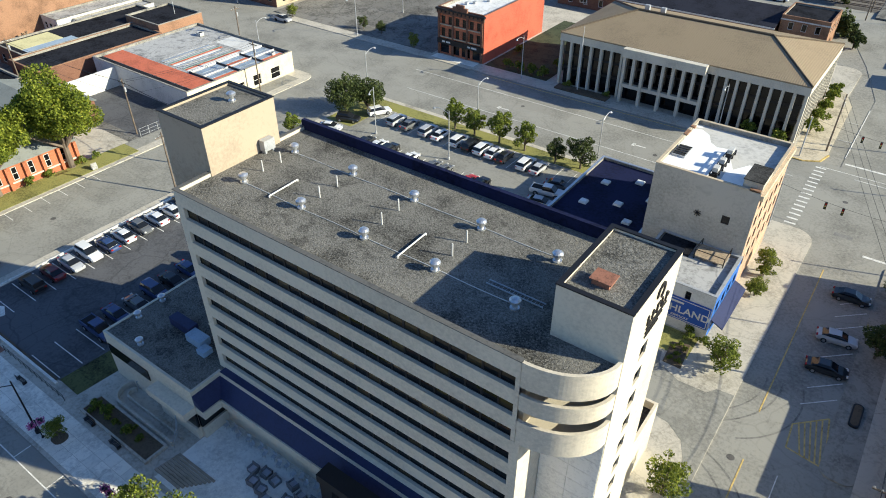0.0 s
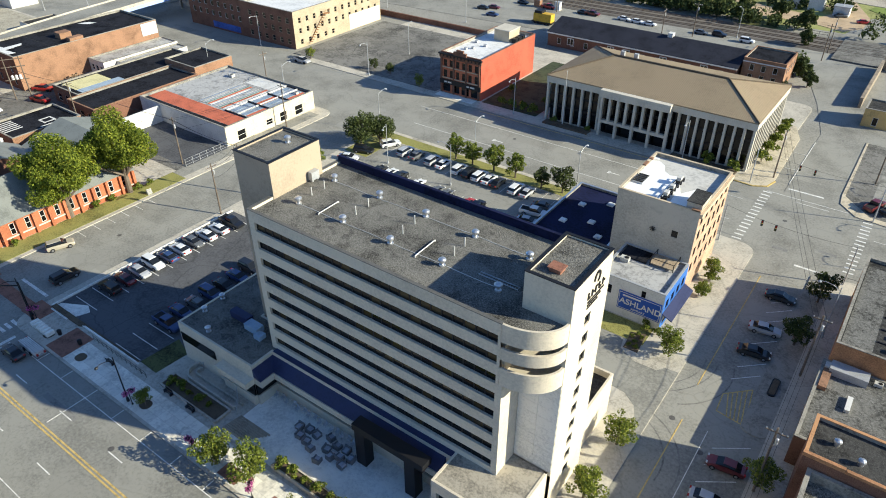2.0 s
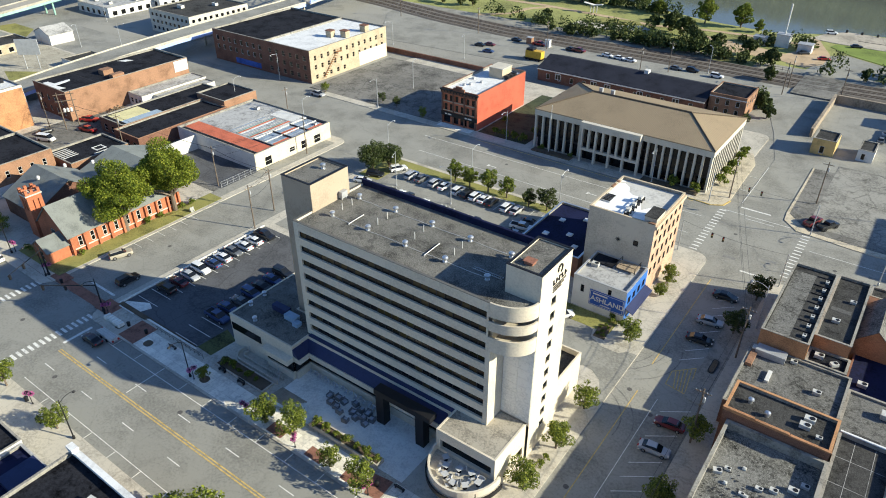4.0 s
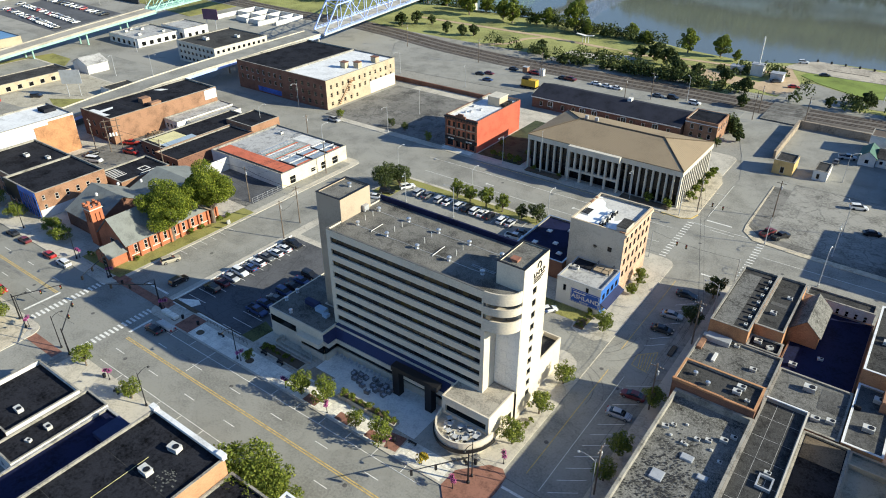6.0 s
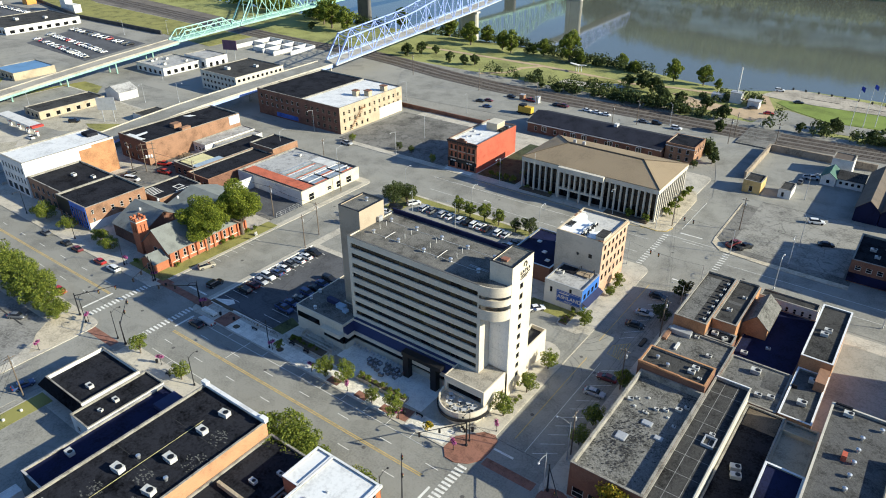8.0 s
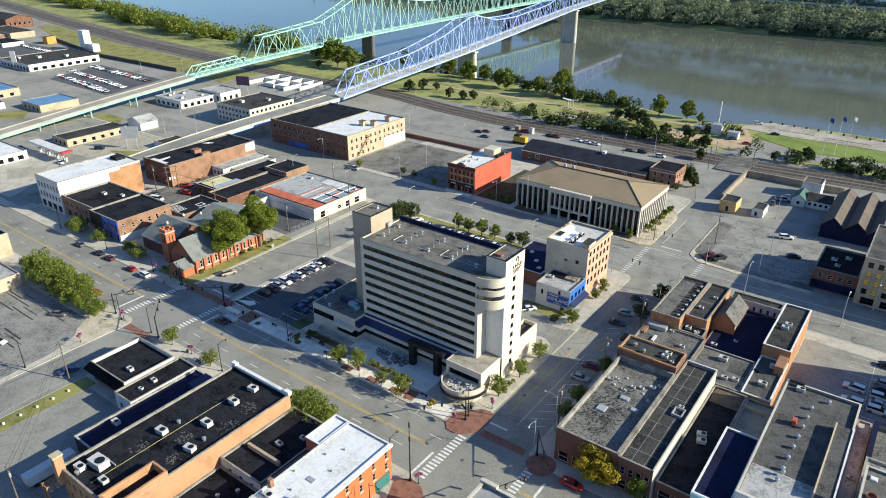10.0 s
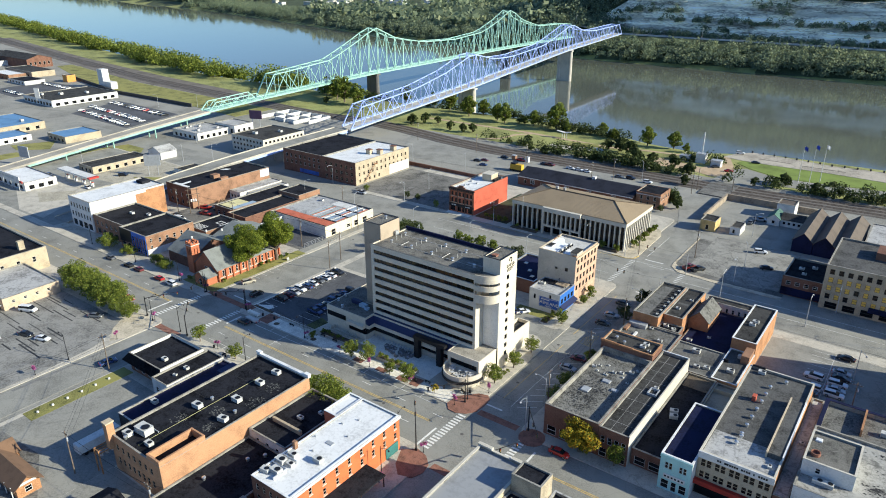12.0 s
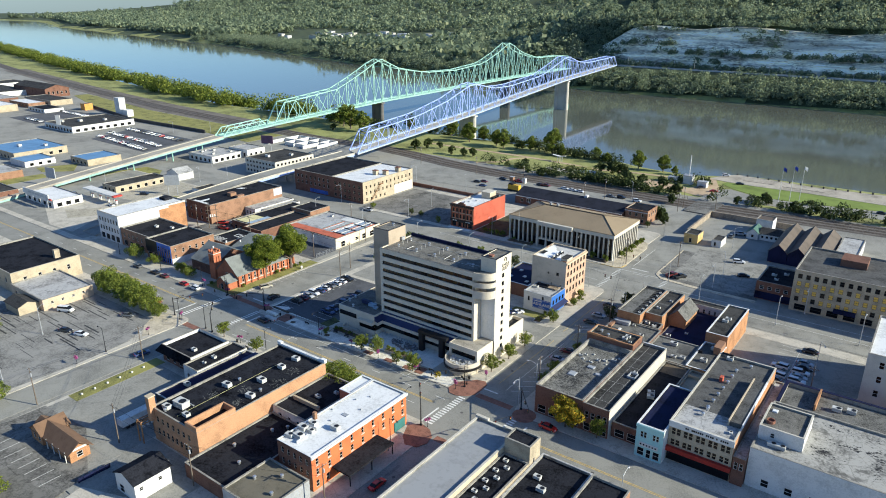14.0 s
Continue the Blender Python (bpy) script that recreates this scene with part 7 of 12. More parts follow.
mo = building("variety_store", "two-storey tan brick store with white parapet", MX, 55.5, MY, 66.4, 10.0, BRICK_TAN, FADED_ROOF,
    {"S": [h for z0, z1 in ((7.0, 8.8), (4.3, 5.9)) for k in range(5) for h in ((0.55 + 2.72 * k, 1.55 + 2.72 * k, z0, z1), (1.68 + 2.72 * k, 2.68 + 2.72 * k, z0, z1))]}, 0.5, cap=STONE_PALE, frame_mat=STONE_TAN, side_mats={"E": BRICK_WARM})
patch(mo, 41.8, 55.1, 27.4, 36.4, 10.0, LIGHT_ROOF)
beam(mo, 41.3, 55.6, MY - 0.3, MY - 0.02, 9.1, 10.6, WHITE_PAINT, "sign_fascia", "white fascia with a worn store name")
for i, w in enumerate((0.35, 0.35, 0.0, 0.5, 0.4, 0.4, 0.4, 0.4, 0.4, 0.0, 0.4, 0.3, 0.4, 0.4, 0.0, 0.3, 0.0, 0.4, 0.4, 0.4, 0.4)):
    if w:
        beam(mo, 45.0 + 0.45 * i, 45.0 + 0.45 * i + w * 0.9, MY - 0.33, MY - 0.305, 9.6, 10.05, BLACK_PAINT, "letter_bar")
beam(mo, 41.3, 55.6, MY - 0.9, MY - 0.02, 2.9, 4.0, mat("red_canopy", (0.33, 0.03, 0.02), 0.6), "red_canopy", "long red shopfront canopy")
beam(mo, 41.5, 55.4, MY - 0.1, MY - 0.01, 0.3, 2.8, GLASS_DARK, "shop_glazing")
vents(10.0, *[(46.6 + 0.12 * i, 34.0 + 3.6 * i) for i in range(8)], (50.0, 63.4))
beam(mo, 45.2, 46.0, 51.6, 53.0, 10.0, 11.3, BRICK_PAINT, "red_stack", "red painted stack")
beam(mo, 52.6, 55.3, 33.5, 55.6, 10.0, 11.2, FADED_ROOF, "side_roof", "raised side roof")
beam(mo, 52.3, 52.6, 33.2, 55.9, 10.0, 11.5, STONE_TAN, "side_roof_wall", "pale brick wall of the raised roof")
beam(mo, 55.3, 55.62, 33.2, 55.9, 10.62, 11.4, WHITE_ROOF, "side_roof_coping", "white coping")
beam(mo, 41.9, 44.8, 65.9, 66.3, 10.62, 11.0, TAR, "rear_flashing")
units(10.0, (44.4, 64.6, 0, 0.8), (53.8, 30.4, 90, 0.5))
nx = building("narrow_store", "narrow store with pale roof", 55.7, 58.3, 26.8, 66.0, 6.8, BRICK_BROWN, LIGHT_ROOF, {"S": row(2.6, 2, 0.8, 4.0, 5.8)}, 0.3)
units(6.8, (57.0, 46.6, 0, 0.5))
STAINED = mat("stained_grey_roof", (0.27, 0.262, 0.24), 0.9, 0.4, 0.12, 1.5, 0.1, spots=0.75, cracks=0.3)
ws = building("white_sheet_store", "tall white-fronted store with stained grey roof", 58.5, 104, 28.2, 50.8, 9.4, WHITE_PAINT, STAINED, {"S": row(45.5, 9, 1.6, 1.2, 3.0)}, 0.45, cap=COPING)
bm = bmesh.new()
random.seed(19)
for i in range(330):
    cx, cy, sx, sy = ((71.5, 36.0, 1.3, 0.9), (78.0, 41.5, 3.4, 0.7), (81.5, 37.5, 0.5, 2.6), (75.5, 47.6, 6.0, 0.6), (86.0, 44.0, 3.0, 1.6))[i % 5]
    x, y, s, z = random.gauss(cx, sx), random.gauss(cy, sy), random.uniform(0.08, 0.42), 9.403 + 0.0001 * i
    if 30 < y < 50:
        quad(bm, ((x - s, y - s * 0.3, z), (x + s * 0.3, y - s * 0.6, z), (x + s * 0.9, y + s * 0.2, z), (x - s * 0.2, y + s * 0.5, z)))
part("wet_stain", bm, bpy.data.materials["bare_tar"], ws, "dark blotchy stains on the roof", kind="stuff")
building("white_roof_house", "white boarded roof house with gravel roof", 58.7, 67.7, 33.4, 44.4, 12.4, WHITE_PAINT, GRAVEL, {"S": [(2.4, 3.3, 10.4, 11.6)]}, 0.35, z0=9.4, cap=STONE_PALE)
units(9.4, (62.0, 32.0, 0, 0.9), (63.8, 32.0, 0, 0.9))
bm = bmesh.new()
add_lathe(bm, (60.4, 36.4, 12.4), [(0.9, 0), (0.9, 0.7), (0.75, 0.7), (0.75, 0.2)], 14)
solid("roof_fan", bm, bpy.data.materials["rusty_brown_metal"], "rusty round roof fan", "roof fan")
skylight(60.2, 41.6, 12.4, 1.2, 1.2, WHITE_ROOF, "roof_cowl", "white square cowl on the gravel roof")
bw = building("parapet_store", "dark-roofed store with thick navy parapet", 58.5, 112, 51.0, 64.6, 8.0, BRICK_BROWN, PALE_FELT, {}, 1.0, cap=TAR_BLUE, thick=0.8)
units(8.0, (71, 58, 0, 1.0), (74, 59, 0, 1.0))
beam(bw, 66.4, 66.8, 55, 64, 8.0, 9.6, BRICK_WARM, "cross_wall", "brick cross wall on the roof")
pw = building("white_tall_building", "tall pale building with white roof", 74.0, 110, 76.6, 104, 16.2, STONE_PALE, WHITE_ROOF, {"W": [h for z in (5, 9, 13) for h in row(27.4, 8, 1.2, z, z + 1.9)], "S": [h for z in (5, 9, 13) for h in row(35, 8, 1.2, z, z + 1.9)]}, 0.4)
# tan office and neighbours north-east
# golden panes for the middle window rows, dark ones among them
GOLD_PANE = glass_mat("golden_pane", (0.75, 0.48, 0.09), 0.5)
DARK_FRAME = mat("dark_window_frame", (0.05, 0.045, 0.04), 0.6, 0.1, 1, 5, 0)
to = building("tan_office_block", "long tan brick office block with golden panes", 46.6, 118, 133.6, 162, 14.2, BRICK_TAN, FADED_ROOF, {"S": [h for z in (11.8, 9.1, 6.4, 3.6) for h in row(71.4, 28, 1.35, z, z + 1.7)] + row(71.4, 14, 3.4, 0.5, 2.6), "W": [h for z in (11.6, 9.1, 6.6) for h in row(28.4, 6, 1.3, z, z + 1.6)]}, 0.5, glass=[GOLD_PANE, GOLD_PANE, GOLD_PANE, GOLD_PANE, GLASS_DARK], frame_mat=DARK_FRAME)
beam(to, 58, 66, 148, 156, 14.2, 16.6, BRICK_BROWN, "roof_house")
beam(to, 60, 66.5, 131.8, 133.55, 2.8, 3.9, TAR_BLUE, "entrance_awning", "navy entrance awning")
db = building("dark_brick_shop", "dark brick shop with black roof and teal base", 34.6, 46.4, 136.8, 155, 6.2, BRICK_BROWN, TAR, {"S": row(11.8, 4, 1.4, 3.8, 5.2)}, 0.5)
beam(db, 34.6, 46.3, 136.6, 136.78, 0.3, 2.9, TAR_BLUE, "shopfront", "dark teal shopfront")
units(6.2, (38.5, 146, 0, 0.8), (42, 149, 0, 0.8), (40, 142, 0, 0.7))
for i in range(3):
    gable("saw_roof_shed", "dark shed bay with brown pitched metal roof", 29.6 + 7.2 * i, 36.6 + 7.2 * i, 178.5, 214, 4.6, 3.1, TAR_BLUE, mat("brown_metal_roof", (0.10, 0.078, 0.06), 0.7, 0.25, 0.2, 3, 0.05) if i == 0 else bpy.data.materials["brown_metal_roof"], "y", {}, category="shed")
gable("white_cottage", "white cottage with green trimmed roof", 15.2, 20.0, 204, 213, 3.0, 1.8, WHITE_PAINT, mat("green_roof", (0.06, 0.13, 0.10), 0.7), "y", {"S": [(1.8, 3.0, 0.8, 2.2)]})
gable("white_cottage", "long white cottage with grey roof", 20.2, 28.6, 205, 214, 3.0, 1.6, WHITE_PAINT, TAR_GREY, "x", {"S": row(8.4, 4, 1.1, 1.0, 2.2)})
building("brown_block_house", "brown block beside the cottages", 16, 23, 216, 224, 6.0, WHITE_PAINT, bpy.data.materials["brown_metal_roof"], {}, 0.2)
building("tan_hut", "small tan brick hut with flat roof", -5.5, 0.4, 181.2, 189, 4.2, mat("ochre_block", (0.52, 0.36, 0.15), 0.85, 0.2, 0.3, 4, 0.1), TAR_GREY, {"S": [(2.2, 3.4, 0.5, 2.6)]}, 0.25)
building("white_hut", "small white hut with grey roof", 5.8, 9.8, 183.2, 191, 3.0, WHITE_PAINT, TAR_GREY, {"S": [(1.0, 2.0, 0.4, 2.2)]}, 0.15)
building("grey_store", "grey shed with flat roof", 52, 60, 178, 214, 5.2, WHITE_PAINT, LIGHT_ROOF, {}, 0.2)
# wall tone darkened for its shaded face; the random spots are stains
for q, n in (((-8.0, -7.3, 193, 228.5), "x"), ((-7.3, 30, 227.8, 228.5), "y")):
    bm = bmesh.new()
    add_box(bm, *q, -0.2, 2.6)
    add_box(bm, q[0] - 0.08, q[1] + 0.08, q[2] - 0.08, q[3] + 0.08, 2.6, 2.75)
    solid("retaining_wall", bm, mat("wall_stain_shade", (0.27, 0.22, 0.165), 0.9, 0.3, 0.3, 3, 0.1, spots=0.3) if n == "x" else bpy.data.materials["wall_stain_shade"], "concrete wall round the sunken yard", "wall")

# ---- west quarter, far ----
building("office_block_far", "three-storey pale office with rows of windows", -268.5, -240.5, 151, 182, 9.0, STONE_PALE, TAR_GREY, {"S": [h for z in (1.0, 3.8, 6.6) for h in row(28, 9, 1.6, z, z + 1.5)], "E": [h for z in (1.0, 3.8, 6.6) for h in row(31, 10, 1.6, z, z + 1.5)]}, 0.4)
building("tan_garage", "low white garage with flat pale roof", -330, -304, 152, 176, 4.0, WHITE_PAINT, LIGHT_ROOF, {"S": row(26, 5, 2.4, 0.4, 2.6), "E": row(24, 5, 2.4, 0.4, 2.6)}, 0.3)
building("white_workshop", "taller white workshop with flat pale roof", -319, -299, 176.2, 191, 5.2, WHITE_PAINT, LIGHT_ROOF, {"S": row(20, 4, 2.4, 0.4, 3.4), "E": row(14.8, 3, 2.0, 0.4, 3.0)}, 0.3)
building("blue_roof_store", "long tan store with blue metal roof", -460, -416, 78, 113, 4.6, BRICK_TAN, mat("blue_metal_roof", (0.12, 0.24, 0.40), 0.5, 0.15, 0.1, 2, 0), {"S": row(44, 8, 2.4, 0.5, 2.6), "E": row(35, 5, 2.4, 0.5, 2.6)}, 0.3)
building("blue_roof_store", "small tan store with blue roof", -383, -361, 99, 121.5, 3.8, BRICK_TAN, bpy.data.materials["blue_metal_roof"], {"S": row(22, 4, 2.4, 0.5, 2.6)}, 0.3)
building("white_dealership", "white car showroom with grey roof", -532, -486, 151, 204, 4.6, WHITE_PAINT, TAR_GREY, {"S": row(46, 9, 3.4, 0.5, 3.0), "E": row(53, 8, 3.4, 0.5, 2.8)}, 0.4)
building("gas_station", "white petrol station with flat canopy", -312, -281, 40, 55, 3.8, WHITE_PAINT, WHITE_ROOF, {"S": row(31, 5, 3, 0.5, 2.6), "E": row(15, 3, 2.6, 0.5, 2.6)}, 0.4)
building("long_row_store", "long low tan store", -297.5, -283.5, 74.6, 106, 3.4, BRICK_TAN, TAR_GREY, {"S": row(14, 3, 2, 0.5, 2.4), "E": row(31.4, 6, 2, 0.5, 2.4)}, 0.3)
gable("white_gable_house", "white gabled store house", -293, -281, 112, 122, 4.0, 2.4, WHITE_PAINT, LIGHT_ROOF, "y", {})
gable("brick_depot_far", "long red brick store with grey pitched roof", -800, -724, 240, 266, 9.0, 4.0, BRICK_BROWN, TAR_GREY, "x", {"E": row(26, 5, 2.0, 3.0, 6.0)}, category="building")
building("blue_roof_store", "small white store with low blue roof", -410, -389, 73, 92, 3.4, WHITE_PAINT, bpy.data.materials["blue_metal_roof"], {"E": row(19, 3, 2.4, 0.5, 2.4)}, 0.25)
rs = building("red_edge_store", "small grey-roofed store with red fascia", -250, -241, 100, 112, 3.0, WHITE_PAINT, TAR_GREY, {"E": row(12, 3, 1.8, 0.5, 2.2)}, 0.2)
beam(rs, -240.95, -240.8, 104, 112, 2.3, 3.1, mat("red_fascia", (0.45, 0.05, 0.035), 0.5, 0.1, 1, 5, 0), "fascia", "red fascia board")
building("orange_hut", "orange boarded hut beside the railway verge", -607, -599, 219, 227, 6.0, mat("orange_boards", (0.60, 0.27, 0.07), 0.8, 0.15, 0.3, 3, 0.05), TAR_GREY, {}, 0.2)
bays = thing("storage_bays", (-305, 231, 0), "open storage bays of low white walls", "storage bays")
for x0, x1, y0, y1 in ((-326, -284, 246, 246.6), (-326, -325.4, 216, 246), (-314, -313.4, 222, 246), (-303, -302.4, 220, 246), (-292, -291.4, 219, 246), (-284.6, -284, 226, 246), (-325.4, -303, 232, 232.6), (-302.4, -284.6, 235, 235.6), (-313.4, -292, 222, 222.6)):
    beam(bays, x0, x1, y0, y1, 0, 2.4, WHITE_PAINT, "bay_wall")
random.seed(21)
WALLS = [WHITE_PAINT, BRICK_TAN, BRICK_RUST, WHITE_PAINT, BRICK_BROWN]
ROOFS = [LIGHT_ROOF, TAR_GREY, WHITE_ROOF, TAR]
for i, (x, y, w, d, h) in enumerate([(-560, 60, 30, 40, 4), (-712, 213, 57, 22, 5), (-702, 194, 42, 16, 4), (-645, 187, 33, 18, 3.2), (-762, 166, 52, 40, 5), (-850, 205, 80, 40, 5), (-700, 120, 50, 60, 6), (-430, 20, 50, 30, 4), (-520, 10, 40, 30, 4), (-350, 20, 30, 20, 4), (-620, 20, 60, 40, 5), (-820, 140, 50, 50, 5), (-390, 40, 24, 22, 4), (-900, 240, 40, 40, 5), (-330, -40, 40, 40, 5), (-420, -60, 50, 40, 5), (-300, -80, 40, 30, 6), (-260, -60, 30, 30, 6)]):
    building("far_store", "plain far commercial building with flat roof", x, x + w, y, y + d, h, WALLS[i % 5], ROOFS[i % 4], {"S": row(w, 5, 3, 0.6, 2.6)}, 0.3)

units(4.6, (-440, 92, 0, 1.6), (-428, 104, 0, 1.4), (-510, 170, 0, 1.8), (-500, 186, 0, 1.6), (-520, 160, 0, 1.4))
units(9.0, (-258, 160, 0, 1.4), (-250, 172, 0, 1.2))
units(4.0, (-324, 158, 0, 1.2), (-322, 166, 0, 1.2), (-312, 158, 0, 1.3), (-309, 170, 0, 1.1), (-326, 162, 0, 0.9))


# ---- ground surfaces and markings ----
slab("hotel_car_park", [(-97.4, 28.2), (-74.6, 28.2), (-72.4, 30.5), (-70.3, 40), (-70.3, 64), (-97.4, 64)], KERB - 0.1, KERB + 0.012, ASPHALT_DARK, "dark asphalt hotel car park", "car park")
slab("rear_car_park", rect(-96.5, -44.2, 66, 107), KERB - 0.1, KERB + 0.012, ASPHALT, "grey asphalt car park behind the hotel", "car park")
slab("hotel_driveway", [(-70, 54.2), (-20.2, 54.2), (-20.2, 63.2), (-17.1, 64.1), (-15.4, 63.9), (-13.4, 62.4), (-12.3, 60.0), (-12.0, 58.2), (-10.75, 58.0), (-10.75, 72.0), (-12.7, 71.8), (-13.5, 70.6), (-16.8, 70.5), (-19.6, 72.0), (-20.2, 74.4), (-20, 78.4), (-44, 78.4), (-44, 66), (-70, 66)], KERB - 0.1, KERB + 0.014, ASPHALT, "worn asphalt driveway beside the hotel", "driveway")
slab("tree_lawn", rect(-98, -45, 107.2, 110.4), KERB - 0.1, KERB + 0.03, GRASS, "grass strip with street trees", "lawn")
slab("tree_lawn", rect(-98.5, -92, 97, 107), KERB - 0.1, KERB + 0.035, GRASS, "dry grass corner under evergreens", "lawn")
slab("lot_lawn", [(-74.8, 28.3), (-71.0, 28.2), (-70.6, 33.4), (-74.4, 34.6)], KERB - 0.1, KERB + 0.03, mat("thin_turf", (0.075, 0.08, 0.03), 0.95, 0.5, 0.3, 4.0, 0.4), "grass patch beside the car park", "lawn")
slab("sign_lawn", rect(-30, -17.2, 74.4, 78.7), KERB - 0.1, KERB + 0.04, GRASS, "small lawn before the mural sign", "lawn")
slab("warehouse_car_park", rect(-158, -103, 138, 181), KERB - 0.1, KERB + 0.012, ASPHALT_WORN, "cracked grey car park beside the red building", "car park")
# shrubby ground, darkened in colour for the shade between the two buildings
slab("side_lawn", rect(-88.6, -72.4, 139, 178), KERB - 0.1, KERB + 0.03, mat("planting_and_shade", (0.04, 0.05, 0.025), 0.95, 0.5, 0.4, 3.0, 0.4), "dark green planted strip between the red building and the office", "lawn")
slab("rail_car_park", [(-180, 200), (-28, 209), (-28, 235.2), (-75, 235), (-120, 232.2), (-160, 233.2), (-206, 241), (-205, 236)], -0.2, 0.02, ASPHALT, "pale asphalt yard beside the railway", "car park")
slab("north_car_park", rect(3.2, 34, 137.5, 176), -0.2, 0.03, mat("pitted_asphalt", (0.23, 0.222, 0.198), 0.95, 0.35, 0.12, 1.6, 0.2, spots=0.55, cracks=0.4), "pitted grey car park", "car park")
slab("north_yard", rect(-7.8, 30, 176.2, 227.6), -0.2, 0.012, ASPHALT, "pale asphalt yard with small huts", "yard")
slab("east_car_park", rect(39.5, 73.8, 66.6, 104.6), KERB - 0.1, KERB + 0.012, ASPHALT, "asphalt car park behind the shops", "car park")
slab("car_park_footway", rect(39.5, 112, 104.8, 107.4), KERB - 0.1, KERB + 0.03, CONCRETE, "pale concrete footway", "pavement")
slab("open_car_park", [(-176, -60), (-113.6, -60), (-112.2, -33), (-113.8, -16.4), (-118.4, -6.6), (-121.8, -3.0), (-156, -3.4), (-176, -3.4)], KERB - 0.1, KERB + 0.012, mat("weathered_lot", (0.215, 0.208, 0.19), 0.95, 0.35, 0.12, 2.0, 0.2, spots=0.3, cracks=0.25), "large worn asphalt car park", "car park")
slab("corner_yard", rect(-96, -61.5, -62, -18.8), KERB - 0.1, KERB + 0.012, ASPHALT, "worn asphalt yard behind the shops", "yard")
slab("rear_alley", rect(-61.4, -36.8, -62, -40.0), KERB - 0.1, KERB + 0.016, ASPHALT, "asphalt rear alley", "alley")
slab("grass_verge", rect(-97.0, -92.4, -43, -17), KERB - 0.1, KERB + 0.05, GRASS, "narrow grass verge along the side street", "lawn")
slab("church_lawn", rect(-121.0, -116.4, 25.6, 67), KERB - 0.1, KERB + 0.055, GRASS, "dry green lawn strip beside the church", "lawn")
slab("church_yard", rect(-196, -118.2, 68, 90), KERB - 0.1, KERB + 0.008, ASPHALT_WORN, "worn asphalt yard behind the church", "yard")
slab("west_lot", rect(-329, -223, 25, 110.5), KERB - 0.1, KERB + 0.006, ASPHALT, "worn asphalt lots of the west quarter", "car park")
slab("market_street", rect(-121.0, -117.4, 62, 108), KERB - 0.1, KERB + 0.012, ASPHALT, "asphalt apron beside the market", "yard")
slab("store_yard", rect(-197, -156, 50.4, 72), KERB - 0.1, KERB + 0.006, ASPHALT_WORN, "rough yard behind the shops", "yard")
for x, y0, y1 in ((-115.8, 24.4, 27.0), (-98.6, 24.0, 27.4), (-87.4, 22.0, 27.0), ):
    slab("red_paving", rect(x - 2.0, x + 2.6, y0, y1), KERB - 0.1, KERB + 0.018, PAVER, "red brick paving at a crossing", "paving")
slab("red_crossing", rect(-116.5, -100.6, 24.2, 26.4), -0.1, 0.012, PAVER, "worn red brick crossing strip", "crossing")
slab("red_crossing", rect(-116.5, -100.6, 0.8, 3.0), -0.1, 0.012, PAVER, "worn red brick crossing strip", "crossing")
slab("red_crossing", rect(-9.1, 1.8, 22.4, 24.5), -0.1, 0.012, PAVER, "worn red brick crossing strip", "crossing")
slab("red_paving", [(-15.2, 1.4), (-13.2, -3.0), (-10.6, -5.4), (-7.6, -4.4), (-6.6, -1.8), (-7.2, 1.0), (-9.4, 3.0), (-12.4, 3.8)], -0.1, KERB + 0.02, PAVER, "red brick paving on the rounded street corner", "paving")
slab("red_paving", [(6.2 + 3.1 * math.cos(radians(a)), 22.4 + 3.1 * math.sin(radians(a))) for a in range(0, 360, 20)], -0.1, KERB + 0.02, PAVER, "round dark brick paving at the shop corner", "paving")
slab("red_crossing", rect(-6.5, 2.2, 0.2, 2.2), -0.1, 0.012, PAVER, "worn red brick crossing strip", "crossing")


def marking(name, label, spots, m, z=0.012, h=0.008):
    """Painted strokes (x0, x1, y0, y1) on the road, each one a part."""
    t = thing(name, (spots[0][0], spots[0][2], z), label, "road marking", kind="structure")
    for x0, x1, y0, y1 in spots:
        bm = bmesh.new()
        add_box(bm, x0, x1, y0, y1, z - 0.02, z + h)
        part("stroke", bm, m, t)
    return t


for x0, x1 in ((-69.2, -57.2), (-37.0, -22.4)):
    slab("office_planting", rect(x0, x1, 136.6, 139.2), KERB - 0.1, KERB + 0.3, SOIL, "dark low planting before the office", "planting bed")
KZ = KERB + 0.018
marking("centre_line", "double yellow centre line of the avenue", [(-300, -122.5, 13.2, 13.42), (-300, -122.5, 13.64, 13.86), (-94, -16.5, 13.2, 13.42), (-94, -16.5, 13.64, 13.86), (6, 160, 13.2, 13.42), (6, 160, 13.64, 13.86)], LINE_YELLOW)
marking("lane_dashes", "white lane dashes on the avenue", [(-92.6 + 11.55 * k + d, -89.6 + 11.55 * k + d, y, y + 0.15) for k in range(7) for y, d in ((10.1, 0), (16.3, 5.6))], LINE_WHITE)
marking("lane_dashes", "white lane dashes on the avenue", [(x, x + 3, y, y + 0.14) for x in range(-250, -124, 12) for y in (10.1, 16.3)], LINE_WHITE)
marking("parking_line", "thin white parking bay lines along the kerb", [(-92, -20, 19.6, 19.72)] + [(-74.9 + 6.3 * k, -74.78 + 6.3 * k, 19.72, 21.5) for k in range(-2, 9)] + [(-74.9, -74.78, 14.3, 19.6)], LINE_WHITE)
marking("parking_line", "thin white parking bay lines along the kerb", [(-92, -24, 6.3, 6.42)] + [(-84.0 + 6.3 * k, -83.88 + 6.3 * k, 4.85, 6.3) for k in range(10)], LINE_WHITE)
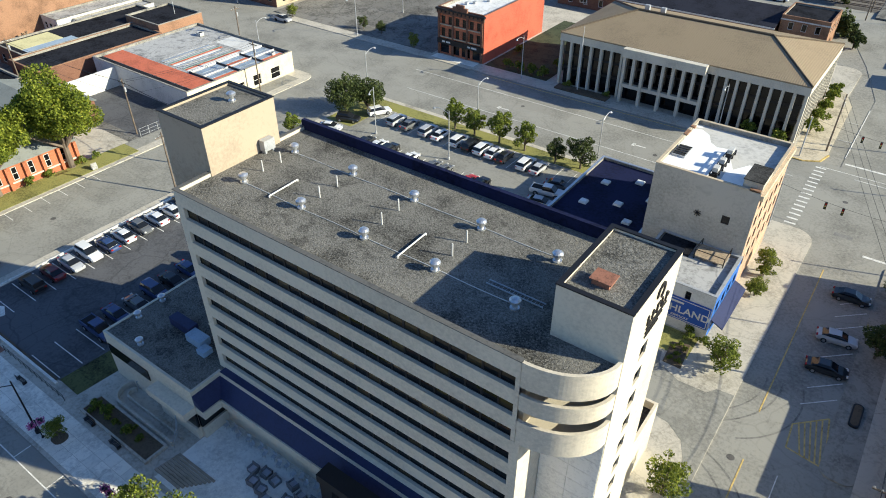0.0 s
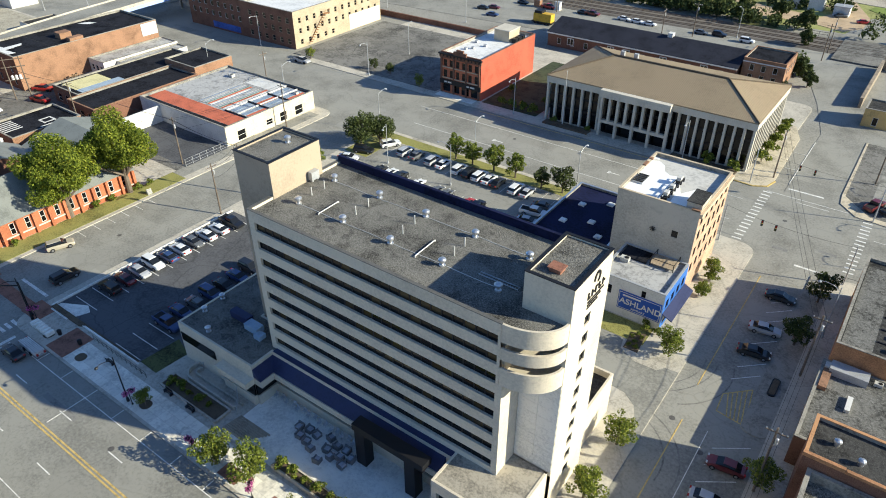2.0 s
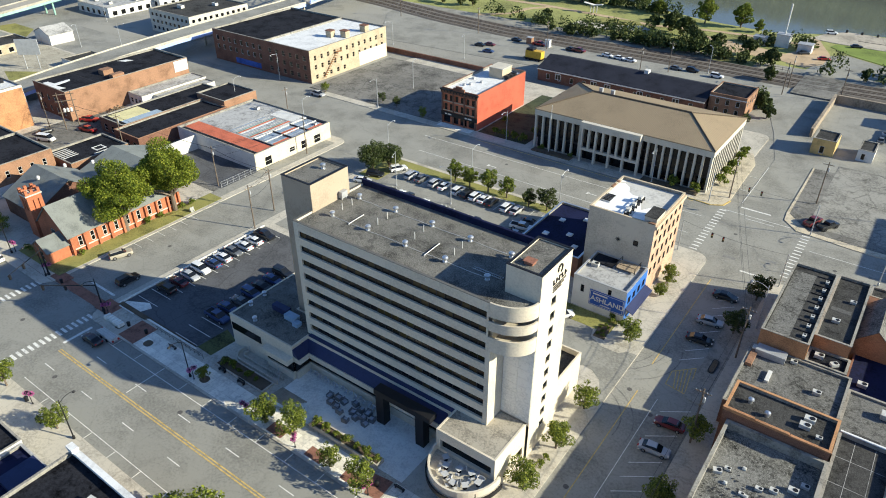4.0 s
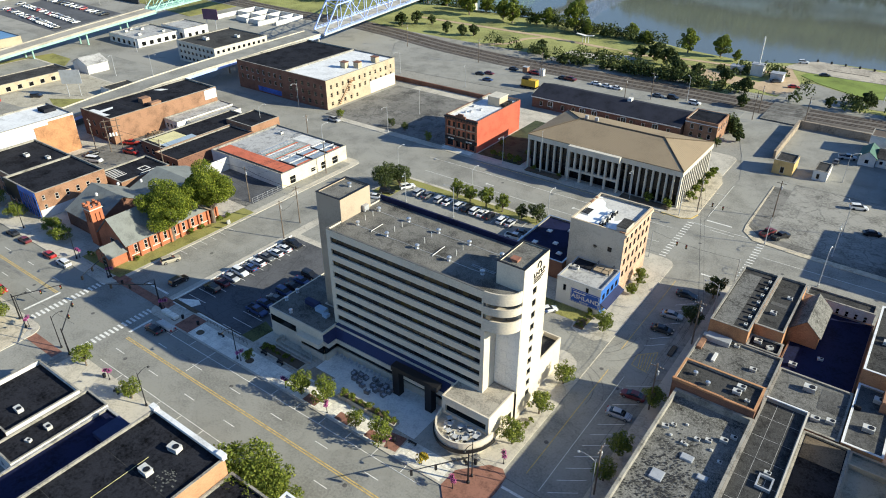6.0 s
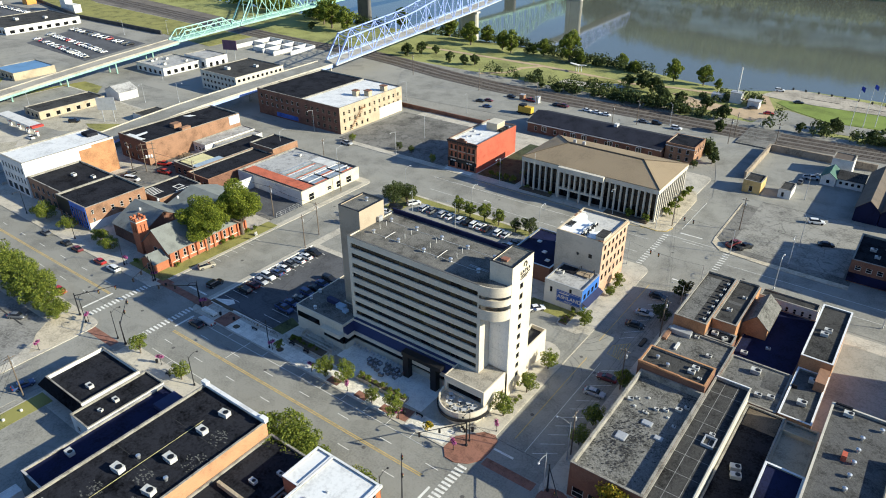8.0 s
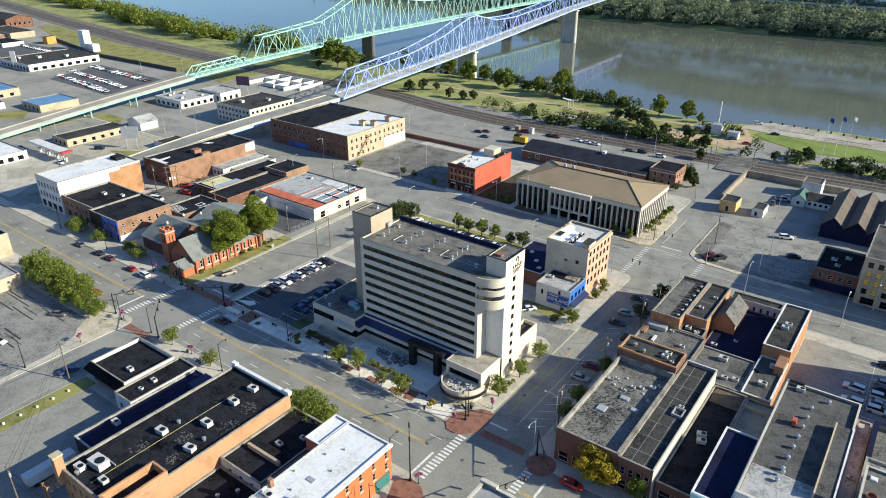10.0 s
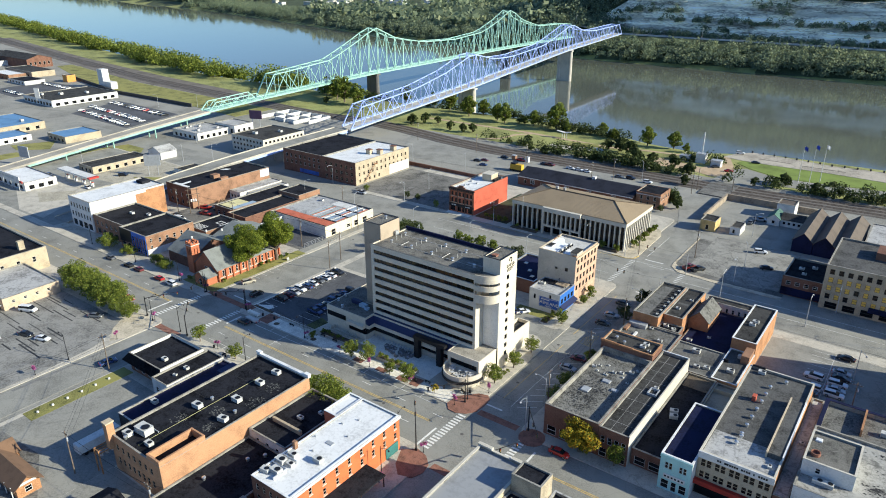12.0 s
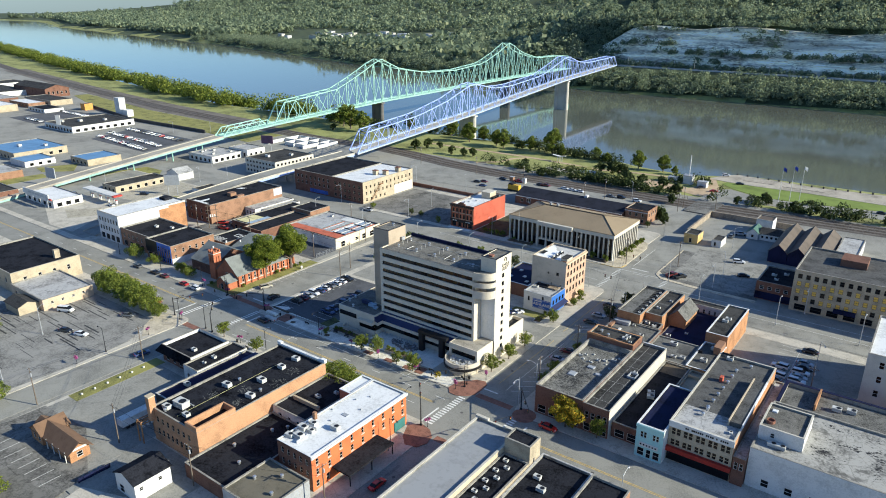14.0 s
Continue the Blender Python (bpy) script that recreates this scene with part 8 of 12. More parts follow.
for x in (-118.6, -99.6):
    marking("crosswalk", "white striped crosswalk over the avenue", [(x - 0.0, x + 1.9, y, y + 0.5) for y in [5.4 + 1.02 * i for i in range(17)]], LINE_WHITE)
marking("crosswalk", "white striped crosswalk over the avenue", [(-12.6, -10.6, y, y + 0.55) for y in [5.2 + 1.02 * i for i in range(15)]], LINE_WHITE)
marking("crosswalk", "white striped crosswalk at the shop corner", [(4.2, 6.0, y, y + 0.55) for y in [5.4 + 1.02 * i for i in range(17)]], LINE_WHITE)
marking("stop_bar", "white stop bar on the avenue", [(-122.2, -121.6, 5.6, 14.0), (-95.6, -95.0, 14.9, 20.4), (-13.9, -13.4, 4.9, 12.3), (9.1, 9.6, 12.7, 18.4)], LINE_WHITE)
marking("stop_bar", "white stop bar on the side street", [(-9.2, -4.8, 27.0, 27.5), (-109, -101, 28.2, 28.7), (-4.0, 2.2, 109.4, 109.9), (-11.6, -4.8, 137.4, 137.9)], LINE_WHITE)
for x in (-15.6, 3.2):
    marking("crosswalk", "white striped crosswalk over the wide street", [(x, x + 1.7, y, y + 0.4) for y in [112.4 + 1.5 * i for i in range(15)]], LINE_WHITE)
marking("lane_line", "long white lane lines on the wide street", [(-95, -18, 118.4, 118.52), (-100, -18, 127.8, 127.92), (6, 120, 118.9, 119.02), (6, 120, 126, 126.12)], LINE_WHITE)
TAN_WALK = mat("tan_concrete", (0.46, 0.40, 0.30), 0.92, 0.25, 0.3, 3.0, 0.1, cracks=0.2, spots=0.25)
slab("office_footway", [(-23.5, 134.9), (-18.0, 134.6), (-15.6, 136.0), (-14.8, 139.2), (-15.4, 164.0), (-17.8, 171.0), (-21.0, 171.0), (-20.4, 140.0)], -0.1, KERB + 0.02, TAN_WALK, "tan concrete footway beside the office", "pavement")
slab("yellow_kerb", [(-23.5, 134.6), (-18.0, 134.3), (-15.35, 135.75), (-14.5, 139.1), (-14.8, 139.2), (-15.6, 136.0), (-18.0, 134.6), (-23.5, 134.9)], -0.1, KERB + 0.025, LINE_YELLOW, "yellow painted kerb at the office corner", "kerb")
slab("lot_footway", [(-2.3, 171), (-2.1, 141), (-1.7, 137.1), (1.7, 133.3), (13.5, 132.0), (36, 131.4), (36, 133.6), (13.3, 134.0), (3.9, 134.6), (-1.5, 141), (-1.9, 171)], -0.1, KERB, TAN_WALK, "tan concrete footway round the corner lot", "pavement")
slab("corner_lot", [(-1.5, 141), (3.9, 134.6), (13.3, 134.0), (36, 133.6), (36, 171), (-1.9, 171)], -0.1, 0.016, ASPHALT_WORN, "patched dark asphalt corner lot", "car park")
slab("corner_plaza", [(-119.6, -7.4), (-113.4, -12.0), (-111.3, -7.4), (-111.6, 0.0), (-114.6, 3.2), (-121.6, 3.4), (-123.8, -1.6)], KERB - 0.1, KERB + 0.022, TAN_WALK, "tan concrete corner plaza by the car park", "pavement")
marking("corner_line", "white guide lines at the office corner", [(-12.1, -11.95, 140, 164.5), (-15.0, 0.3, 134.1, 134.25), (-9.2, -2.9, 132.6, 132.75), (-14.6, -12.1, 147, 147.12), (-14.7, -12.1, 156, 156.12)], LINE_WHITE)
marking("yellow_kerb_line", "yellow line along the office kerb", [(-86, -22, 133.9, 134.1)], LINE_YELLOW)
marking("turn_arrow", "white turn arrow on the wide street", [(-73.6, -71.2, 121.5, 121.75), (-73.9, -73.3, 121.1, 122.2), (-44.8, -42.4, 122.5, 122.75), (-45.1, -44.5, 122.1, 123.2)], LINE_WHITE)
marking("bay_line", "white bay outline on the side street", [(-11.15, -11.05, 75.4, 98.8), (-12.4, -11.15, 75.4, 75.5), (-4.0, -3.9, 30, 64)], LINE_WHITE)
marking("side_street_line", "worn yellow centre line of the side street", [(-7.4, -7.25, 32, 64), (-7.9, -7.75, 71.4, 103)], LINE_YELLOW)


def slant(name, label, strokes, m, w=0.11, z=0.02):
    """Painted strokes from point to point, each one a part."""
    t = thing(name, (*strokes[0][0], 0), label, "road marking", kind="structure")
    for (xa, ya), (xb, yb) in strokes:
        d = Vector((xb - xa, yb - ya)).normalized() * (w / 2)
        bm = bmesh.new()
        add_prism(bm, [(xa + d.y, ya - d.x), (xb + d.y, yb - d.x), (xb - d.y, yb + d.x), (xa - d.y, ya + d.x)], z - 0.03, z)
        part("stroke", bm, m, t)
    return t


slant("angled_bays", "white slanting parking bay lines on the side street", [((-4.4, 75.3 + 3.0 * i), (-1.2, 78.3 + 3.0 * i)) for i in range(8)], LINE_WHITE)
slant("angled_bays", "white slanting parking bay lines on the side street", [((-2.6, 30.6 + 3.1 * i), (1.4, 33.4 + 3.1 * i)) for i in range(11)], LINE_WHITE)
HATCH = [(-4.2, 68.2), (-4.4, 71.8), (-1.3, 74.9), (-0.3, 67.6)]
slant("hatched_bay", "yellow hatched no-parking bay", list(zip(HATCH, HATCH[1:] + HATCH[:1])) + [((-4.35 + 0.5 * i, 71.7 + 0.5 * i), (-3.3 + 0.5 * i, 68.1 - 0.08 * i)) for i in range(1, 6)], LINE_YELLOW, 0.17)
slab("pavement_kerb_bay", kerbed(-0.85, 2.6, 66.6, 108.6, 1.2), -0.3, KERB - 0.004, mat("grey_walk", (0.26, 0.245, 0.21), 0.93, 0.25, 0.3, 3.0, 0.1, cracks=0.2, spots=0.3), "concrete pavement widened along the side street", "pavement")
ov = thing("oval_planter", (0.95, 76.8, KERB), "dark oval kerbed planter in the pavement", "planter")
bm = bmesh.new()
add_prism(bm, kerbed(0.4, 1.5, 74.9, 78.7, 0.5), KERB - 0.05, KERB + 0.25)
part("kerb", bm, BLACK_PAINT, ov)
bm = bmesh.new()
add_prism(bm, kerbed(0.55, 1.35, 75.1, 78.5, 0.38), KERB + 0.25, KERB + 0.28)
part("soil", bm, SOIL, ov)
marking("stall_lines", "white stall lines of the hotel car park", [(-96.9, -90.8, 31.1 + 2.84 * i, 31.22 + 2.84 * i) for i in range(12)], LINE_WHITE, KZ)
marking("stall_lines", "white stall lines of the hotel car park", [(-81.3, -75.1, 28.4 + 2.84 * i, 28.52 + 2.84 * i) for i in range(9)], LINE_WHITE, KZ)
marking("stall_lines", "white stall lines of the rear car park", [(-92.2 + 2.75 * i, -92.1 + 2.75 * i, 101, 106.4) for i in range(17)], LINE_WHITE, KZ)
marking("stall_lines", "white stall lines of the rear car park", [(-86.2 + 2.75 * i, -86.1 + 2.75 * i, 90, 95.4) for i in range(12)], LINE_WHITE, KZ)
marking("street_bays", "faint white bay lines on the side street", [(-116.6, -112.6, 36 + 3.0 * i, 36.1 + 3.0 * i) for i in range(8)], LINE_WHITE)
SEAL = mat("black_sealant", (0.035, 0.035, 0.036), 0.8, 0.3, 0.6, 5.0, 0.0)
FADED_LINE = mat("faded_line", (0.24, 0.235, 0.22), 0.9, 0.3, 1.0, 6.0, 0.0)
srnd = random.Random(5)
marking("sealed_cracks", "dark sealed streaks across the open car park", [(x, x + srnd.uniform(5, 16), y, y + srnd.uniform(0.12, 0.5)) for x, y in [(srnd.uniform(-168, -132), -57 + 0.95 * i) for i in range(54)]], SEAL, KZ)
for x in (-160, -141, -127):
    marking("stall_lines", "faded stall lines of the open car park", [(x, x + 5.4, -54 + 2.8 * i, -53.9 + 2.8 * i) for i in range(17)], FADED_LINE, KZ + 0.004)
marking("stall_lines", "white stall lines of the shop car park", [(51, 61.5, 78.0 + 2.8 * i, 78.1 + 2.8 * i) for i in range(10)] + [(56.2, 56.3, 78, 104)], LINE_WHITE, KZ)
marking("stall_lines", "white stall lines beside the brick house", [(-89 + 3.4 * i, -88.88 + 3.4 * i, -65, -60.2) for i in range(8)], LINE_WHITE, KERB + 0.028)
slab("ramp_patch", [(-97.2, 27.0), (-92.6, 27.0), (-91.2, 30.2), (-93.0, 31.0), (-97.2, 28.8)], KERB, KERB + 0.03, CONCRETE_PALE, "pale concrete kerb ramp with red mat", "paving")
slab("corner_planting", [(-19.4, 72.4), (-17.2, 72.4), (-17.6, 77.0), (-19.7, 76.2)], KERB, KERB + 0.12, SOIL, "kerbed planting bed with low shrubs", "planting bed")

# ---- railway ----
TRACK = [(-1700, 488), (-1099, 362), (-745, 302), (-560, 272), (-420, 261), (-360, 254), (-300, 251), (-247, 256), (-206, 247), (-160, 239), (-120, 238), (-75, 241), (-15, 241), (60, 247), (300, 262)]
BALLAST = mat("ballast", (0.12, 0.105, 0.09), 0.95, 0.3, 0.2, 4.0, 0.4)
RUST = mat("rail_steel", (0.16, 0.11, 0.085), 0.5, 0.2, 1.0, 6.0, 0.0, metal=0.5)
rail = thing("railway", (-120, 256, 0), "three railway tracks on dark ballast", "railway", kind="structure")
xs = list(range(-1700, 301, 40))
cy = [lerp_table(x, TRACK) for x in xs]
bm = bmesh.new()
lo = [(bm.verts.new((x, y - 5.6, 0.0)), bm.verts.new((x, y - 4.4, 0.35)), bm.verts.new((x, y + 9.4, 0.35)), bm.verts.new((x, y + 10.8, 0.0))) for x, y in zip(xs, cy)]
for a, b in zip(lo, lo[1:]):
    for i in range(3):
        bm.faces.new((a[i], b[i], b[i + 1], a[i + 1]))
part("ballast_bed", bm, BALLAST, rail)
for k in range(3):
    for s in (-0.72, 0.72):
        bm = bmesh.new()
        o = -2.2 + 4.6 * k + s
        for (xa, ya), (xb, yb) in zip(zip(xs, cy), zip(xs[1:], cy[1:])):
            v = [bm.verts.new(p) for p in ((xa, ya + o - 0.05, 0.5), (xb, yb + o - 0.05, 0.5), (xb, yb + o + 0.05, 0.5), (xa, ya + o + 0.05, 0.5), (xa, ya + o - 0.05, 0.34), (xb, yb + o - 0.05, 0.34), (xb, yb + o + 0.05, 0.34), (xa, ya + o + 0.05, 0.34))]
            for f in ((3, 2, 1, 0), (0, 1, 5, 4), (2, 3, 7, 6)):
                bm.faces.new([v[i] for i in f])
        bmesh.ops.recalc_face_normals(bm, faces=bm.faces)
        part("rail", bm, RUST, rail)
    sl = bmesh.new()
    for i in range(230):
        x = -255 + 1.5 * i
        y = lerp_table(x, TRACK) - 2.2 + 4.6 * k
        add_box(sl, x, x + 0.3, y - 1.3, y + 1.3, 0.3, 0.4)
    part("sleepers", sl, mat("old_sleeper", (0.09, 0.07, 0.055), 0.95) if k == 0 else bpy.data.materials["old_sleeper"], rail, kind="stuff")
slab("rail_ground", [(-1100, 350), (-745, 290), (-560, 260), (-420, 252), (-380, 250), (-380, 276), (-475, 286), (-560, 294), (-745, 320), (-1100, 382)], -0.2, 0.03, mat("cinder_ground", (0.135, 0.118, 0.10), 0.97, 0.35, 0.06, 1.2, 0.3, spots=0.35), "dark cinder ground beside the tracks", "yard")
slab("crossing_road", [(-11.9, 170), (-2.6, 172), (-8.8, 195), (-8.8, 229), (-22, 229), (-25, 214), (-17, 190)], -0.2, 0.004, ASPHALT, "asphalt street leading to the level crossing", "road")
slab("rail_crossing", rect(-21.5, -8.2, 229, 253), 0.1, 0.45, ASPHALT_WORN, "asphalt level crossing", "road")
for q in ((-168.6, -168.0, 182.2, 188.4), (-168.6, -117.4, 187.0, 187.7)):
    bm = bmesh.new()
    add_box(bm, *q, -0.2, 1.8)
    solid("low_wall", bm, BRICK_BROWN, "dark retaining wall beside the rail yard", "wall")
loco = thing("locomotive", (-110.6, 211.6, 0), "yellow preserved locomotive cab on a plinth", "locomotive")
YEL = mat("yellow_paint", (0.55, 0.34, 0.04), 0.5, 0.15, 1, 5, 0)
beam(loco, -114.0, -107.2, 210.2, 213.0, 0.9, 3.6, YEL, "body")
beam(loco, -113.6, -110.8, 210.1, 213.1, 3.6, 4.4, BLACK_PAINT, "roof")
beam(loco, -114.6, -106.6, 210.0, 213.2, 0.5, 0.9, BLACK_PAINT, "frame")
for x in (-113.4, -112.0, -109.4, -108.0):
    bm = bmesh.new()
    add_tube(bm, (x, 210.1, 0.45), (x, 213.1, 0.45), 0.45, n=14)
    part("wheel", bm, BLACK_PAINT, loco)

# ---- riverside ----
PATHS = mat("tan_path", (0.42, 0.31, 0.20), 0.95, 0.2, 0.2, 3, 0.1)
slab("river_landing", [(-31, 306.4), (-22, 303.8), (-4, 302.8), (24, 304), (57, 302), (260, 316), (260, 345), (58, 324), (22, 320.6), (0, 324), (-20, 325.4), (-26.5, 318.5)], -3.0, 0.1, mat("landing_paving", (0.36, 0.32, 0.26), 0.95, 0.3, 0.08, 2, 0.1, spots=0.25, cracks=0.3), "pale worn concrete river landing", "landing")
slab("landing_lawn", [(-21.5, 297), (-13, 289), (3, 280), (26, 281.5), (57, 288), (260, 300), (260, 315.5), (57, 301.5), (24, 303.5), (-4, 302.4), (-20, 302.6)], -0.3, 0.06, mat("bright_turf", (0.16, 0.21, 0.045), 0.95, 0.25, 0.08, 3, 0.4), "bright green riverside lawn", "lawn")
slab("landing_drive", [(-24, 253.5), (-6, 253.5), (2, 264), (20, 266), (60, 272), (260, 280), (260, 299), (57, 287), (26, 280.5), (3, 279), (-14, 287.5), (-18.5, 284)], -0.3, 0.03, ASPHALT, "asphalt riverside drive", "road")
slab("park_path", [(-235, 290), (-151, 291.5), (-115, 288.5), (-93, 286), (-71, 292), (-52, 294), (-30, 292), (-30, 295), (-52, 297), (-71, 295), (-93, 289), (-115, 292), (-151, 295), (-235, 293)], -1.5, 0.03, PATHS, "tan gravel riverside path", "path")
slab("park_path", [(-167, 257), (-155.5, 268), (-153, 282), (-146, 291.4), (-149, 292), (-156, 283), (-157.5, 270), (-168.5, 259.5)], -1.0, 0.04, PATHS, "tan gravel path loop", "path")
slab("dirt_lot", [(-68, 284), (-54, 266), (-36, 267), (-24, 262), (-19, 269), (-19, 284), (-24, 297), (-29, 311), (-31.5, 307), (-27, 295), (-34, 276), (-44, 279)], -0.3, 0.05, PATHS, "bare tan ground beside the pump house", "yard")
for x, y, h in ((-46, 285, 3.0), (-37.6, 286.5, 4.8), (-28.4, 283, 3.2)):
    t = thing("pump_house", (x, y, 0), "small white pump house by the river", "pump house", "pump houses")
    beam(t, x - 2.6, x + 2.6, y - 2, y + 2, 0, h, WHITE_PAINT, "body")
    beam(t, x - 2.8, x + 2.8, y - 2.2, y + 2.2, h, h + 0.3, GREY_METAL, "roof")
    bm = bmesh.new()
    add_tube(bm, (x, y, h + 0.3), (x, y, h + (12 if h == 4.8 else 2.4)), 0.32 if h == 4.8 else 0.12, n=8)
    part("mast", bm, WHITE_PAINT, t)
FLAGS = [mat("navy_flag", (0.03, 0.06, 0.3), 0.8), mat("blue_flag", (0.05, 0.1, 0.4), 0.8), mat("white_flag", (0.7, 0.7, 0.7), 0.8)]
for i, (x, y) in enumerate(((13.6, 275), (17.8, 281), (22.0, 284))):
    t = thing("flagpole", (x, y, 0), "tall flagpole with a hanging flag by the river", "flagpole", "river flagpoles")
    bm = bmesh.new()
    add_tube(bm, (x, y, 0), (x, y, 19), 0.16, 0.07)
    part("pole", bm, WHITE_PAINT, t)
    bm = bmesh.new()
    for k in range(6):
        x0, x1 = x + 0.1 + 0.26 * k, x + 0.36 + 0.26 * k
        dz = 0.12 * math.sin(k * 1.3)
        quad(bm, ((x0, y + 0.15 * math.sin(k), 17.2 - 0.16 * k), (x1, y + 0.15 * math.sin(k + 1), 17.1 - 0.16 * k), (x1, y + 0.15 * math.sin(k + 1), 18.8 - 0.1 * k), (x0, y + 0.15 * math.sin(k), 18.9 - 0.1 * k)))
    bmesh.ops.solidify(bm, geom=bm.faces[:], thickness=0.03)
    part("flag", bm, FLAGS[i], t)

# ---- bridges ----
def truss_bridge(name, label, p0, p1, stations, width, m, deck_m, skew=0.0, r=0.34, pony=False):
    """Through truss. stations: (distance, deck height, truss height) at every panel point."""
    t = thing(name, (p0[0], p0[1], 0), label, "bridge")
    a, b = Vector(p0), Vector(p1)
    d = (b - a).normalized()
    n = Vector((-d.y, d.x))
    side = []
    for s in (-0.5, 0.5):
        base = []
        for i, (u, z, h) in enumerate(stations):
            q = a + d * (u + (skew if s > 0 else 0)) + n * (s * width)
            base.append((Vector((q.x, q.y, z)), Vector((q.x, q.y, z + h))))
        side.append(base)
        lo = bmesh.new()
        add_path(lo, [p for p, _ in base], r * 1.25)
        part("lower_chord", lo, m, t)
        up = bmesh.new()
        add_path(up, [pt for _, pt in base], r * 1.25)
        part("upper_chord", up, m, t)
        for i, (p, pt) in enumerate(base):
            if (pt - p).length > 0.1:
                bm = bmesh.new()
                add_tube(bm, p, pt, r * (1.0 if (pt - p).length > 20 else 0.6), n=4)
                part("hanger", bm, m, t)
        for i in range(len(base) - 1):
            (p, pt), (q, qt) = base[i], base[i + 1]
            if (pt - p).length > 0.1 and (qt - q).length > 0.1:
                bm = bmesh.new()
                if i % 2:
                    add_tube(bm, p, qt, r * 0.8, n=4)
                else:
                    add_tube(bm, pt, q, r * 0.8, n=4)
                part("diagonal", bm, m, t)
    for (l, lt), (rr, rt) in zip(*side):
        if not pony and (lt - l).length > 7:
            bm = bmesh.new()
            add_tube(bm, lt, rt, r * 0.7, n=4)
            part("top_strut", bm, m, t)
            bm = bmesh.new()
            add_tube(bm, lt + (l - lt) * 0.18, rt + (rr - rt) * 0.18, r * 0.5, n=4)
            part("portal_strut", bm, m, t)
    if not pony:
        for i in range(len(stations) - 1):
            if stations[i][2] > 7 and stations[i + 1][2] > 7:
                bm = bmesh.new()
                add_tube(bm, side[0][i][1], side[1][i + 1][1], r * 0.4, n=4)
                add_tube(bm, side[1][i][1], side[0][i + 1][1], r * 0.4, n=4)
                part("wind_brace", bm, m, t)
    bm = bmesh.new()
    rings = [[bm.verts.new(p + Vector((0, 0, dz))) for p, dz in ((side[0][i][0], -0.7), (side[1][i][0], -0.7), (side[1][i][0], -0.1), (side[0][i][0], -0.1))] for i in range(len(stations))]
    for v, w in zip(rings, rings[1:]):
        for k in range(4):
            bm.faces.new((v[k], v[(k + 1) % 4], w[(k + 1) % 4], w[k]))
    bm.faces.new(rings[0]), bm.faces.new(rings[-1])
    bmesh.ops.recalc_face_normals(bm, faces=bm.faces)
    part("deck", bm, deck_m, t)
    for s in side:
        for u in (0.55, 1.1):
            bm = bmesh.new()
            add_path(bm, [p + Vector((0, 0, u)) for p, _ in s], 0.1)
            part("guard_rail", bm, m, t)
    return t, a, d, n


def pier(parent_name, label, c, d, n, half, z0, z1, m):
    t = thing(parent_name, (c.x, c.y, z0), label, "bridge pier")
    bm = bmesh.new()
    for s in (-1, 1):
        k = c + n * (s * half)
        add_lathe(bm, (k.x, k.y, z0), [(2.3, 0), (2.0, z1 - z0 - 1)], 12)
        part("shaft", bm, m, t)
        bm = bmesh.new()
    add_prism(bm, [tuple(c + d * u + n * v) for u, v in ((-1.3, -half), (1.3, -half), (1.3, half), (-1.3, half))], z0, z1 - 1.2)
    bmesh.ops.recalc_face_normals(bm, faces=bm.faces)
    part("web_wall", bm, m, t)
    bm = bmesh.new()
    w = [c + d * u + n * v for u, v in ((-1.2, -half), (1.2, -half), (1.2, half), (-1.2, half))]
    add_prism(bm, [(p.x, p.y) for p in w], z0, z1 - 3)
    part("web_wall", bm, m, t)
    bm = bmesh.new()
    w = [c + d * u + n * v for u, v in ((-2.4, -half - 2.4), (2.4, -half - 2.4), (2.4, half + 2.4), (-2.4, half + 2.4))]
    add_prism(bm, [(p.x, p.y) for p in w], z1 - 1, z1)
    part("cap", bm, m, t)


BLUE_STEEL = mat("blue_bridge_steel", (0.35, 0.45, 0.76), 0.45, 0.12, 0.1, 3.0, 0.0)
GREEN_STEEL = mat("green_bridge_steel", (0.32, 0.53, 0.45), 0.5, 0.12, 0.1, 3.0, 0.0)
PIER_PALE = mat("pier_concrete", (0.46, 0.43, 0.37), 0.9, 0.15, 0.1, 3.0, 0.1)


def prof(table, u):
    return lerp_table(u, table)


def stations(length, step, deck, height):
    n = round(length / step)
    return [(length * i / n, prof(deck, length * i / n), 0.0 if i in (0, n) else prof(height, length * i / n)) for i in range(n + 1)]


BL0, BL1 = (-224.6, 199.0), (-267.5, 700.0)
BLEN = (Vector(BL1) - Vector(BL0)).length
blue_deck = [(0, 9.2), (55, 11), (146, 14), (340, 23.5), (BLEN, 27)]
blue_h = [(0, 11.5), (70, 12.5), (110, 17), (148, 25), (182, 16), (215, 13), (280, 13), (312, 18), (345, 24), (378, 15), (410, 12), (BLEN, 11)]
tb_, a_, d_, n_ = truss_bridge("blue_bridge", "blue steel cantilever truss road bridge over the river", BL0, BL1, stations(BLEN, 11.0, blue_deck, blue_h), 11.5, BLUE_STEEL, CONCRETE, skew=6.0)
for u, z0 in ((148, -6.0), (345, -12.0)):
    pier("bridge_pier", "pale concrete pier of the blue bridge", a_ + d_ * (u + 2), d_, n_, 5.6, z0, prof(blue_deck, u) - 0.8, PIER_PALE)
GR0, GR1 = (-341.0, 232.0), (-343.5, 735.0)
GLEN = (Vector(GR1) - Vector(GR0)).length
green_deck = [(0, 11.0), (124, 15.0), (345, 16.8), (GLEN, 17.0)]
green_h = [(0, 15), (20, 15.5), (70, 18), (100, 28), (124, 37.5), (150, 27), (190, 20), (240, 18), (290, 21), (320, 30), (345, 40), (370, 28), (410, 19), (470, 18), (GLEN, 15)]
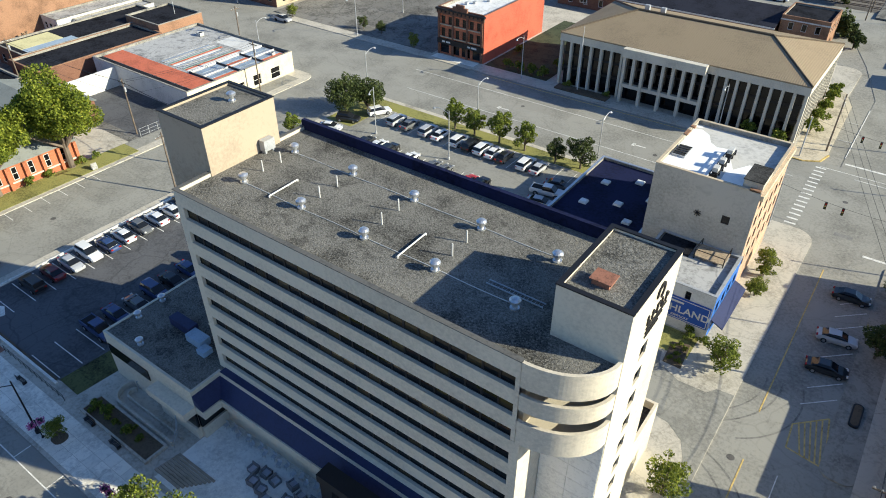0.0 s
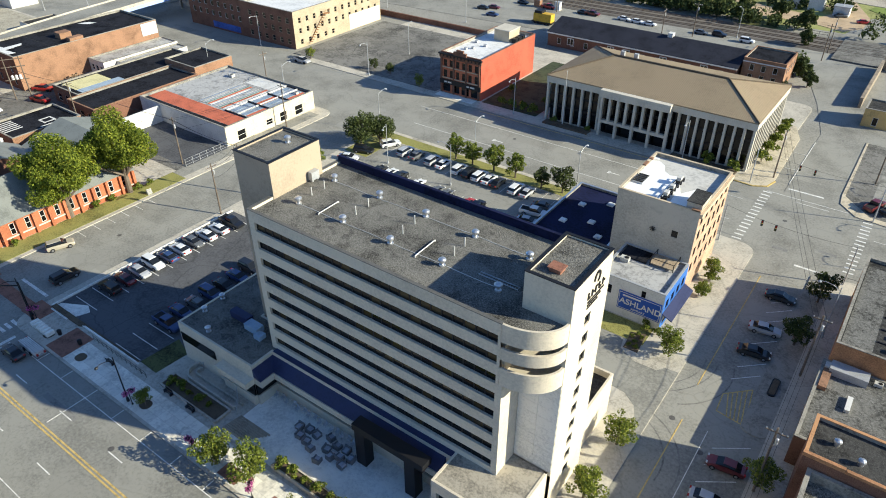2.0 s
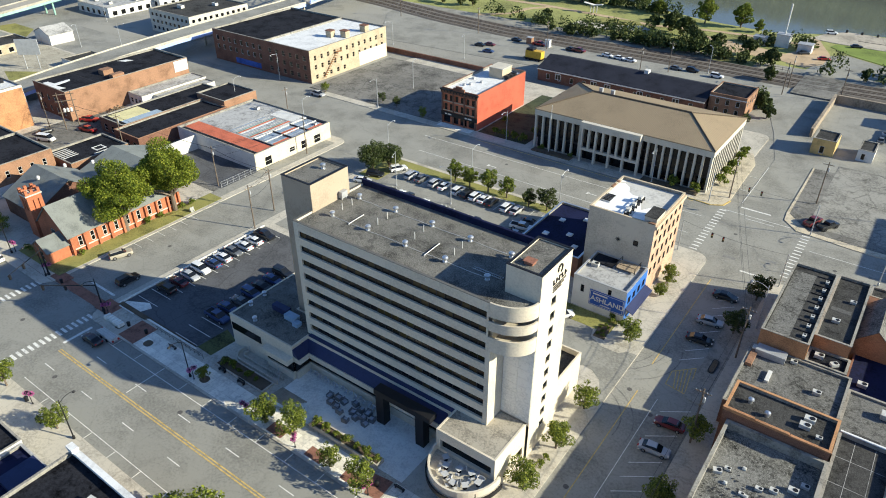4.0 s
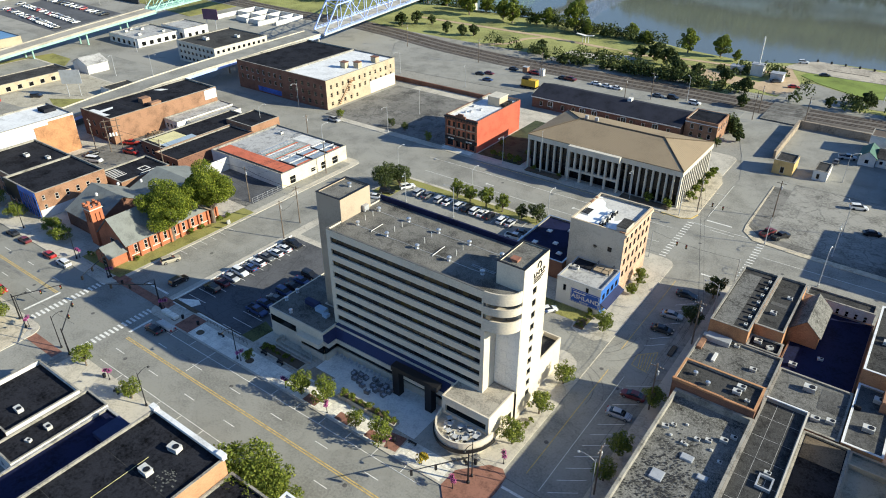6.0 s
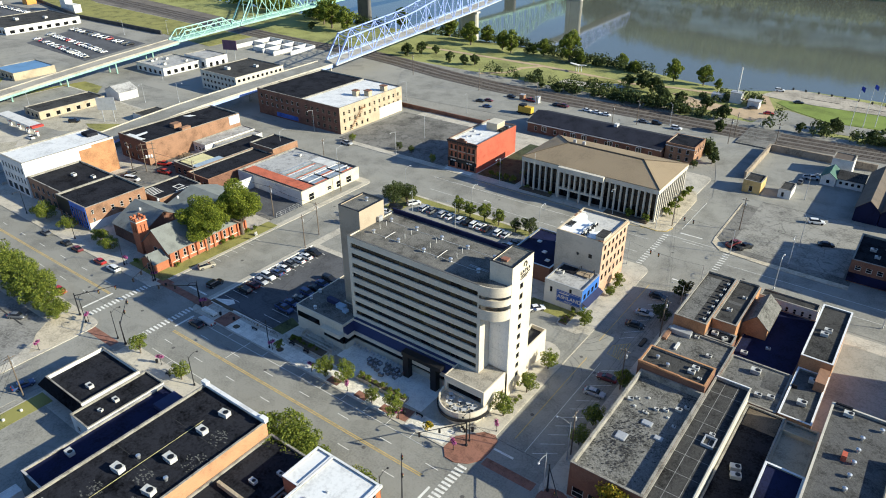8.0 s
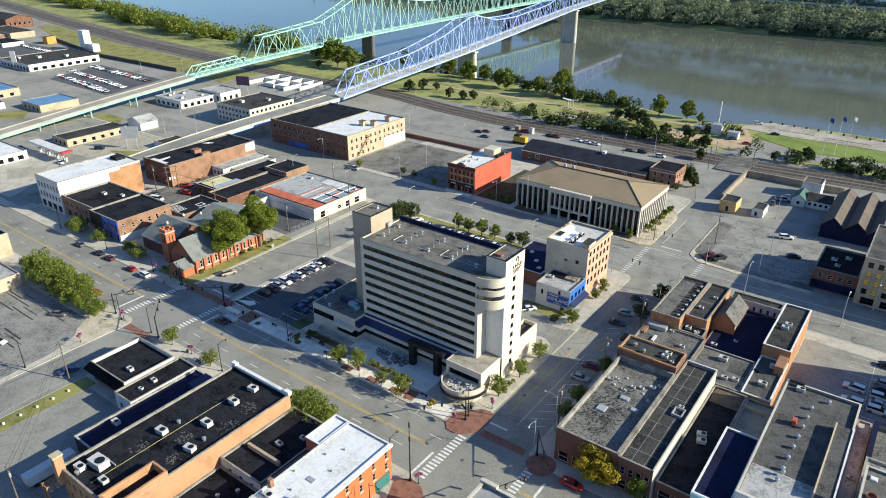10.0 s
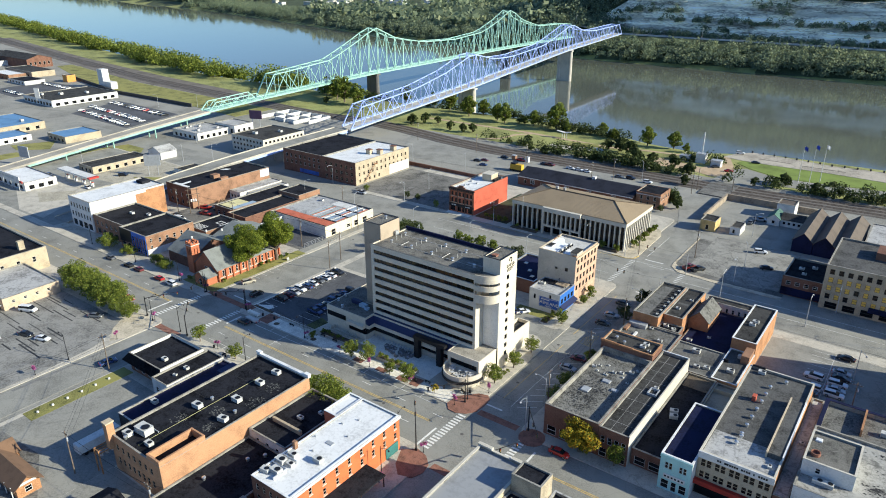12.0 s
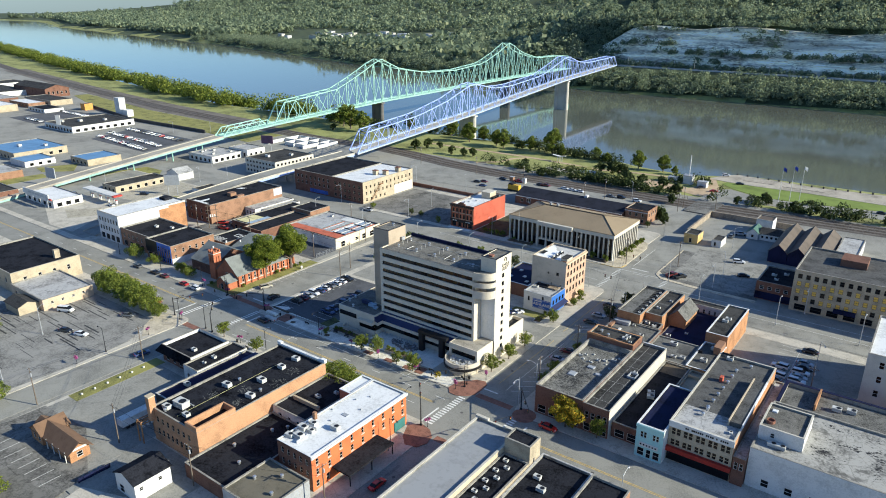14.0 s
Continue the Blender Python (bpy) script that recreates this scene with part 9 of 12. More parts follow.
tg_, a_, d_, n_ = truss_bridge("green_bridge", "pale green steel cantilever truss bridge over the river", GR0, GR1, stations(GLEN, 11.5, green_deck, green_h), 9.0, GREEN_STEEL, GREEN_STEEL, r=0.36)
for u, z0 in ((124, -12.0), (345, -12.0)):
    pier("bridge_pier", "dark concrete pier of the green bridge", a_ + d_ * u, d_, n_, 4.4, z0, prof(green_deck, u) - 0.8, mat("dark_pier", (0.12, 0.115, 0.11), 0.9, 0.2, 0.2, 3, 0.1) if u == 124 else bpy.data.materials["dark_pier"])
truss_bridge("green_approach", "pale green pony truss of the bridge approach", (-339.4, 184), (-341.0, 231.5), [(47.5 * i / 8, 9.2 + 1.8 * i / 8, 0.0 if i in (0, 8) else 5.0) for i in range(9)], 9.0, GREEN_STEEL, GREEN_STEEL, pony=True, r=0.3)


def viaduct(name, label, pts, width, m, rail_m, posts, girder=None, par_m=None):
    """A raised road: deck, parapets, girders and columns along a plan line with heights."""
    t = thing(name, (pts[0][0], pts[0][1], 0), label, "viaduct", kind="structure")
    n = len(pts)
    frames = []
    for i in range(n):
        p, q = Vector(pts[max(0, i - 1)]), Vector(pts[min(n - 1, i + 1)])
        d = (q - p).to_2d().normalized()
        frames.append((Vector(pts[i]), Vector((-d.y, d.x, 0))))
    def ribbon(nm, o0, o1, z0, z1, mm):
        bm = bmesh.new()
        rows = [[bm.verts.new(c + k * o + Vector((0, 0, z))) for o, z in ((o0, z0), (o1, z0), (o1, z1), (o0, z1))] for c, k in frames]
        for a, b in zip(rows, rows[1:]):
            for i in range(4):
                bm.faces.new((a[i], a[(i + 1) % 4], b[(i + 1) % 4], b[i]))
        bm.faces.new(rows[0]), bm.faces.new(rows[-1])
        bmesh.ops.recalc_face_normals(bm, faces=bm.faces)
        part(nm, bm, mm, t)
    w = width / 2
    ribbon("deck", -w, w, -0.5, 0.0, m)
    ribbon("parapet", -w - 0.15, -w, -0.5, 0.5, par_m or rail_m)
    ribbon("parapet", w, w + 0.15, -0.5, 0.5, par_m or rail_m)
    if girder:
        ribbon("girder", -w - 0.1, -w + 0.3, -1.6, -0.52, girder)
        ribbon("girder", w - 0.3, w + 0.1, -1.6, -0.52, girder)
    for i in posts:
        c, k = frames[i]
        if c.z > 2.5:
            for s in (-0.7, 0.7):
                bm = bmesh.new()
                b = c + k * (s * w)
                add_tube(bm, (b.x, b.y, -0.1), (b.x, b.y, c.z - (1.25 if girder else 0.45)), 0.45, n=8)
                part("column", bm, rail_m, t)
    return t


viaduct("bridge_ramp", "concrete ramp rising to the blue bridge", [(-226.5, y, z) for y, z in ((30, 0.4), (50, 2.2), (70, 4.2), (90, 5.8), (110, 7.0), (130, 7.8), (150, 8.3), (170, 8.7), (199, 9.2))], 11.0, ASPHALT, CONCRETE, (4, 6, 8), BLUE_STEEL)
MINT_RAIL = mat("mint_rail", (0.26, 0.44, 0.37), 0.5, 0.2, 0.2, 3.0, 0.0)
viaduct("green_ramp", "green steel viaduct rising to the green bridge", [(-318, 20, 1.0), (-322, 50, 2.8), (-326, 80, 4.4), (-330, 110, 6.0), (-334, 140, 7.4), (-337, 165, 8.4), (-339.4, 184, 9.2)], 9.0, mat("tan_deck", (0.34, 0.31, 0.26), 0.9, 0.2, 0.1, 2.0, 0.1), MINT_RAIL, (1, 2, 3, 4, 5), MINT_RAIL, bpy.data.materials["tan_deck"])

# ---- foliage ----
def leaf_material(name, lo, hi, extra=None, thin=0.2):
    m = bpy.data.materials.new(name)
    m.use_nodes = True
    nd, lk = m.node_tree.nodes, m.node_tree.links
    p = nd["Principled BSDF"]
    p.inputs["Roughness"].default_value, p.inputs["Specular IOR Level"].default_value = 0.7, 0.25
    g, r = nd.new("ShaderNodeNewGeometry"), nd.new("ShaderNodeValToRGB")
    lk.new(g.outputs["Random Per Island"], r.inputs[0])
    r.color_ramp.elements[0].color, r.color_ramp.elements[1].color = (*lo, 1), (*hi, 1)
    if extra:
        e = r.color_ramp.elements.new(0.86)
        e.color = (*hi, 1)
        r.color_ramp.elements[2].color = (*extra, 1)
    lk.new(r.outputs[0], p.inputs["Base Color"])
    tr, mix = nd.new("ShaderNodeBsdfTranslucent"), nd.new("ShaderNodeMixShader")
    lk.new(r.outputs[0], tr.inputs["Color"])
    mix.inputs[0].default_value = thin
    lk.new(p.outputs[0], mix.inputs[1])
    lk.new(tr.outputs[0], mix.inputs[2])
    lk.new(mix.outputs[0], nd["Material Output"].inputs["Surface"])
    return m


LEAF = leaf_material("leaf_green", (0.055, 0.09, 0.015), (0.22, 0.26, 0.04), (0.33, 0.33, 0.06), 0.3)
LEAF_SUN = leaf_material("leaf_shade_tree", (0.05, 0.085, 0.014), (0.30, 0.35, 0.045), (0.45, 0.45, 0.07), 0.45)
LEAF_YOUNG = leaf_material("leaf_young", (0.05, 0.085, 0.016), (0.25, 0.29, 0.045), (0.37, 0.38, 0.07), 0.35)
LEAF_DARK = leaf_material("leaf_dark", (0.025, 0.042, 0.013), (0.10, 0.125, 0.033))
LEAF_GOLD = leaf_material("leaf_gold", (0.13, 0.17, 0.02), (0.52, 0.36, 0.03), (0.62, 0.30, 0.03), 0.3)
LEAF_PINK = leaf_material("petal_pink", (0.40, 0.06, 0.22), (0.62, 0.16, 0.40))
# far-shore foliage: paler and bluer, with distance haze mixed into the leaf colour
LEAF_HAZED = leaf_material("leaf_hazed", (0.11, 0.15, 0.10), (0.30, 0.355, 0.21), (0.40, 0.415, 0.23), 0.45)
BARK = mat("bark", (0.14, 0.11, 0.085), 0.95, 0.25, 1.0, 8.0, 0.4)


def leaf_mesh(name, centres, radii, count, size, m, rng, flat=0.8):
    """Many small leaf clumps set on and in a cluster of uneven lobes."""
    centres, radii = np.asarray(centres, float), np.asarray(radii, float)
    w = radii ** 2
    pick = rng.choice(len(centres), count, p=w / w.sum())
    v = rng.normal(size=(count, 3))
    v /= np.linalg.norm(v, axis=1)[:, None]
    rad = radii[pick] * (0.55 + 0.5 * rng.random(count) ** 0.6)
    pos = centres[pick] + v * rad[:, None] * np.array([1, 1, flat])
    a = rng.normal(size=(count, 3)) + v * 0.9
    a /= np.linalg.norm(a, axis=1)[:, None]
    t = np.cross(a, rng.normal(size=(count, 3)))
    t /= np.linalg.norm(t, axis=1)[:, None]
    b = np.cross(a, t)
    s = (size * (0.6 + 0.8 * rng.random(count)))[:, None]
    quads = np.stack([pos - t * s, pos - b * s * 0.6, pos + t * s, pos + b * s * 0.6], 1).reshape(-1, 3)
    me = bpy.data.meshes.new(name)
    me.from_pydata(quads.tolist(), [], np.arange(4 * count).reshape(-1, 4).tolist())
    me.materials.append(m)
    return me


def tree_proto(name, label, h, r, trunk, count, size, m, seed, group="", category="tree", at=(0, 0, 0)):
    """A tapered trunk with limbs and a ragged crown, standing at its place."""
    rng = np.random.default_rng(seed)
    t = thing(name, at, label, category, group)
    bm = bmesh.new()
    tw = 0.035 * h
    add_tube(bm, (0, 0, -0.1), (0, 0, trunk), tw, tw * 0.75, 8)
    lobes, rads = [], []
    k = int(9 + r * 4.2)
    mid, half = (h + trunk) / 2, (h - trunk) / 2
    for i in range(k):
        u = 1 - 2 * (i + 0.5) / k
        a = i * 2.39996 + rng.uniform(-0.5, 0.5)
        out = rng.uniform(0.45, 0.93) * (1.0 if u < 0 else 0.92)
        w = math.sqrt(1 - u * u)
        p = (r * out * w * math.cos(a), r * out * w * math.sin(a), mid + half * out * u * 1.02)
        if i % 3 == 0:
            add_tube(bm, (0, 0, trunk * rng.uniform(0.75, 1.0)), p, tw * 0.5, tw * 0.12, 5)
        lobes.append(p)
        rads.append(r * rng.uniform(0.15, 0.38))
    lobes.append((0, 0, mid + half * 0.1))
    rads.append(r * 0.5)
    add_tube(bm, (0, 0, trunk), (0, 0, h * 0.85), tw * 0.75, tw * 0.15, 6)
    tr = new("trunk", mesh_of("trunk", bm, BARK))
    tr.parent = t
    cr = new("crown", leaf_mesh("crown", lobes, rads, count, size, m, rng))
    cr.parent = t
    return t


def plant(proto, spots):
    for x, y, z, s, rz in spots:
        o = copy_thing(proto, pose(x, y, z, 0, 0, rz))
        o.scale = (s, s, s * (0.92 + 0.16 * ((x * 7.3) % 1)))


street = [tree_proto("street_tree", "young green street tree in the pavement", 5.8, 2.6, 1.2, 2600, 0.15, LEAF_YOUNG, 31 + i, "street trees", at=p) for i, p in enumerate(((-51.3, 23.2, KERB), (-45.9, 24.2, KERB), (-12.6, 36.0, KERB)))]
rnd = random.Random(4)
for i, (x, y, s) in enumerate([(-37.2, 22.9, 0.75), (-31.0, 22.8, 0.95), (-12.4, 45.2, 0.95), (-12.6, 55.0, 0.95), (-13.4, 75.0, 0.85), (-14.7, 97.4, 0.7), (-14.1, 91.3, 0.6), (-76.3, 3.6, 0.85), (-92.2, 3.6, 0.9), (-36.0, 3.4, 0.8), (25.2, 24.6, 0.9), (26.8, 3.6, 1.0), (-150, 137.4, 0.7), (-108.5, 138, 0.6), (3.6, 59, 0.9), (3.5, 44.5, 0.95), (3.6, 38, 0.8), (-66.9, 23.8, 0.5)]):
    plant(street[i % 3], [(x, y, KERB, s, rnd.uniform(0, 360))])
lot = tree_proto("car_park_tree", "round green tree on the grass strip", 6.0, 2.6, 1.4, 2000, 0.19, LEAF, 40, "trees along the rear car park", at=(-75.1, 108.2, KERB))
lot_d = tree_proto("car_park_tree", "dense dark green tree on the grass strip", 6.0, 2.7, 1.2, 2100, 0.19, LEAF_DARK, 41, "trees along the rear car park", at=(-48.6, 108.4, KERB))
plant(lot, [(-70.5, 108, KERB, 0.95, 40), (-65.1, 108.2, KERB, 1.05, 140), (-59.8, 108.4, KERB, 0.95, 220)])
plant(lot_d, [(-53.1, 107.6, KERB, 0.8, 60), (1.0, 87.8, KERB, 0.9, 10), (1.6, 100.8, KERB, 0.95, 200), (-128, 141.5, KERB, 0.55, 0), (-121.5, 141, KERB, 0.6, 90), (-30.5, 186, 0, 0.7, 30), (-26, 192, 0, 0.6, 80), (-2.5, 188.6, 0, 0.6, 10)])
ever = tree_proto("evergreen_tree", "broad dark evergreen on the grass corner", 8.0, 4.4, 0.9, 5000, 0.2, LEAF_DARK, 44, at=(-97.2, 101.4, KERB))
plant(ever, [(-94.2, 104.6, KERB, 0.9, 120)])
big_tree = tree_proto("church_tree", "large full green shade tree on the church lawn", 16.5, 7.4, 4.6, 26000, 0.21, LEAF_SUN, 50, "church shade trees", at=(-121.2, 44.3, KERB))
plant(big_tree, [(-120.6, 56.6, KERB, 1.02, 150)])
plant(lot, [(-98.2, 88, KERB, 0.8, 20), (-97.6, 82, KERB, 0.7, 90)])
wide = tree_proto("avenue_tree", "wide low green tree beside the avenue", 6.8, 5.0, 1.1, 5200, 0.2, LEAF_YOUNG, 52, "avenue trees", at=(-38.4, 3.0, KERB))
plant(wide, [(-43.4, 3.4, KERB, 1.15, 100), (-36.0, 2.6, KERB, 0.9, 200), (-22.4, 3.4, KERB, 0.72, 40), (-158.5, 1.8, KERB, 1.1, 10), (-152.0, 1.8, KERB, 1.2, 80), (-146.0, 1.4, KERB, 1.15, 160), (-140.0, 0.8, KERB, 1.2, 230), (-134.2, 0.8, KERB, 1.15, 300), (-128.6, 0.4, KERB, 0.95, 20), (-122.4, -0.4, KERB, 0.7, 140), (-181, 26, KERB, 0.8, 30), (-168, 26.6, KERB, 0.6, 60), (-145, 27, KERB, 0.6, 30), (-153, 28.5, KERB, 0.55, 100), (-178, -36, KERB, 0.9, 12), (-156, -40, KERB, 1.0, 40), (-152, -44, KERB, 0.9, 140), (-109.4, -57, KERB, 0.95, 90), (-70, -74, KERB, 1.0, 60), (-76, -73, KERB, 0.8, 160)])
gold = tree_proto("autumn_tree", "golden and green autumn tree by the shops", 8.0, 4.7, 1.2, 5400, 0.23, LEAF_GOLD, 55, at=(16.9, 24.3, KERB))
green_half = new("inner_crown", leaf_mesh("inner_crown", [(0.8, -0.6, 3.4), (-0.9, 0.2, 3.2), (0.2, 1.0, 3.6)], [1.7, 1.6, 1.5], 1700, 0.22, LEAF, np.random.default_rng(8)))
green_half.parent = gold
tree_proto("yellow_sapling", "small yellow-green sapling at the corner", 2.9, 1.1, 0.7, 600, 0.15, LEAF_GOLD, 57, at=(-22.5, 23.2, KERB))
bush = tree_proto("shrub", "rounded green shrub in a planting bed", 1.5, 0.95, 0.15, 500, 0.13, LEAF, 60, "shrubs", "shrub", at=(-44.0, 27.4, KERB + 0.6))
plant(bush, [(-44.0 + 2.0 * i, 27.4, KERB + 0.6, 0.75 + 0.25 * (i % 2), 50 * i) for i in range(1, 7)])
plant(bush, [(x, y, KERB, s, 37 * i) for i, (x, y, s) in enumerate([(-29, 139.0, 1.9), (-23.4, 138.8, 1.9), (-19.6, 146.7, 1.9), (-19.6, 152, 2.0), (-19.6, 157.5, 1.9), (-19.6, 163, 2.0), (-19.6, 168, 1.8), (-58, 138.8, 0.9), (-67, 138.8, 1.0), (-74, 140.6, 1.6), (-77, 140.8, 1.5), (-80, 140.6, 1.7), (-83.5, 140.8, 1.5), (-73.6, 147, 1.7), (-73.6, 154, 1.7), (-86, 150, 1.6), (-123.0, 27.6, 1.0), (-120.2, 49.0, 1.2), (-120.2, 52.4, 1.0), (-120.0, 58.2, 1.1), (-120.0, 61.0, 1.0), (-119.9, 33.0, 0.9), (-131, 27.0, 1.1), (-18.4, 74.2, 0.5), (-18.9, 73.2, 0.5), (-17.9, 75.6, 0.5), (-19.2, 75.2, 0.45), (-17.8, 73.2, 0.5), (-18.6, 76.2, 0.45), (-17.9, 81.3, 1.1), (-18.5, 79.0, 0.9), (-14.6, 91.4, 1.2), (-14.3, 96.2, 1.3), (-14.2, 76.3, 1.1)])])
plant(bush, [(x, y, KERB, s, 53 * i) for i, (x, y, s) in enumerate([(-67.2, 28.4, 0.9), (-65.4, 28.7, 1.0), (-63.6, 28.4, 0.6), (-61.4, 28.5, 0.9), (-59.6, 28.6, 0.6), (-16.4, 77.9, 0.9), (-18.2, 78.0, 0.8), (-12.6, 41, 0.8), (-12.6, 42.6, 0.7), (-12.8, 38.4, 0.8), (-12.9, 48, 0.7)])])


def woods(name, label, pts, r, quads_each, size, m, seed):
    """Many trees too far off to count, in one piece."""
    rng = np.random.default_rng(seed)
    C = np.asarray(pts, float)
    n = len(C)
    rep = np.repeat(np.arange(n), quads_each)
    R = (r * (0.55 + 0.9 * rng.random(n) ** 1.3))[rep]
    k = len(rep)
    v = rng.normal(size=(k, 3))
    v /= np.linalg.norm(v, axis=1)[:, None]
    v[:, 2] = np.abs(v[:, 2]) * 1.25 - 0.1
    pos = C[rep] + v * (R * (0.6 + 0.45 * rng.random(k)))[:, None] + np.array([0, 0, 1]) * (R * 0.55)[:, None]
    a = rng.normal(size=(k, 3)) + v
    a /= np.linalg.norm(a, axis=1)[:, None]
    t = np.cross(a, rng.normal(size=(k, 3)))
    t /= np.linalg.norm(t, axis=1)[:, None]
    b = np.cross(a, t)
    s = (size * (0.6 + 0.8 * rng.random(k)))[:, None]
    q = np.stack([pos - t * s, pos - b * s * 0.7, pos + t * s, pos + b * s * 0.7], 1).reshape(-1, 3)
    me = bpy.data.meshes.new(name)
    me.from_pydata(q.tolist(), [], np.arange(4 * k).reshape(-1, 4).tolist())
    me.materials.append(m)
    return tagged(new(name, me), label, "trees", kind="stuff")


def in_clearing(x, y):
    """The open ground round the sheds on the flat far shore."""
    return abs(x + 1290) < 330 and abs(y - 1290 - 0.25 * (x + 1290)) < 230


rnd = random.Random(77)
pts = []
for i in range(2300):
    x = rnd.uniform(-1700, 420)
    d = rnd.uniform(4, 48 if x > -380 else 120)
    y = lerp_table(x, FAR_BANK) + d
    pts.append((x, y, land(x, y) - 0.5))
woods("far_bank_woods", "dense green woods along the far river bank", pts, 6.8, 90, 1.05, LEAF_HAZED, 1)
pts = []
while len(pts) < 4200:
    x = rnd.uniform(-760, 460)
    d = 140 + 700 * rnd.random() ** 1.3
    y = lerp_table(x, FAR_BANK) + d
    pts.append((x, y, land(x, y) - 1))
woods("hill_forest", "dense wooded hillside beyond the river", pts, 8.0, 60, 1.5, LEAF_HAZED, 2)
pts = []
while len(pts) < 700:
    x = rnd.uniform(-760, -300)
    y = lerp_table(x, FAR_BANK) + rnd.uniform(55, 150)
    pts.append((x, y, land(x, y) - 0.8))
woods("slope_woods", "green woods on the slope beside the rock face", pts, 7.4, 60, 1.4, LEAF_HAZED, 9)
pts = []
while len(pts) < 1350:
    x = rnd.uniform(-400, 460)
    f0 = lerp_table(x, FAR_BANK)
    kind = rnd.random()
    if kind < 0.3:
        d = rnd.uniform(74, 92)
        z = land(x, f0 + d)
    elif kind < 0.72:
        u = rnd.choice((0.16, 0.34, 0.36, 0.54, 0.7, 0.86)) + rnd.uniform(-0.03, 0.03)
        if noise.noise((x * 0.013, u * 5, 8)) < 0.02:
            continue
        d, z = 87 + 28 * u, land(x, f0 + 88) + 54 * u * smooth(-385, -290, x) - 1.5
    else:
        d = rnd.uniform(112, 146)
        z = max(land(x, f0 + d), land(x, f0 + 88) + 52 * smooth(-385, -290, x))
    pts.append((x, f0 + d, z - 0.8))
woods("cliff_scrub", "scrub on the ledges of the rock face", pts, 4.6, 60, 0.95, LEAF_HAZED, 3)
pts = []
while len(pts) < 9000:
    x = rnd.uniform(-4600, -420)
    d = 60 + 3300 * rnd.random() ** 1.5
    y = lerp_table(x, FAR_BANK) + d
    if noise.noise((x * 0.0035, d * 0.006, 2.0)) > 0.28 or in_clearing(x, y):
        continue
    pts.append((x, y, land(x, y) - 1))
woods("distant_woods", "hazy distant woods on the flat far shore", pts, 15.0, 26, 4.6, LEAF_HAZED, 4)
pts = []
while len(pts) < 900:
    x = rnd.uniform(-1750, -345)
    y = lerp_table(x, NEAR_BANK) - rnd.uniform(-2, 30) - (4 if x > -700 else 0)
    if noise.noise((x * 0.022, y * 0.05, 4.0)) < -0.12:
        continue
    pts.append((x, y, land(x, y) - 0.5 + 3.0 * noise.noise((x * 0.03, 1.0, 7.0))))
woods("near_bank_woods", "green tree belt along the near bank", pts, 8.6, 130, 0.95, LEAF_YOUNG, 5)
pts = []
for x, y, n, sp in ((-345, 318, 10, 9), (-318, 322, 10, 10), (-300, 330, 8, 8), (-262, 336, 8, 7), (-238, 338, 6, 5), (-90, 256, 26, 16), (-62, 256, 20, 9), (-118, 254, 12, 9), (-142, 262, 10, 8), (-103, 312, 22, 12), (-128, 313, 12, 7), (-27, 210, 8, 3), (24, 259, 18, 16), (70, 263, 16, 18), (-45, 258, 8, 5), (-150, 317, 12, 14), (-165, 330, 5, 5), (-205, 330, 7, 6), (-180, 330, 16, 9), (-45, 285, 6, 5), (-30, 288, 6, 3), (-104, 266, 8, 8), (20, 270, 8, 16), (110, 280, 24, 24)):
    for k in range(n):
        a, b = x + rnd.gauss(0, sp), y + rnd.gauss(0, 1.8)
        pts.append((a, b, land(a, b) - 0.4))
woods("bank_scrub", "dark scrub and bushes beside the tracks and bank", pts, 3.3, 120, 0.5, LEAF_DARK, 6)
shed_rnd = random.Random(12)
for i in range(26):
    x = -1290 + shed_rnd.uniform(-290, 290)
    y = 1310 + 0.25 * (x + 1290) + shed_rnd.uniform(-60, 190)
    z, w, d, h = land(x, y), shed_rnd.uniform(14, 44), shed_rnd.uniform(10, 18), shed_rnd.uniform(4, 8)
    shed = thing("far_shed", (x, y, z - 1), shed_rnd.choice(("pale metal shed on the far shore", "white flat-roofed shed among far trees")), "shed", "sheds on the far shore")
    bm = bmesh.new()
    add_prism(bm, rect(x - w / 2, x + w / 2, y - d / 2, y + d / 2), z - 1, z + h)
    part("wall", bm, shed_rnd.choice((WHITE_PAINT, STONE_PALE, WHITE_PAINT)), shed)
    bm = bmesh.new()
    add_prism(bm, rect(x - w / 2 - 0.5, x + w / 2 + 0.5, y - d / 2 - 0.5, y + d / 2 + 0.5), z + h, z + h + 0.6)
    part("roof", bm, shed_rnd.choice((WHITE_ROOF, LIGHT_ROOF, LIGHT_ROOF)), shed)
park = tree_proto("park_tree", "full green tree on the river bank", 12.0, 4.6, 1.8, 3600, 0.38, LEAF, 70, "riverside trees", at=(-207, 326, -1.0))
park_d = tree_proto("park_tree", "dark green tree beside the railway", 8.0, 3.6, 1.0, 2400, 0.36, LEAF_DARK, 71, "riverside trees", at=(-222, 276, 0))
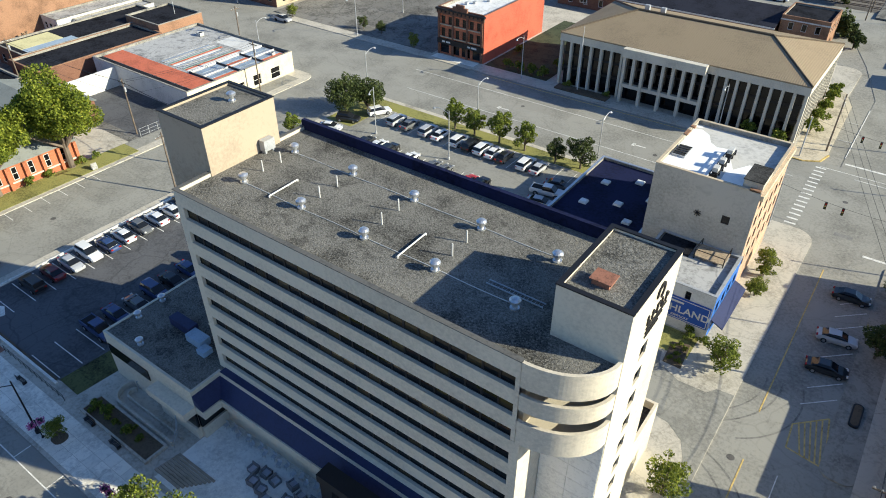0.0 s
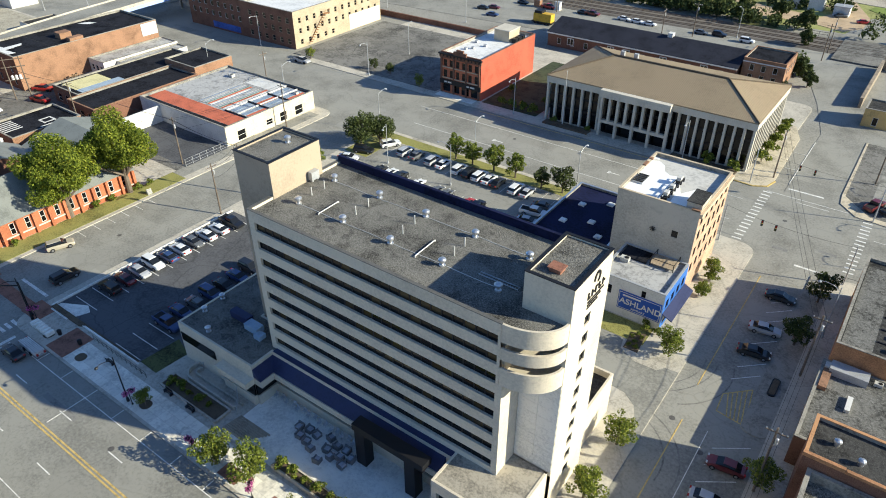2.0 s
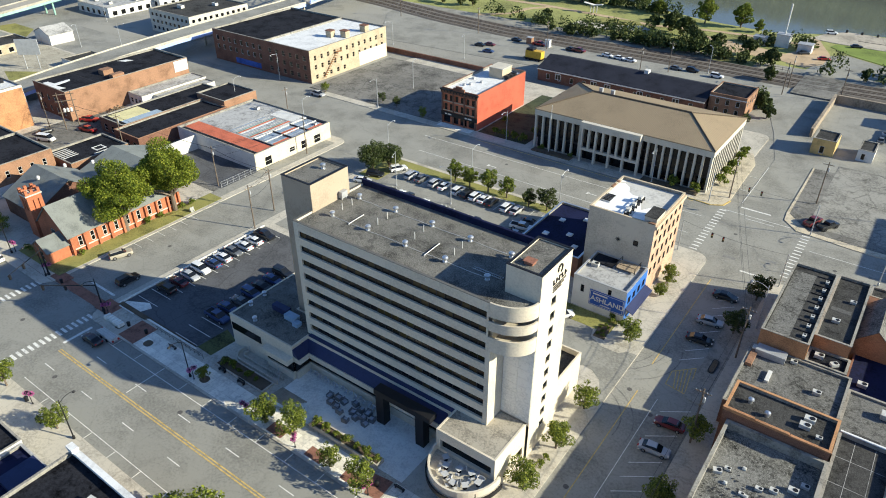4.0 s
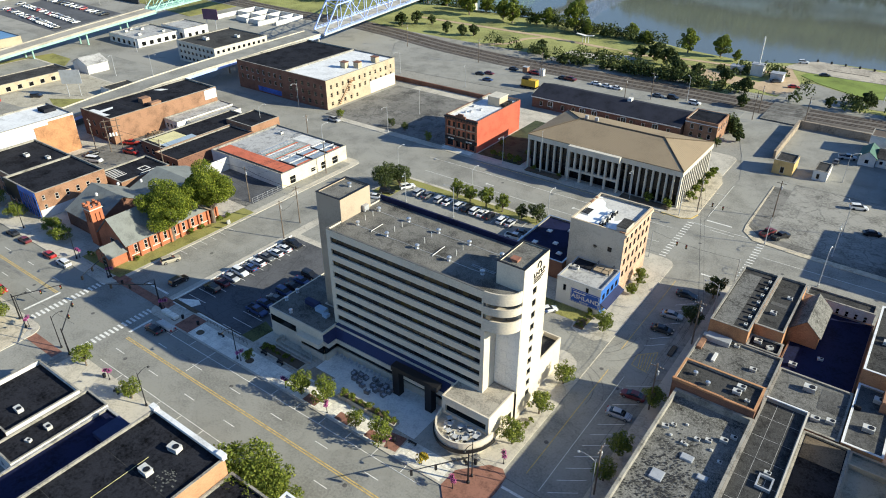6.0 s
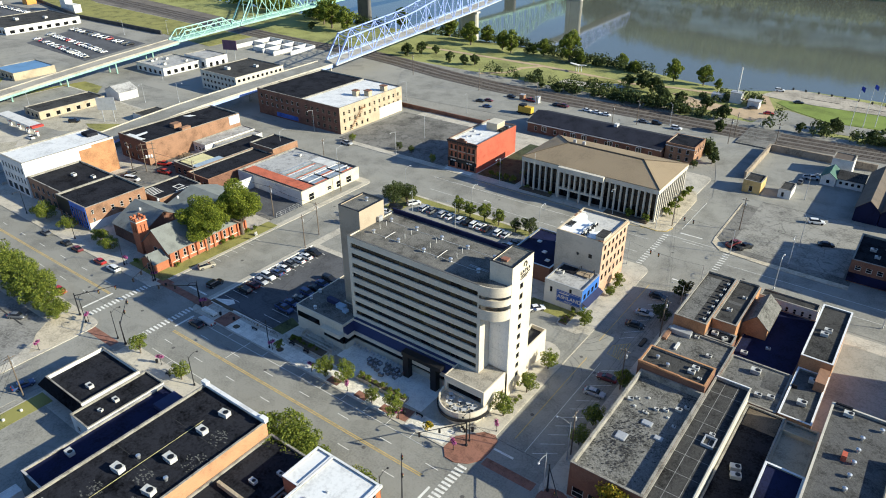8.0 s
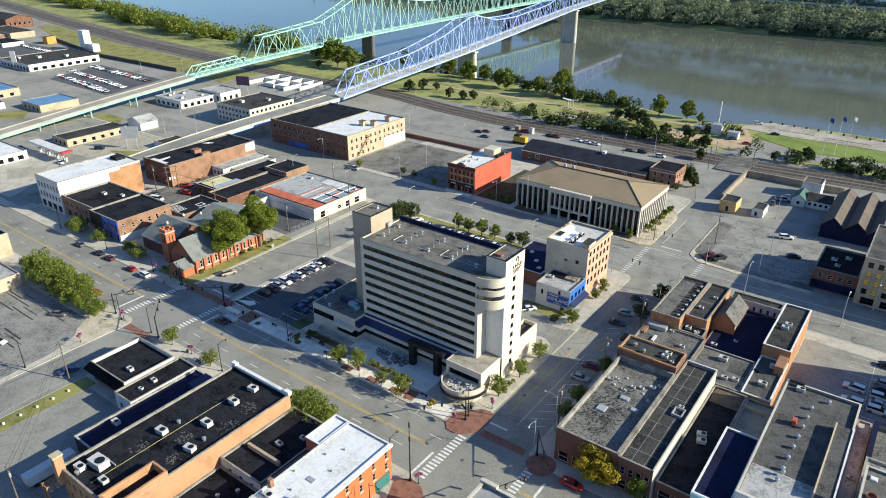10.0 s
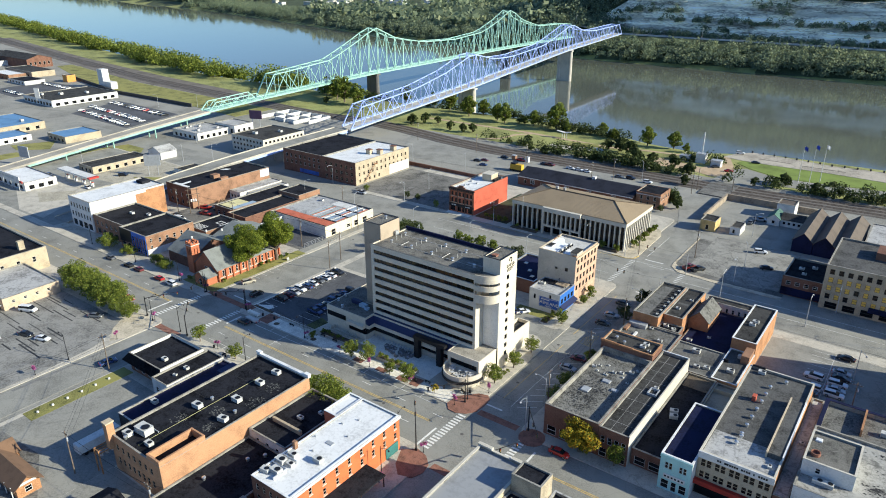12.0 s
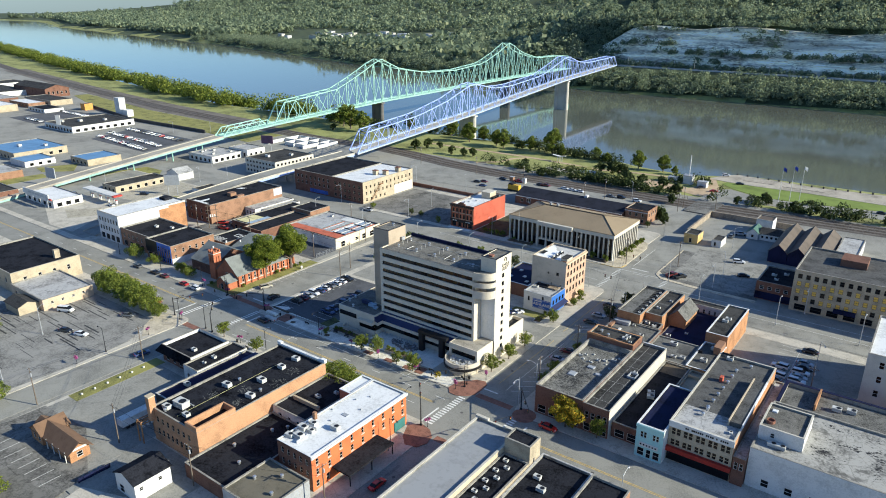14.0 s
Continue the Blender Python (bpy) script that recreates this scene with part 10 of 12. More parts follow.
plant(park, [(-139.6, 311, -0.4, 1.45, 30), (-131, 309, -0.3, 0.6, 80), (-158.5, 314, -0.4, 0.85, 60), (-179, 310, -0.3, 1.2, 120), (-187, 313, -0.5, 1.0, 20), (-109, 316, -0.6, 0.75, 200), (-98, 309, -0.4, 0.6, 210), (-75.1, 304.6, -0.2, 1.0, 260), (-60.1, 307.4, -0.4, 0.95, 10), (-51.3, 303, -0.3, 0.5, 70), (-211, 313, -0.3, 1.25, 330), (-240, 330, -1, 1.3, 200), (-256, 331, -1, 1.0, 260), (-322, 300, 0, 1.7, 10), (-336, 306, 0, 1.6, 70), (-305, 296, 0, 1.4, 150), (-285, 332, -1, 1.2, 0), (-222, 324, -1, 0.9, 40), (-166, 315, -0.4, 0.5, 10)])
plant(park_d, [(-224.8, 266, 0, 1.0, 300), (-195.9, 269, 0, 0.8, 40), (-185.4, 268.5, 0, 0.8, 90), (-180.2, 272, 0, 0.8, 150), (-214, 280, 0, 0.7, 210), (-83, 283, 0, 1.25, 20), (-76, 279, 0, 1.15, 320), (-90, 281, 0, 1.0, 230), (-70, 272, 0, 1.0, 80), (-64.7, 262, 0, 1.0, 140), (-58, 266, 0, 0.9, 10), (-136, 266.6, 0, 0.8, 0), (-2.9, 257.5, 0, 0.6, 10), (8.9, 266, 0, 0.8, 110), (23.6, 261, 0, 0.8, 20), (34, 262, 0, 0.7, 200), (-35, 257.7, 0, 0.9, 60), (-45, 265.7, 0, 0.9, 260), (-31, 238.6, 0, 0.7, 50), (-26, 209, 0, 0.75, 30), (-22, 201, 0, 0.6, 100), (52, 265, 0, 0.7, 0), (-330, 288, 0, 0.8, 0)])

# road with lamps at the foot of the rock face
cr = thing("cliff_road", (60, 780, 25), "pale road with lamps under the rock face", "road", kind="structure")
bm = bmesh.new()
xs_ = list(range(-400, 461, 12))
E = [[bm.verts.new((x, lerp_table(x, FAR_BANK) + d, land(x, lerp_table(x, FAR_BANK) + 76) + dz)) for d, dz in ((69, 0.2), (70, 1.6), (80, 1.6), (81, 0.2))] for x in xs_]
for p, q in zip(E, E[1:]):
    for i in range(3):
        bm.faces.new((p[i], q[i], q[i + 1], p[i + 1]))
part("carriageway", bm, CONCRETE, cr)
for i in range(9):
    x = -370 + 88 * i
    y = lerp_table(x, FAR_BANK) + 70
    z = land(x, y + 6) + 1.5
    t = thing("road_lamp", (x, y, z), "tall pale road lamp under the rock face", "street lamp", "road lamps by the rock face")
    bm = bmesh.new()
    add_tube(bm, (x, y, z - 0.2), (x, y, z + 11), 0.22, 0.12, 6)
    part("pole", bm, WHITE_PAINT, t)
    bm = bmesh.new()
    add_tube(bm, (x, y, z + 11), (x + 0.4, y + 3.2, z + 11.6), 0.12, 0.1, 6)
    part("arm", bm, WHITE_PAINT, t)


# ---- vehicles ----
TYRE = mat("tyre_rubber", (0.015, 0.015, 0.016), 0.85, 0.1, 2, 10, 0)
CHROME = mat("wheel_alloy", (0.5, 0.5, 0.52), 0.35, 0.05, 2, 8, 0, metal=0.9)
AUTO_GLASS = glass_mat("car_glass", (0.012, 0.014, 0.018), 0.04)
LAMP_WHITE = glass_mat("headlight_lens", (0.6, 0.6, 0.58), 0.15)
LAMP_RED = glass_mat("tail_lens", (0.35, 0.02, 0.015), 0.2)


def paint(name, col):
    m = bpy.data.materials.new(name)
    m.use_nodes = True
    p = m.node_tree.nodes["Principled BSDF"]
    p.inputs["Base Color"].default_value, p.inputs["Roughness"].default_value = (*col, 1), 0.35
    p.inputs["Coat Weight"].default_value, p.inputs["Coat Roughness"].default_value = 0.6, 0.08
    return m


PAINTS = {"white": paint("white_car_paint", (0.75, 0.75, 0.74)), "black": paint("black_car_paint", (0.012, 0.013, 0.016)), "silver": paint("silver_car_paint", (0.42, 0.43, 0.45)), "grey": paint("grey_car_paint", (0.12, 0.125, 0.13)),
          "red": paint("red_car_paint", (0.42, 0.02, 0.018)), "blue": paint("blue_car_paint", (0.03, 0.06, 0.16)), "tan": paint("tan_car_paint", (0.40, 0.36, 0.28)), "maroon": paint("maroon_car_paint", (0.14, 0.018, 0.02))}


def loft(bm, secs):
    """Body from cross sections (x, half width, z bottom, z top, half width at top), closed at the ends."""
    rings = []
    for x, w, zb, zt, wt in secs:
        zm = zb + (zt - zb) * 0.55
        rings.append([bm.verts.new(p) for p in ((x, -w * 0.92, zb), (x, -w, zm), (x, -wt, zt), (x, wt, zt), (x, w, zm), (x, w * 0.92, zb))])
    for a, b in zip(rings, rings[1:]):
        for i in range(6):
            bm.faces.new((a[i], a[(i + 1) % 6], b[(i + 1) % 6], b[i]))
    bm.faces.new(rings[0])
    bm.faces.new(rings[-1][::-1])
    bmesh.ops.recalc_face_normals(bm, faces=bm.faces)


CARS = {
    "sedan": dict(body=[(-2.32, 0.72, 0.38, 0.72, 0.62), (-2.15, 0.86, 0.25, 0.92, 0.78), (-1.3, 0.9, 0.22, 0.98, 0.8), (0.6, 0.9, 0.22, 0.95, 0.8), (1.7, 0.88, 0.22, 0.86, 0.76), (2.2, 0.8, 0.28, 0.7, 0.66), (2.35, 0.66, 0.38, 0.58, 0.55)],
                  cabin=[(-1.75, 0.74, 0.95, 0.99, 0.7), (-1.0, 0.76, 0.95, 1.40, 0.6), (0.25, 0.76, 0.95, 1.43, 0.6), (1.15, 0.74, 0.93, 0.97, 0.7)], roof=(-1.0, 0.25, 0.6, 1.42), wheel=(1.42, -1.38, 0.33)),
    "suv": dict(body=[(-2.35, 0.78, 0.42, 0.95, 0.72), (-2.25, 0.92, 0.3, 1.1, 0.86), (-0.6, 0.95, 0.28, 1.12, 0.87), (1.0, 0.95, 0.28, 1.08, 0.85), (2.1, 0.92, 0.3, 0.98, 0.8), (2.38, 0.78, 0.42, 0.8, 0.66)],
                cabin=[(-2.22, 0.84, 1.08, 1.15, 0.8), (-1.95, 0.84, 1.08, 1.70, 0.68), (0.2, 0.84, 1.08, 1.74, 0.68), (1.15, 0.82, 1.06, 1.1, 0.78)], roof=(-1.95, 0.2, 0.68, 1.73), wheel=(1.45, -1.42, 0.38)),
    "pickup": dict(body=[(-2.85, 0.85, 0.5, 1.02, 0.84), (-2.75, 0.95, 0.4, 1.1, 0.92), (-0.6, 0.96, 0.36, 1.12, 0.92), (1.2, 0.96, 0.36, 1.12, 0.9), (2.4, 0.94, 0.38, 1.05, 0.85), (2.75, 0.85, 0.48, 0.9, 0.75)],
                   cabin=[(-0.75, 0.84, 1.1, 1.16, 0.8), (-0.62, 0.84, 1.1, 1.80, 0.7), (0.65, 0.84, 1.1, 1.82, 0.7), (1.5, 0.82, 1.08, 1.13, 0.78)], roof=(-0.62, 0.65, 0.7, 1.81), wheel=(1.75, -1.75, 0.42)),
    "van": dict(body=[(-2.8, 0.9, 0.4, 1.2, 0.88), (-2.7, 0.98, 0.32, 1.3, 0.95), (1.4, 0.98, 0.32, 1.28, 0.94), (2.4, 0.95, 0.34, 1.1, 0.85), (2.75, 0.82, 0.45, 0.9, 0.7)],
                cabin=[(-2.7, 0.92, 1.26, 1.34, 0.9), (-2.6, 0.92, 1.26, 2.05, 0.8), (1.0, 0.92, 1.26, 2.08, 0.8), (2.0, 0.88, 1.2, 1.26, 0.84)], roof=(-2.6, 1.0, 0.8, 2.07), wheel=(1.75, -1.75, 0.38)),
}
CAR_PROTO = {}
WHEELS = {}
LOOK = {"sedan": "sedan car", "suv": "sport utility car", "pickup": "pickup truck", "van": "passenger van"}


def make_car(kind, colour, at, rz, where):
    """A parked car built once for each kind and colour, then copied."""
    spec, m = CARS[kind], PAINTS[colour]
    label = f"{colour} {LOOK[kind]} parked {where}"
    far = at[1] > 125 or at[0] < -145
    if (kind, colour, far) in CAR_PROTO:
        return tagged(copy_thing(CAR_PROTO[kind, colour, far], pose(*at, 0, 0, rz)), label=label)
    t = thing(kind if kind != "suv" else "suv_car", (0, 0, 0), label, "car" if kind in ("sedan", "suv") else kind, "parked vehicles")
    if kind not in WHEELS:
        bm = bmesh.new()
        loft(bm, spec["cabin"])
        cab = mesh_of("glasshouse", bm, AUTO_GLASS)
        r = spec["wheel"][2]
        bm = bmesh.new()
        add_tube(bm, (0, -0.11, 0), (0, 0.11, 0), r, n=14)
        ty = mesh_of("wheel", bm, TYRE)
        bm = bmesh.new()
        add_tube(bm, (0, -0.125, 0), (0, 0.125, 0), r * 0.6, n=12)
        WHEELS[kind] = cab, ty, mesh_of("rim", bm, CHROME)
    cab, ty, rim = WHEELS[kind]
    bm = bmesh.new()
    loft(bm, spec["body"])
    if kind == "pickup":
        add_box(bm, -2.78, -0.8, -0.9, -0.8, 1.1, 1.25)
        add_box(bm, -2.78, -0.8, 0.8, 0.9, 1.1, 1.25)
    part("body", bm, m, t, at=(0, 0, 0))
    if kind == "pickup":
        bm = bmesh.new()
        add_box(bm, -2.6, -0.85, -0.75, 0.75, 1.1, 1.14)
        part("bed_liner", bm, TYRE, t, at=(0, 0, 0))
    w = new("glasshouse", cab)
    w.parent = t
    x0, x1, hw, z = spec["roof"]
    bm = bmesh.new()
    v = [bm.verts.new(p) for p in ((x0 - 0.12, -hw - 0.02, z - 0.03), (x1 + 0.12, -hw - 0.02, z - 0.03), (x1 + 0.12, hw + 0.02, z - 0.03), (x0 - 0.12, hw + 0.02, z - 0.03), (x0, -hw * 0.9, z + 0.035), (x1, -hw * 0.9, z + 0.035), (x1, hw * 0.9, z + 0.035), (x0, hw * 0.9, z + 0.035))]
    for f in ((3, 2, 1, 0), (4, 5, 6, 7), (0, 1, 5, 4), (1, 2, 6, 5), (2, 3, 7, 6), (3, 0, 4, 7)):
        bm.faces.new([v[i] for i in f])
    part("roof", bm, m, t, at=(0, 0, 0))
    f_, r_, rad = spec["wheel"]
    hw = spec["body"][2][1] - 0.06
    for x in (f_, r_):
        for s in (-1, 1):
            o = new("wheel", ty)
            o.parent, o.location = t, (x, s * hw, rad)
            if not far:
                q = new("rim", rim)
                q.parent = o
    xe, xr = spec["body"][-1][0], spec["body"][0][0]
    for s in () if far else (-1, 1):
        for nm, x, z, mm in (("headlight", xe - 0.16, 0.62, LAMP_WHITE), ("tail_light", xr + 0.06, 0.75, LAMP_RED)):
            bm = bmesh.new()
            add_box(bm, x - 0.1, x + 0.1, s * 0.62 - 0.16, s * 0.62 + 0.16, z, z + 0.16)
            part(nm, bm, mm, t, at=(0, 0, 0))
    t.matrix_basis = pose(*at, 0, 0, rz)
    CAR_PROTO[kind, colour, far] = t
    return t


def park(where, z, spots):
    for x, y, rz, kind, colour in spots:
        make_car(kind, colour, (x, y, z), rz, where)


HZK = KERB + 0.02
park("in the hotel car park", HZK, [(-93.8, 35.4, 180, "suv", "black"), (-94.0, 38.3, 180, "sedan", "maroon"), (-93.8, 41.0, 0, "sedan", "silver"), (-94.0, 43.8, 0, "suv", "white"), (-93.8, 46.6, 180, "sedan", "blue"), (-94.0, 49.3, 180, "sedan", "white"), (-94.0, 52.2, 0, "sedan", "grey"), (-93.9, 55.0, 180, "sedan", "white"), (-93.8, 57.7, 180, "sedan", "white"), (-93.6, 60.6, 0, "pickup", "black")])
park("in the shaded hotel car park", HZK, [(-78.3, 35.6, 0, "pickup", "blue"), (-78.9, 38.5, 0, "sedan", "blue"), (-78.7, 41.3, 180, "sedan", "grey"), (-78.8, 44.2, 0, "suv", "blue"), (-78.9, 47.0, 0, "sedan", "black"), (-79.1, 49.9, 0, "sedan", "blue"), (-79.3, 52.8, 0, "suv", "black")])
park("behind the hotel", HZK, [(-91.1, 104.6, 60, "suv", "white"), (-85.8, 103.6, 90, "suv", "silver"), (-82.6, 103.6, 90, "sedan", "grey"), (-78.1, 103.6, 90, "suv", "silver"), (-75.2, 103.6, 90, "sedan", "white"), (-71.0, 103.6, 90, "suv", "white"), (-68.2, 103.6, 90, "suv", "black"), (-65.7, 103.6, 90, "suv", "white"), (-63.3, 103.6, 90, "sedan", "white"), (-61.0, 103.4, 90, "sedan", "black"), (-56.6, 103.4, 90, "suv", "white"), (-54.0, 103.4, 90, "sedan", "silver")])
park("behind the hotel", HZK, [(-84.8, 93.2, 90, "sedan", "black"), (-82.0, 93.4, 90, "sedan", "white"), (-79.3, 93.4, 90, "suv", "black"), (-74.3, 93.0, 90, "sedan", "white"), (-69.3, 93.0, 90, "sedan", "grey"), (-66.9, 93.0, 90, "sedan", "grey"), (-61.4, 92.6, 90, "sedan", "red"), (-59.2, 92.8, 90, "suv", "black"), (-49.0, 97.4, 10, "pickup", "white"), (-48.6, 100.4, 10, "sedan", "grey"), (-48.4, 94.0, 10, "sedan", "silver"), (-94.4, 94.0, 20, "sedan", "white"), (-94.0, 98.6, 20, "suv", "black")])
park("on the side street", 0.005, [(-3.5, 98.0, 4, "sedan", "black"), (-3.4, 88.4, 8, "sedan", "silver"), (-3.3, 82.2, 8, "sedan", "black"), (-0.4, 53.3, 6, "sedan", "silver"), (-0.3, 59.4, 186, "sedan", "maroon"), (-102.3, -18.4, 80, "sedan", "blue"), (-5.9, -20.4, 90, "sedan", "red"), (-112.8, 37.4, 70, "suv", "tan"), (-103.0, 32.8, 90, "suv", "black")])
park("beside the hotel driveway", HZK, [(-26.5, 74.0, 50, "sedan", "white"), (-28.2, 72.4, 40, "suv", "blue")])
park("along the avenue kerb", 0.005, [(-133.0, 20.9, 180, "suv", "white"), (-140.0, 20.9, 180, "sedan", "red"), (-152.6, 20.9, 180, "sedan", "maroon"), (-159.0, 20.9, 180, "sedan", "black"), (-170.6, 20.6, 180, "sedan", "grey"), (-134.0, 6.2, 0, "sedan", "red"), (-139.5, 6.2, 0, "sedan", "blue"), (-91.3, 18.2, 180, "sedan", "black"), (13.9, 21.0, 0, "sedan", "red")])
park("in the open car park", HZK, [(-151.3, -17.1, 25, "van", "white"), (-136.0, -24.6, 20, "sedan", "black"), (-129.4, -23.0, 20, "sedan", "white"), (-130.6, -6.6, 30, "sedan", "grey")])
park("in the shop car park", HZK, [(53.4, 87.8, 175, "suv", "white"), (53.8, 81.9, 175, "suv", "white"), (53.6, 79.2, 175, "sedan", "grey"), (59.0, 93.8, 0, "sedan", "silver"), (59.3, 90.9, 0, "sedan", "black"), (59.0, 87.2, 0, "suv", "white"), (59.0, 84.2, 0, "sedan", "silver"), (59.0, 81.4, 0, "suv", "white"), (58.8, 102.8, 175, "sedan", "black")])
park("by the cracked car park", 0.04, [(4.0, 139.0, 70, "pickup", "maroon"), (7.2, 139.0, 60, "pickup", "black"), (21.0, 169.1, 20, "suv", "white"), (26.4, 154.8, 20, "sedan", "black"), (12.0, 206.5, 20, "pickup", "silver"), (9.6, 201, 90, "sedan", "grey")])
park("in the rail yard", 0.03, [(-137.9, 214.8, 10, "sedan", "black"), (-130.3, 209.2, 10, "sedan", "blue"), (-135.0, 217.6, 10, "sedan", "maroon"), (-129.5, 229.8, 0, "sedan", "black"), (-118.4, 229.6, 0, "pickup", "red"), (-101.2, 230.6, 0, "pickup", "maroon"), (-104.6, 230.6, 0, "sedan", "black"), (-89.4, 231.5, 0, "sedan", "white"), (-84.3, 231.1, 0, "sedan", "white"), (-79.6, 230.9, 0, "sedan", "white"), (-56.1, 232.5, 0, "suv", "black"), (-62.0, 231.5, 0, "sedan", "grey"), (-46.8, 231.0, 0, "suv", "white")])
park("on the wide street", 0.005, [(-149.7, 133.6, 0, "pickup", "silver")])
park("in the yard behind the shops", HZK, [(-186.3, 60.0, 20, "van", "white"), (-192.0, 62.5, 90, "sedan", "black"), (-183.0, 71.0, 15, "pickup", "red")])
park("by the riverside drive", 0.04, [(-20, 276, 20, "sedan", "red"), (-28, 280, 40, "sedan", "black"), (-25, 318, 20, "suv", "white"), (-12.7, 301.6, 20, "sedan", "black"), (60, 283, 0, "sedan", "black"), (84, 288, 0, "suv", "white"), (100, 290, 0, "sedan", "grey")])
random.seed(33)
slab("dealer_lot", [(-452, 148), (-373, 145), (-386, 193), (-470, 196)], -0.2, 0.02, ASPHALT_DARK, "dark car sales lot full of cars", "car park")
slab("west_lot_far", [(-612, 156), (-556, 154), (-552, 212), (-618, 210)], -0.2, 0.02, ASPHALT_DARK, "dark far car lot", "car park")
for (xa, ya), (xb, yb), n in (((-456, 157.5), (-380, 149.5), 22), ((-463, 170), (-384, 163), 20), ((-466, 188), (-390, 184), 13)):
    for i in range(n):
        if random.random() < 0.92:
            u = (i + random.uniform(-0.08, 0.08)) / (n - 1)
            make_car(random.choice(("sedan", "suv", "sedan", "pickup")), random.choice(("white", "white", "silver", "grey", "black", "white", "silver", "white", "red")), (xa + (xb - xa) * u, ya + (yb - ya) * u, 0.03), 84 + random.choice((0, 180)), "in the far sales lot")
for (xa, ya), (xb, yb), n in (((-592, 163), (-564, 162), 8), ((-608, 202), (-562, 201), 11)):
    for i in range(n):
        make_car(random.choice(("sedan", "suv")), random.choice(("white", "silver", "white", "black")), (xa + (xb - xa) * i / (n - 1), ya + (yb - ya) * i / (n - 1), 0.03), 90, "in the far west lot")

# ---- street furniture ----
def street_lamp(at, rz, label="tall black street lamp with curved arm", h=8.0, m=None, arm=2.2):
    t = thing("street_lamp", (0, 0, 0), label, "street lamp", "street lamps")
    bm = bmesh.new()
    add_lathe(bm, (0, 0, 0), [(0.22, 0), (0.22, 0.5), (0.11, 0.6), (0.07, h)], 8)
    part("pole", bm, m or BLACK_PAINT, t, at=(0, 0, 0))
    bm = bmesh.new()
    pts = [(0, 0, h - 0.6), (arm * 0.4, 0, h - 0.05), (arm * 0.75, 0, h + 0.1), (arm, 0, h)]
    for p, q in zip(pts, pts[1:]):
        add_tube(bm, p, q, 0.05, n=6)
    part("arm", bm, m or BLACK_PAINT, t, at=(0, 0, 0))
    bm = bmesh.new()
    add_lathe(bm, (arm + 0.1, 0, h - 0.25), [(0.22, 0), (0.26, 0.1), (0.14, 0.25), (0.05, 0.32)], 10)
    part("lamp_head", bm, m or BLACK_PAINT, t, at=(0, 0, 0))
    t.matrix_basis = pose(*at, 0, 0, rz)
    return t


L1 = street_lamp((-69.4, 22.8, KERB), -90)
for x, y, rz in ((-97.0, 24.0, -90), (-118.4, 24.0, -90), (-72.3, 4.0, 90), (-101.8, 3.6, 90), (-114.6, 2.6, 90), (-17.6, 3.4, 90), (-12.8, -8, 0), (-133, 24.2, -90), (-160, 24.2, -90), (-190, 24, -90), (-160, 3.6, 90), (-14.2, 26.0, -90), (-112.6, -24, 180)):
    copy_thing(L1, pose(x, y, KERB, 0, 0, rz))
G1 = street_lamp((-99.0, 110.2, KERB), 90, "tall grey cobra street lamp over the wide street", 9.5, GREY_METAL, 2.8)
for x, y, rz in ((-71.5, 110.4, 90), (-46.5, 110.4, 90), (-131.8, 110.2, 90), (-163, 110.4, 90), (-77.7, 137.2, -90), (-125.9, 136.8, -90), (-22, 110.4, 90), (20, 120.2, 90), (46, 117, 90), (70, 117.4, 90), (20, 136.6, -90), (52, 132, -90), (-172, 137, -90), (-34, 137, -90), (4.0, 92.0, 180), (3.6, 33.0, 180), (3.6, 23.8, -90), (40, 3.6, 90)):
    copy_thing(G1, pose(x, y, KERB, 0, 0, rz))
for x, y in ((-86, 97.6), (-69, 97.6), (20, 150), (14, 186), (62, 92), (-168, 195.3), (-133.2, 196.5), (-50.8, 234.0), (-399, 218.6), (-422, 200), (-302, 79), (-504, 153.6), (-269, 118), (-256, 128), (-298, 147), (-128, 158), (-140, -30), (-120, -50)):
    copy_thing(G1, pose(x, y, 0.02, 0, 0, random.uniform(0, 360)))


def flower_stand(at):
    t = thing("flower_stand", at, "black post with pink hanging flower baskets", "flower basket", "flower posts along the avenue")
    x, y, z = at
    bm = bmesh.new()
    add_lathe(bm, at, [(0.16, 0), (0.1, 0.2), (0.06, 0.4), (0.05, 2.8)], 8)
    part("post", bm, BLACK_PAINT, t)
    for s in (-0.45, 0.45):
        bm = bmesh.new()
        add_lathe(bm, (x + s, y, z + 2.0), [(0.08, 0), (0.26, 0.2), (0.3, 0.35)], 10)
        add_tube(bm, (x, y, z + 2.7), (x + s, y, z + 2.6), 0.03, n=5)
        add_tube(bm, (x + s, y, z + 2.3), (x + s, y, z + 2.62), 0.02, n=5)
        part("basket", bm, BLACK_PAINT, t)
        me = leaf_mesh("blossom", [(0, 0, 0), (0.15, 0.1, -0.25), (-0.15, -0.1, -0.2)], [0.5, 0.35, 0.35], 160, 0.1, LEAF_PINK, np.random.default_rng(int(100 + s * 10)))
        o = part("blossom", me, [], t, "pink trailing flowers", at=(x + s, y, z + 2.35))
    return t


FS = flower_stand((-55.0, 22.6, KERB))
for x, y in ((-43.9, 22.5), (-29.5, 22.5), (-84.6, 4.0), (-96.4, 24.4), (-11.4, 31.4), (-68.4, 22.8), (-15.4, 22.2), (-10.6, 3.6), (-114.4, 3.2), (-118.6, 24.8), (-112.6, -10), (-133, 25), (-12.2, -9.5), (-112.2, -33)):
    copy_thing(FS, pose(x, y, KERB, 0, 0, random.uniform(0, 180)))


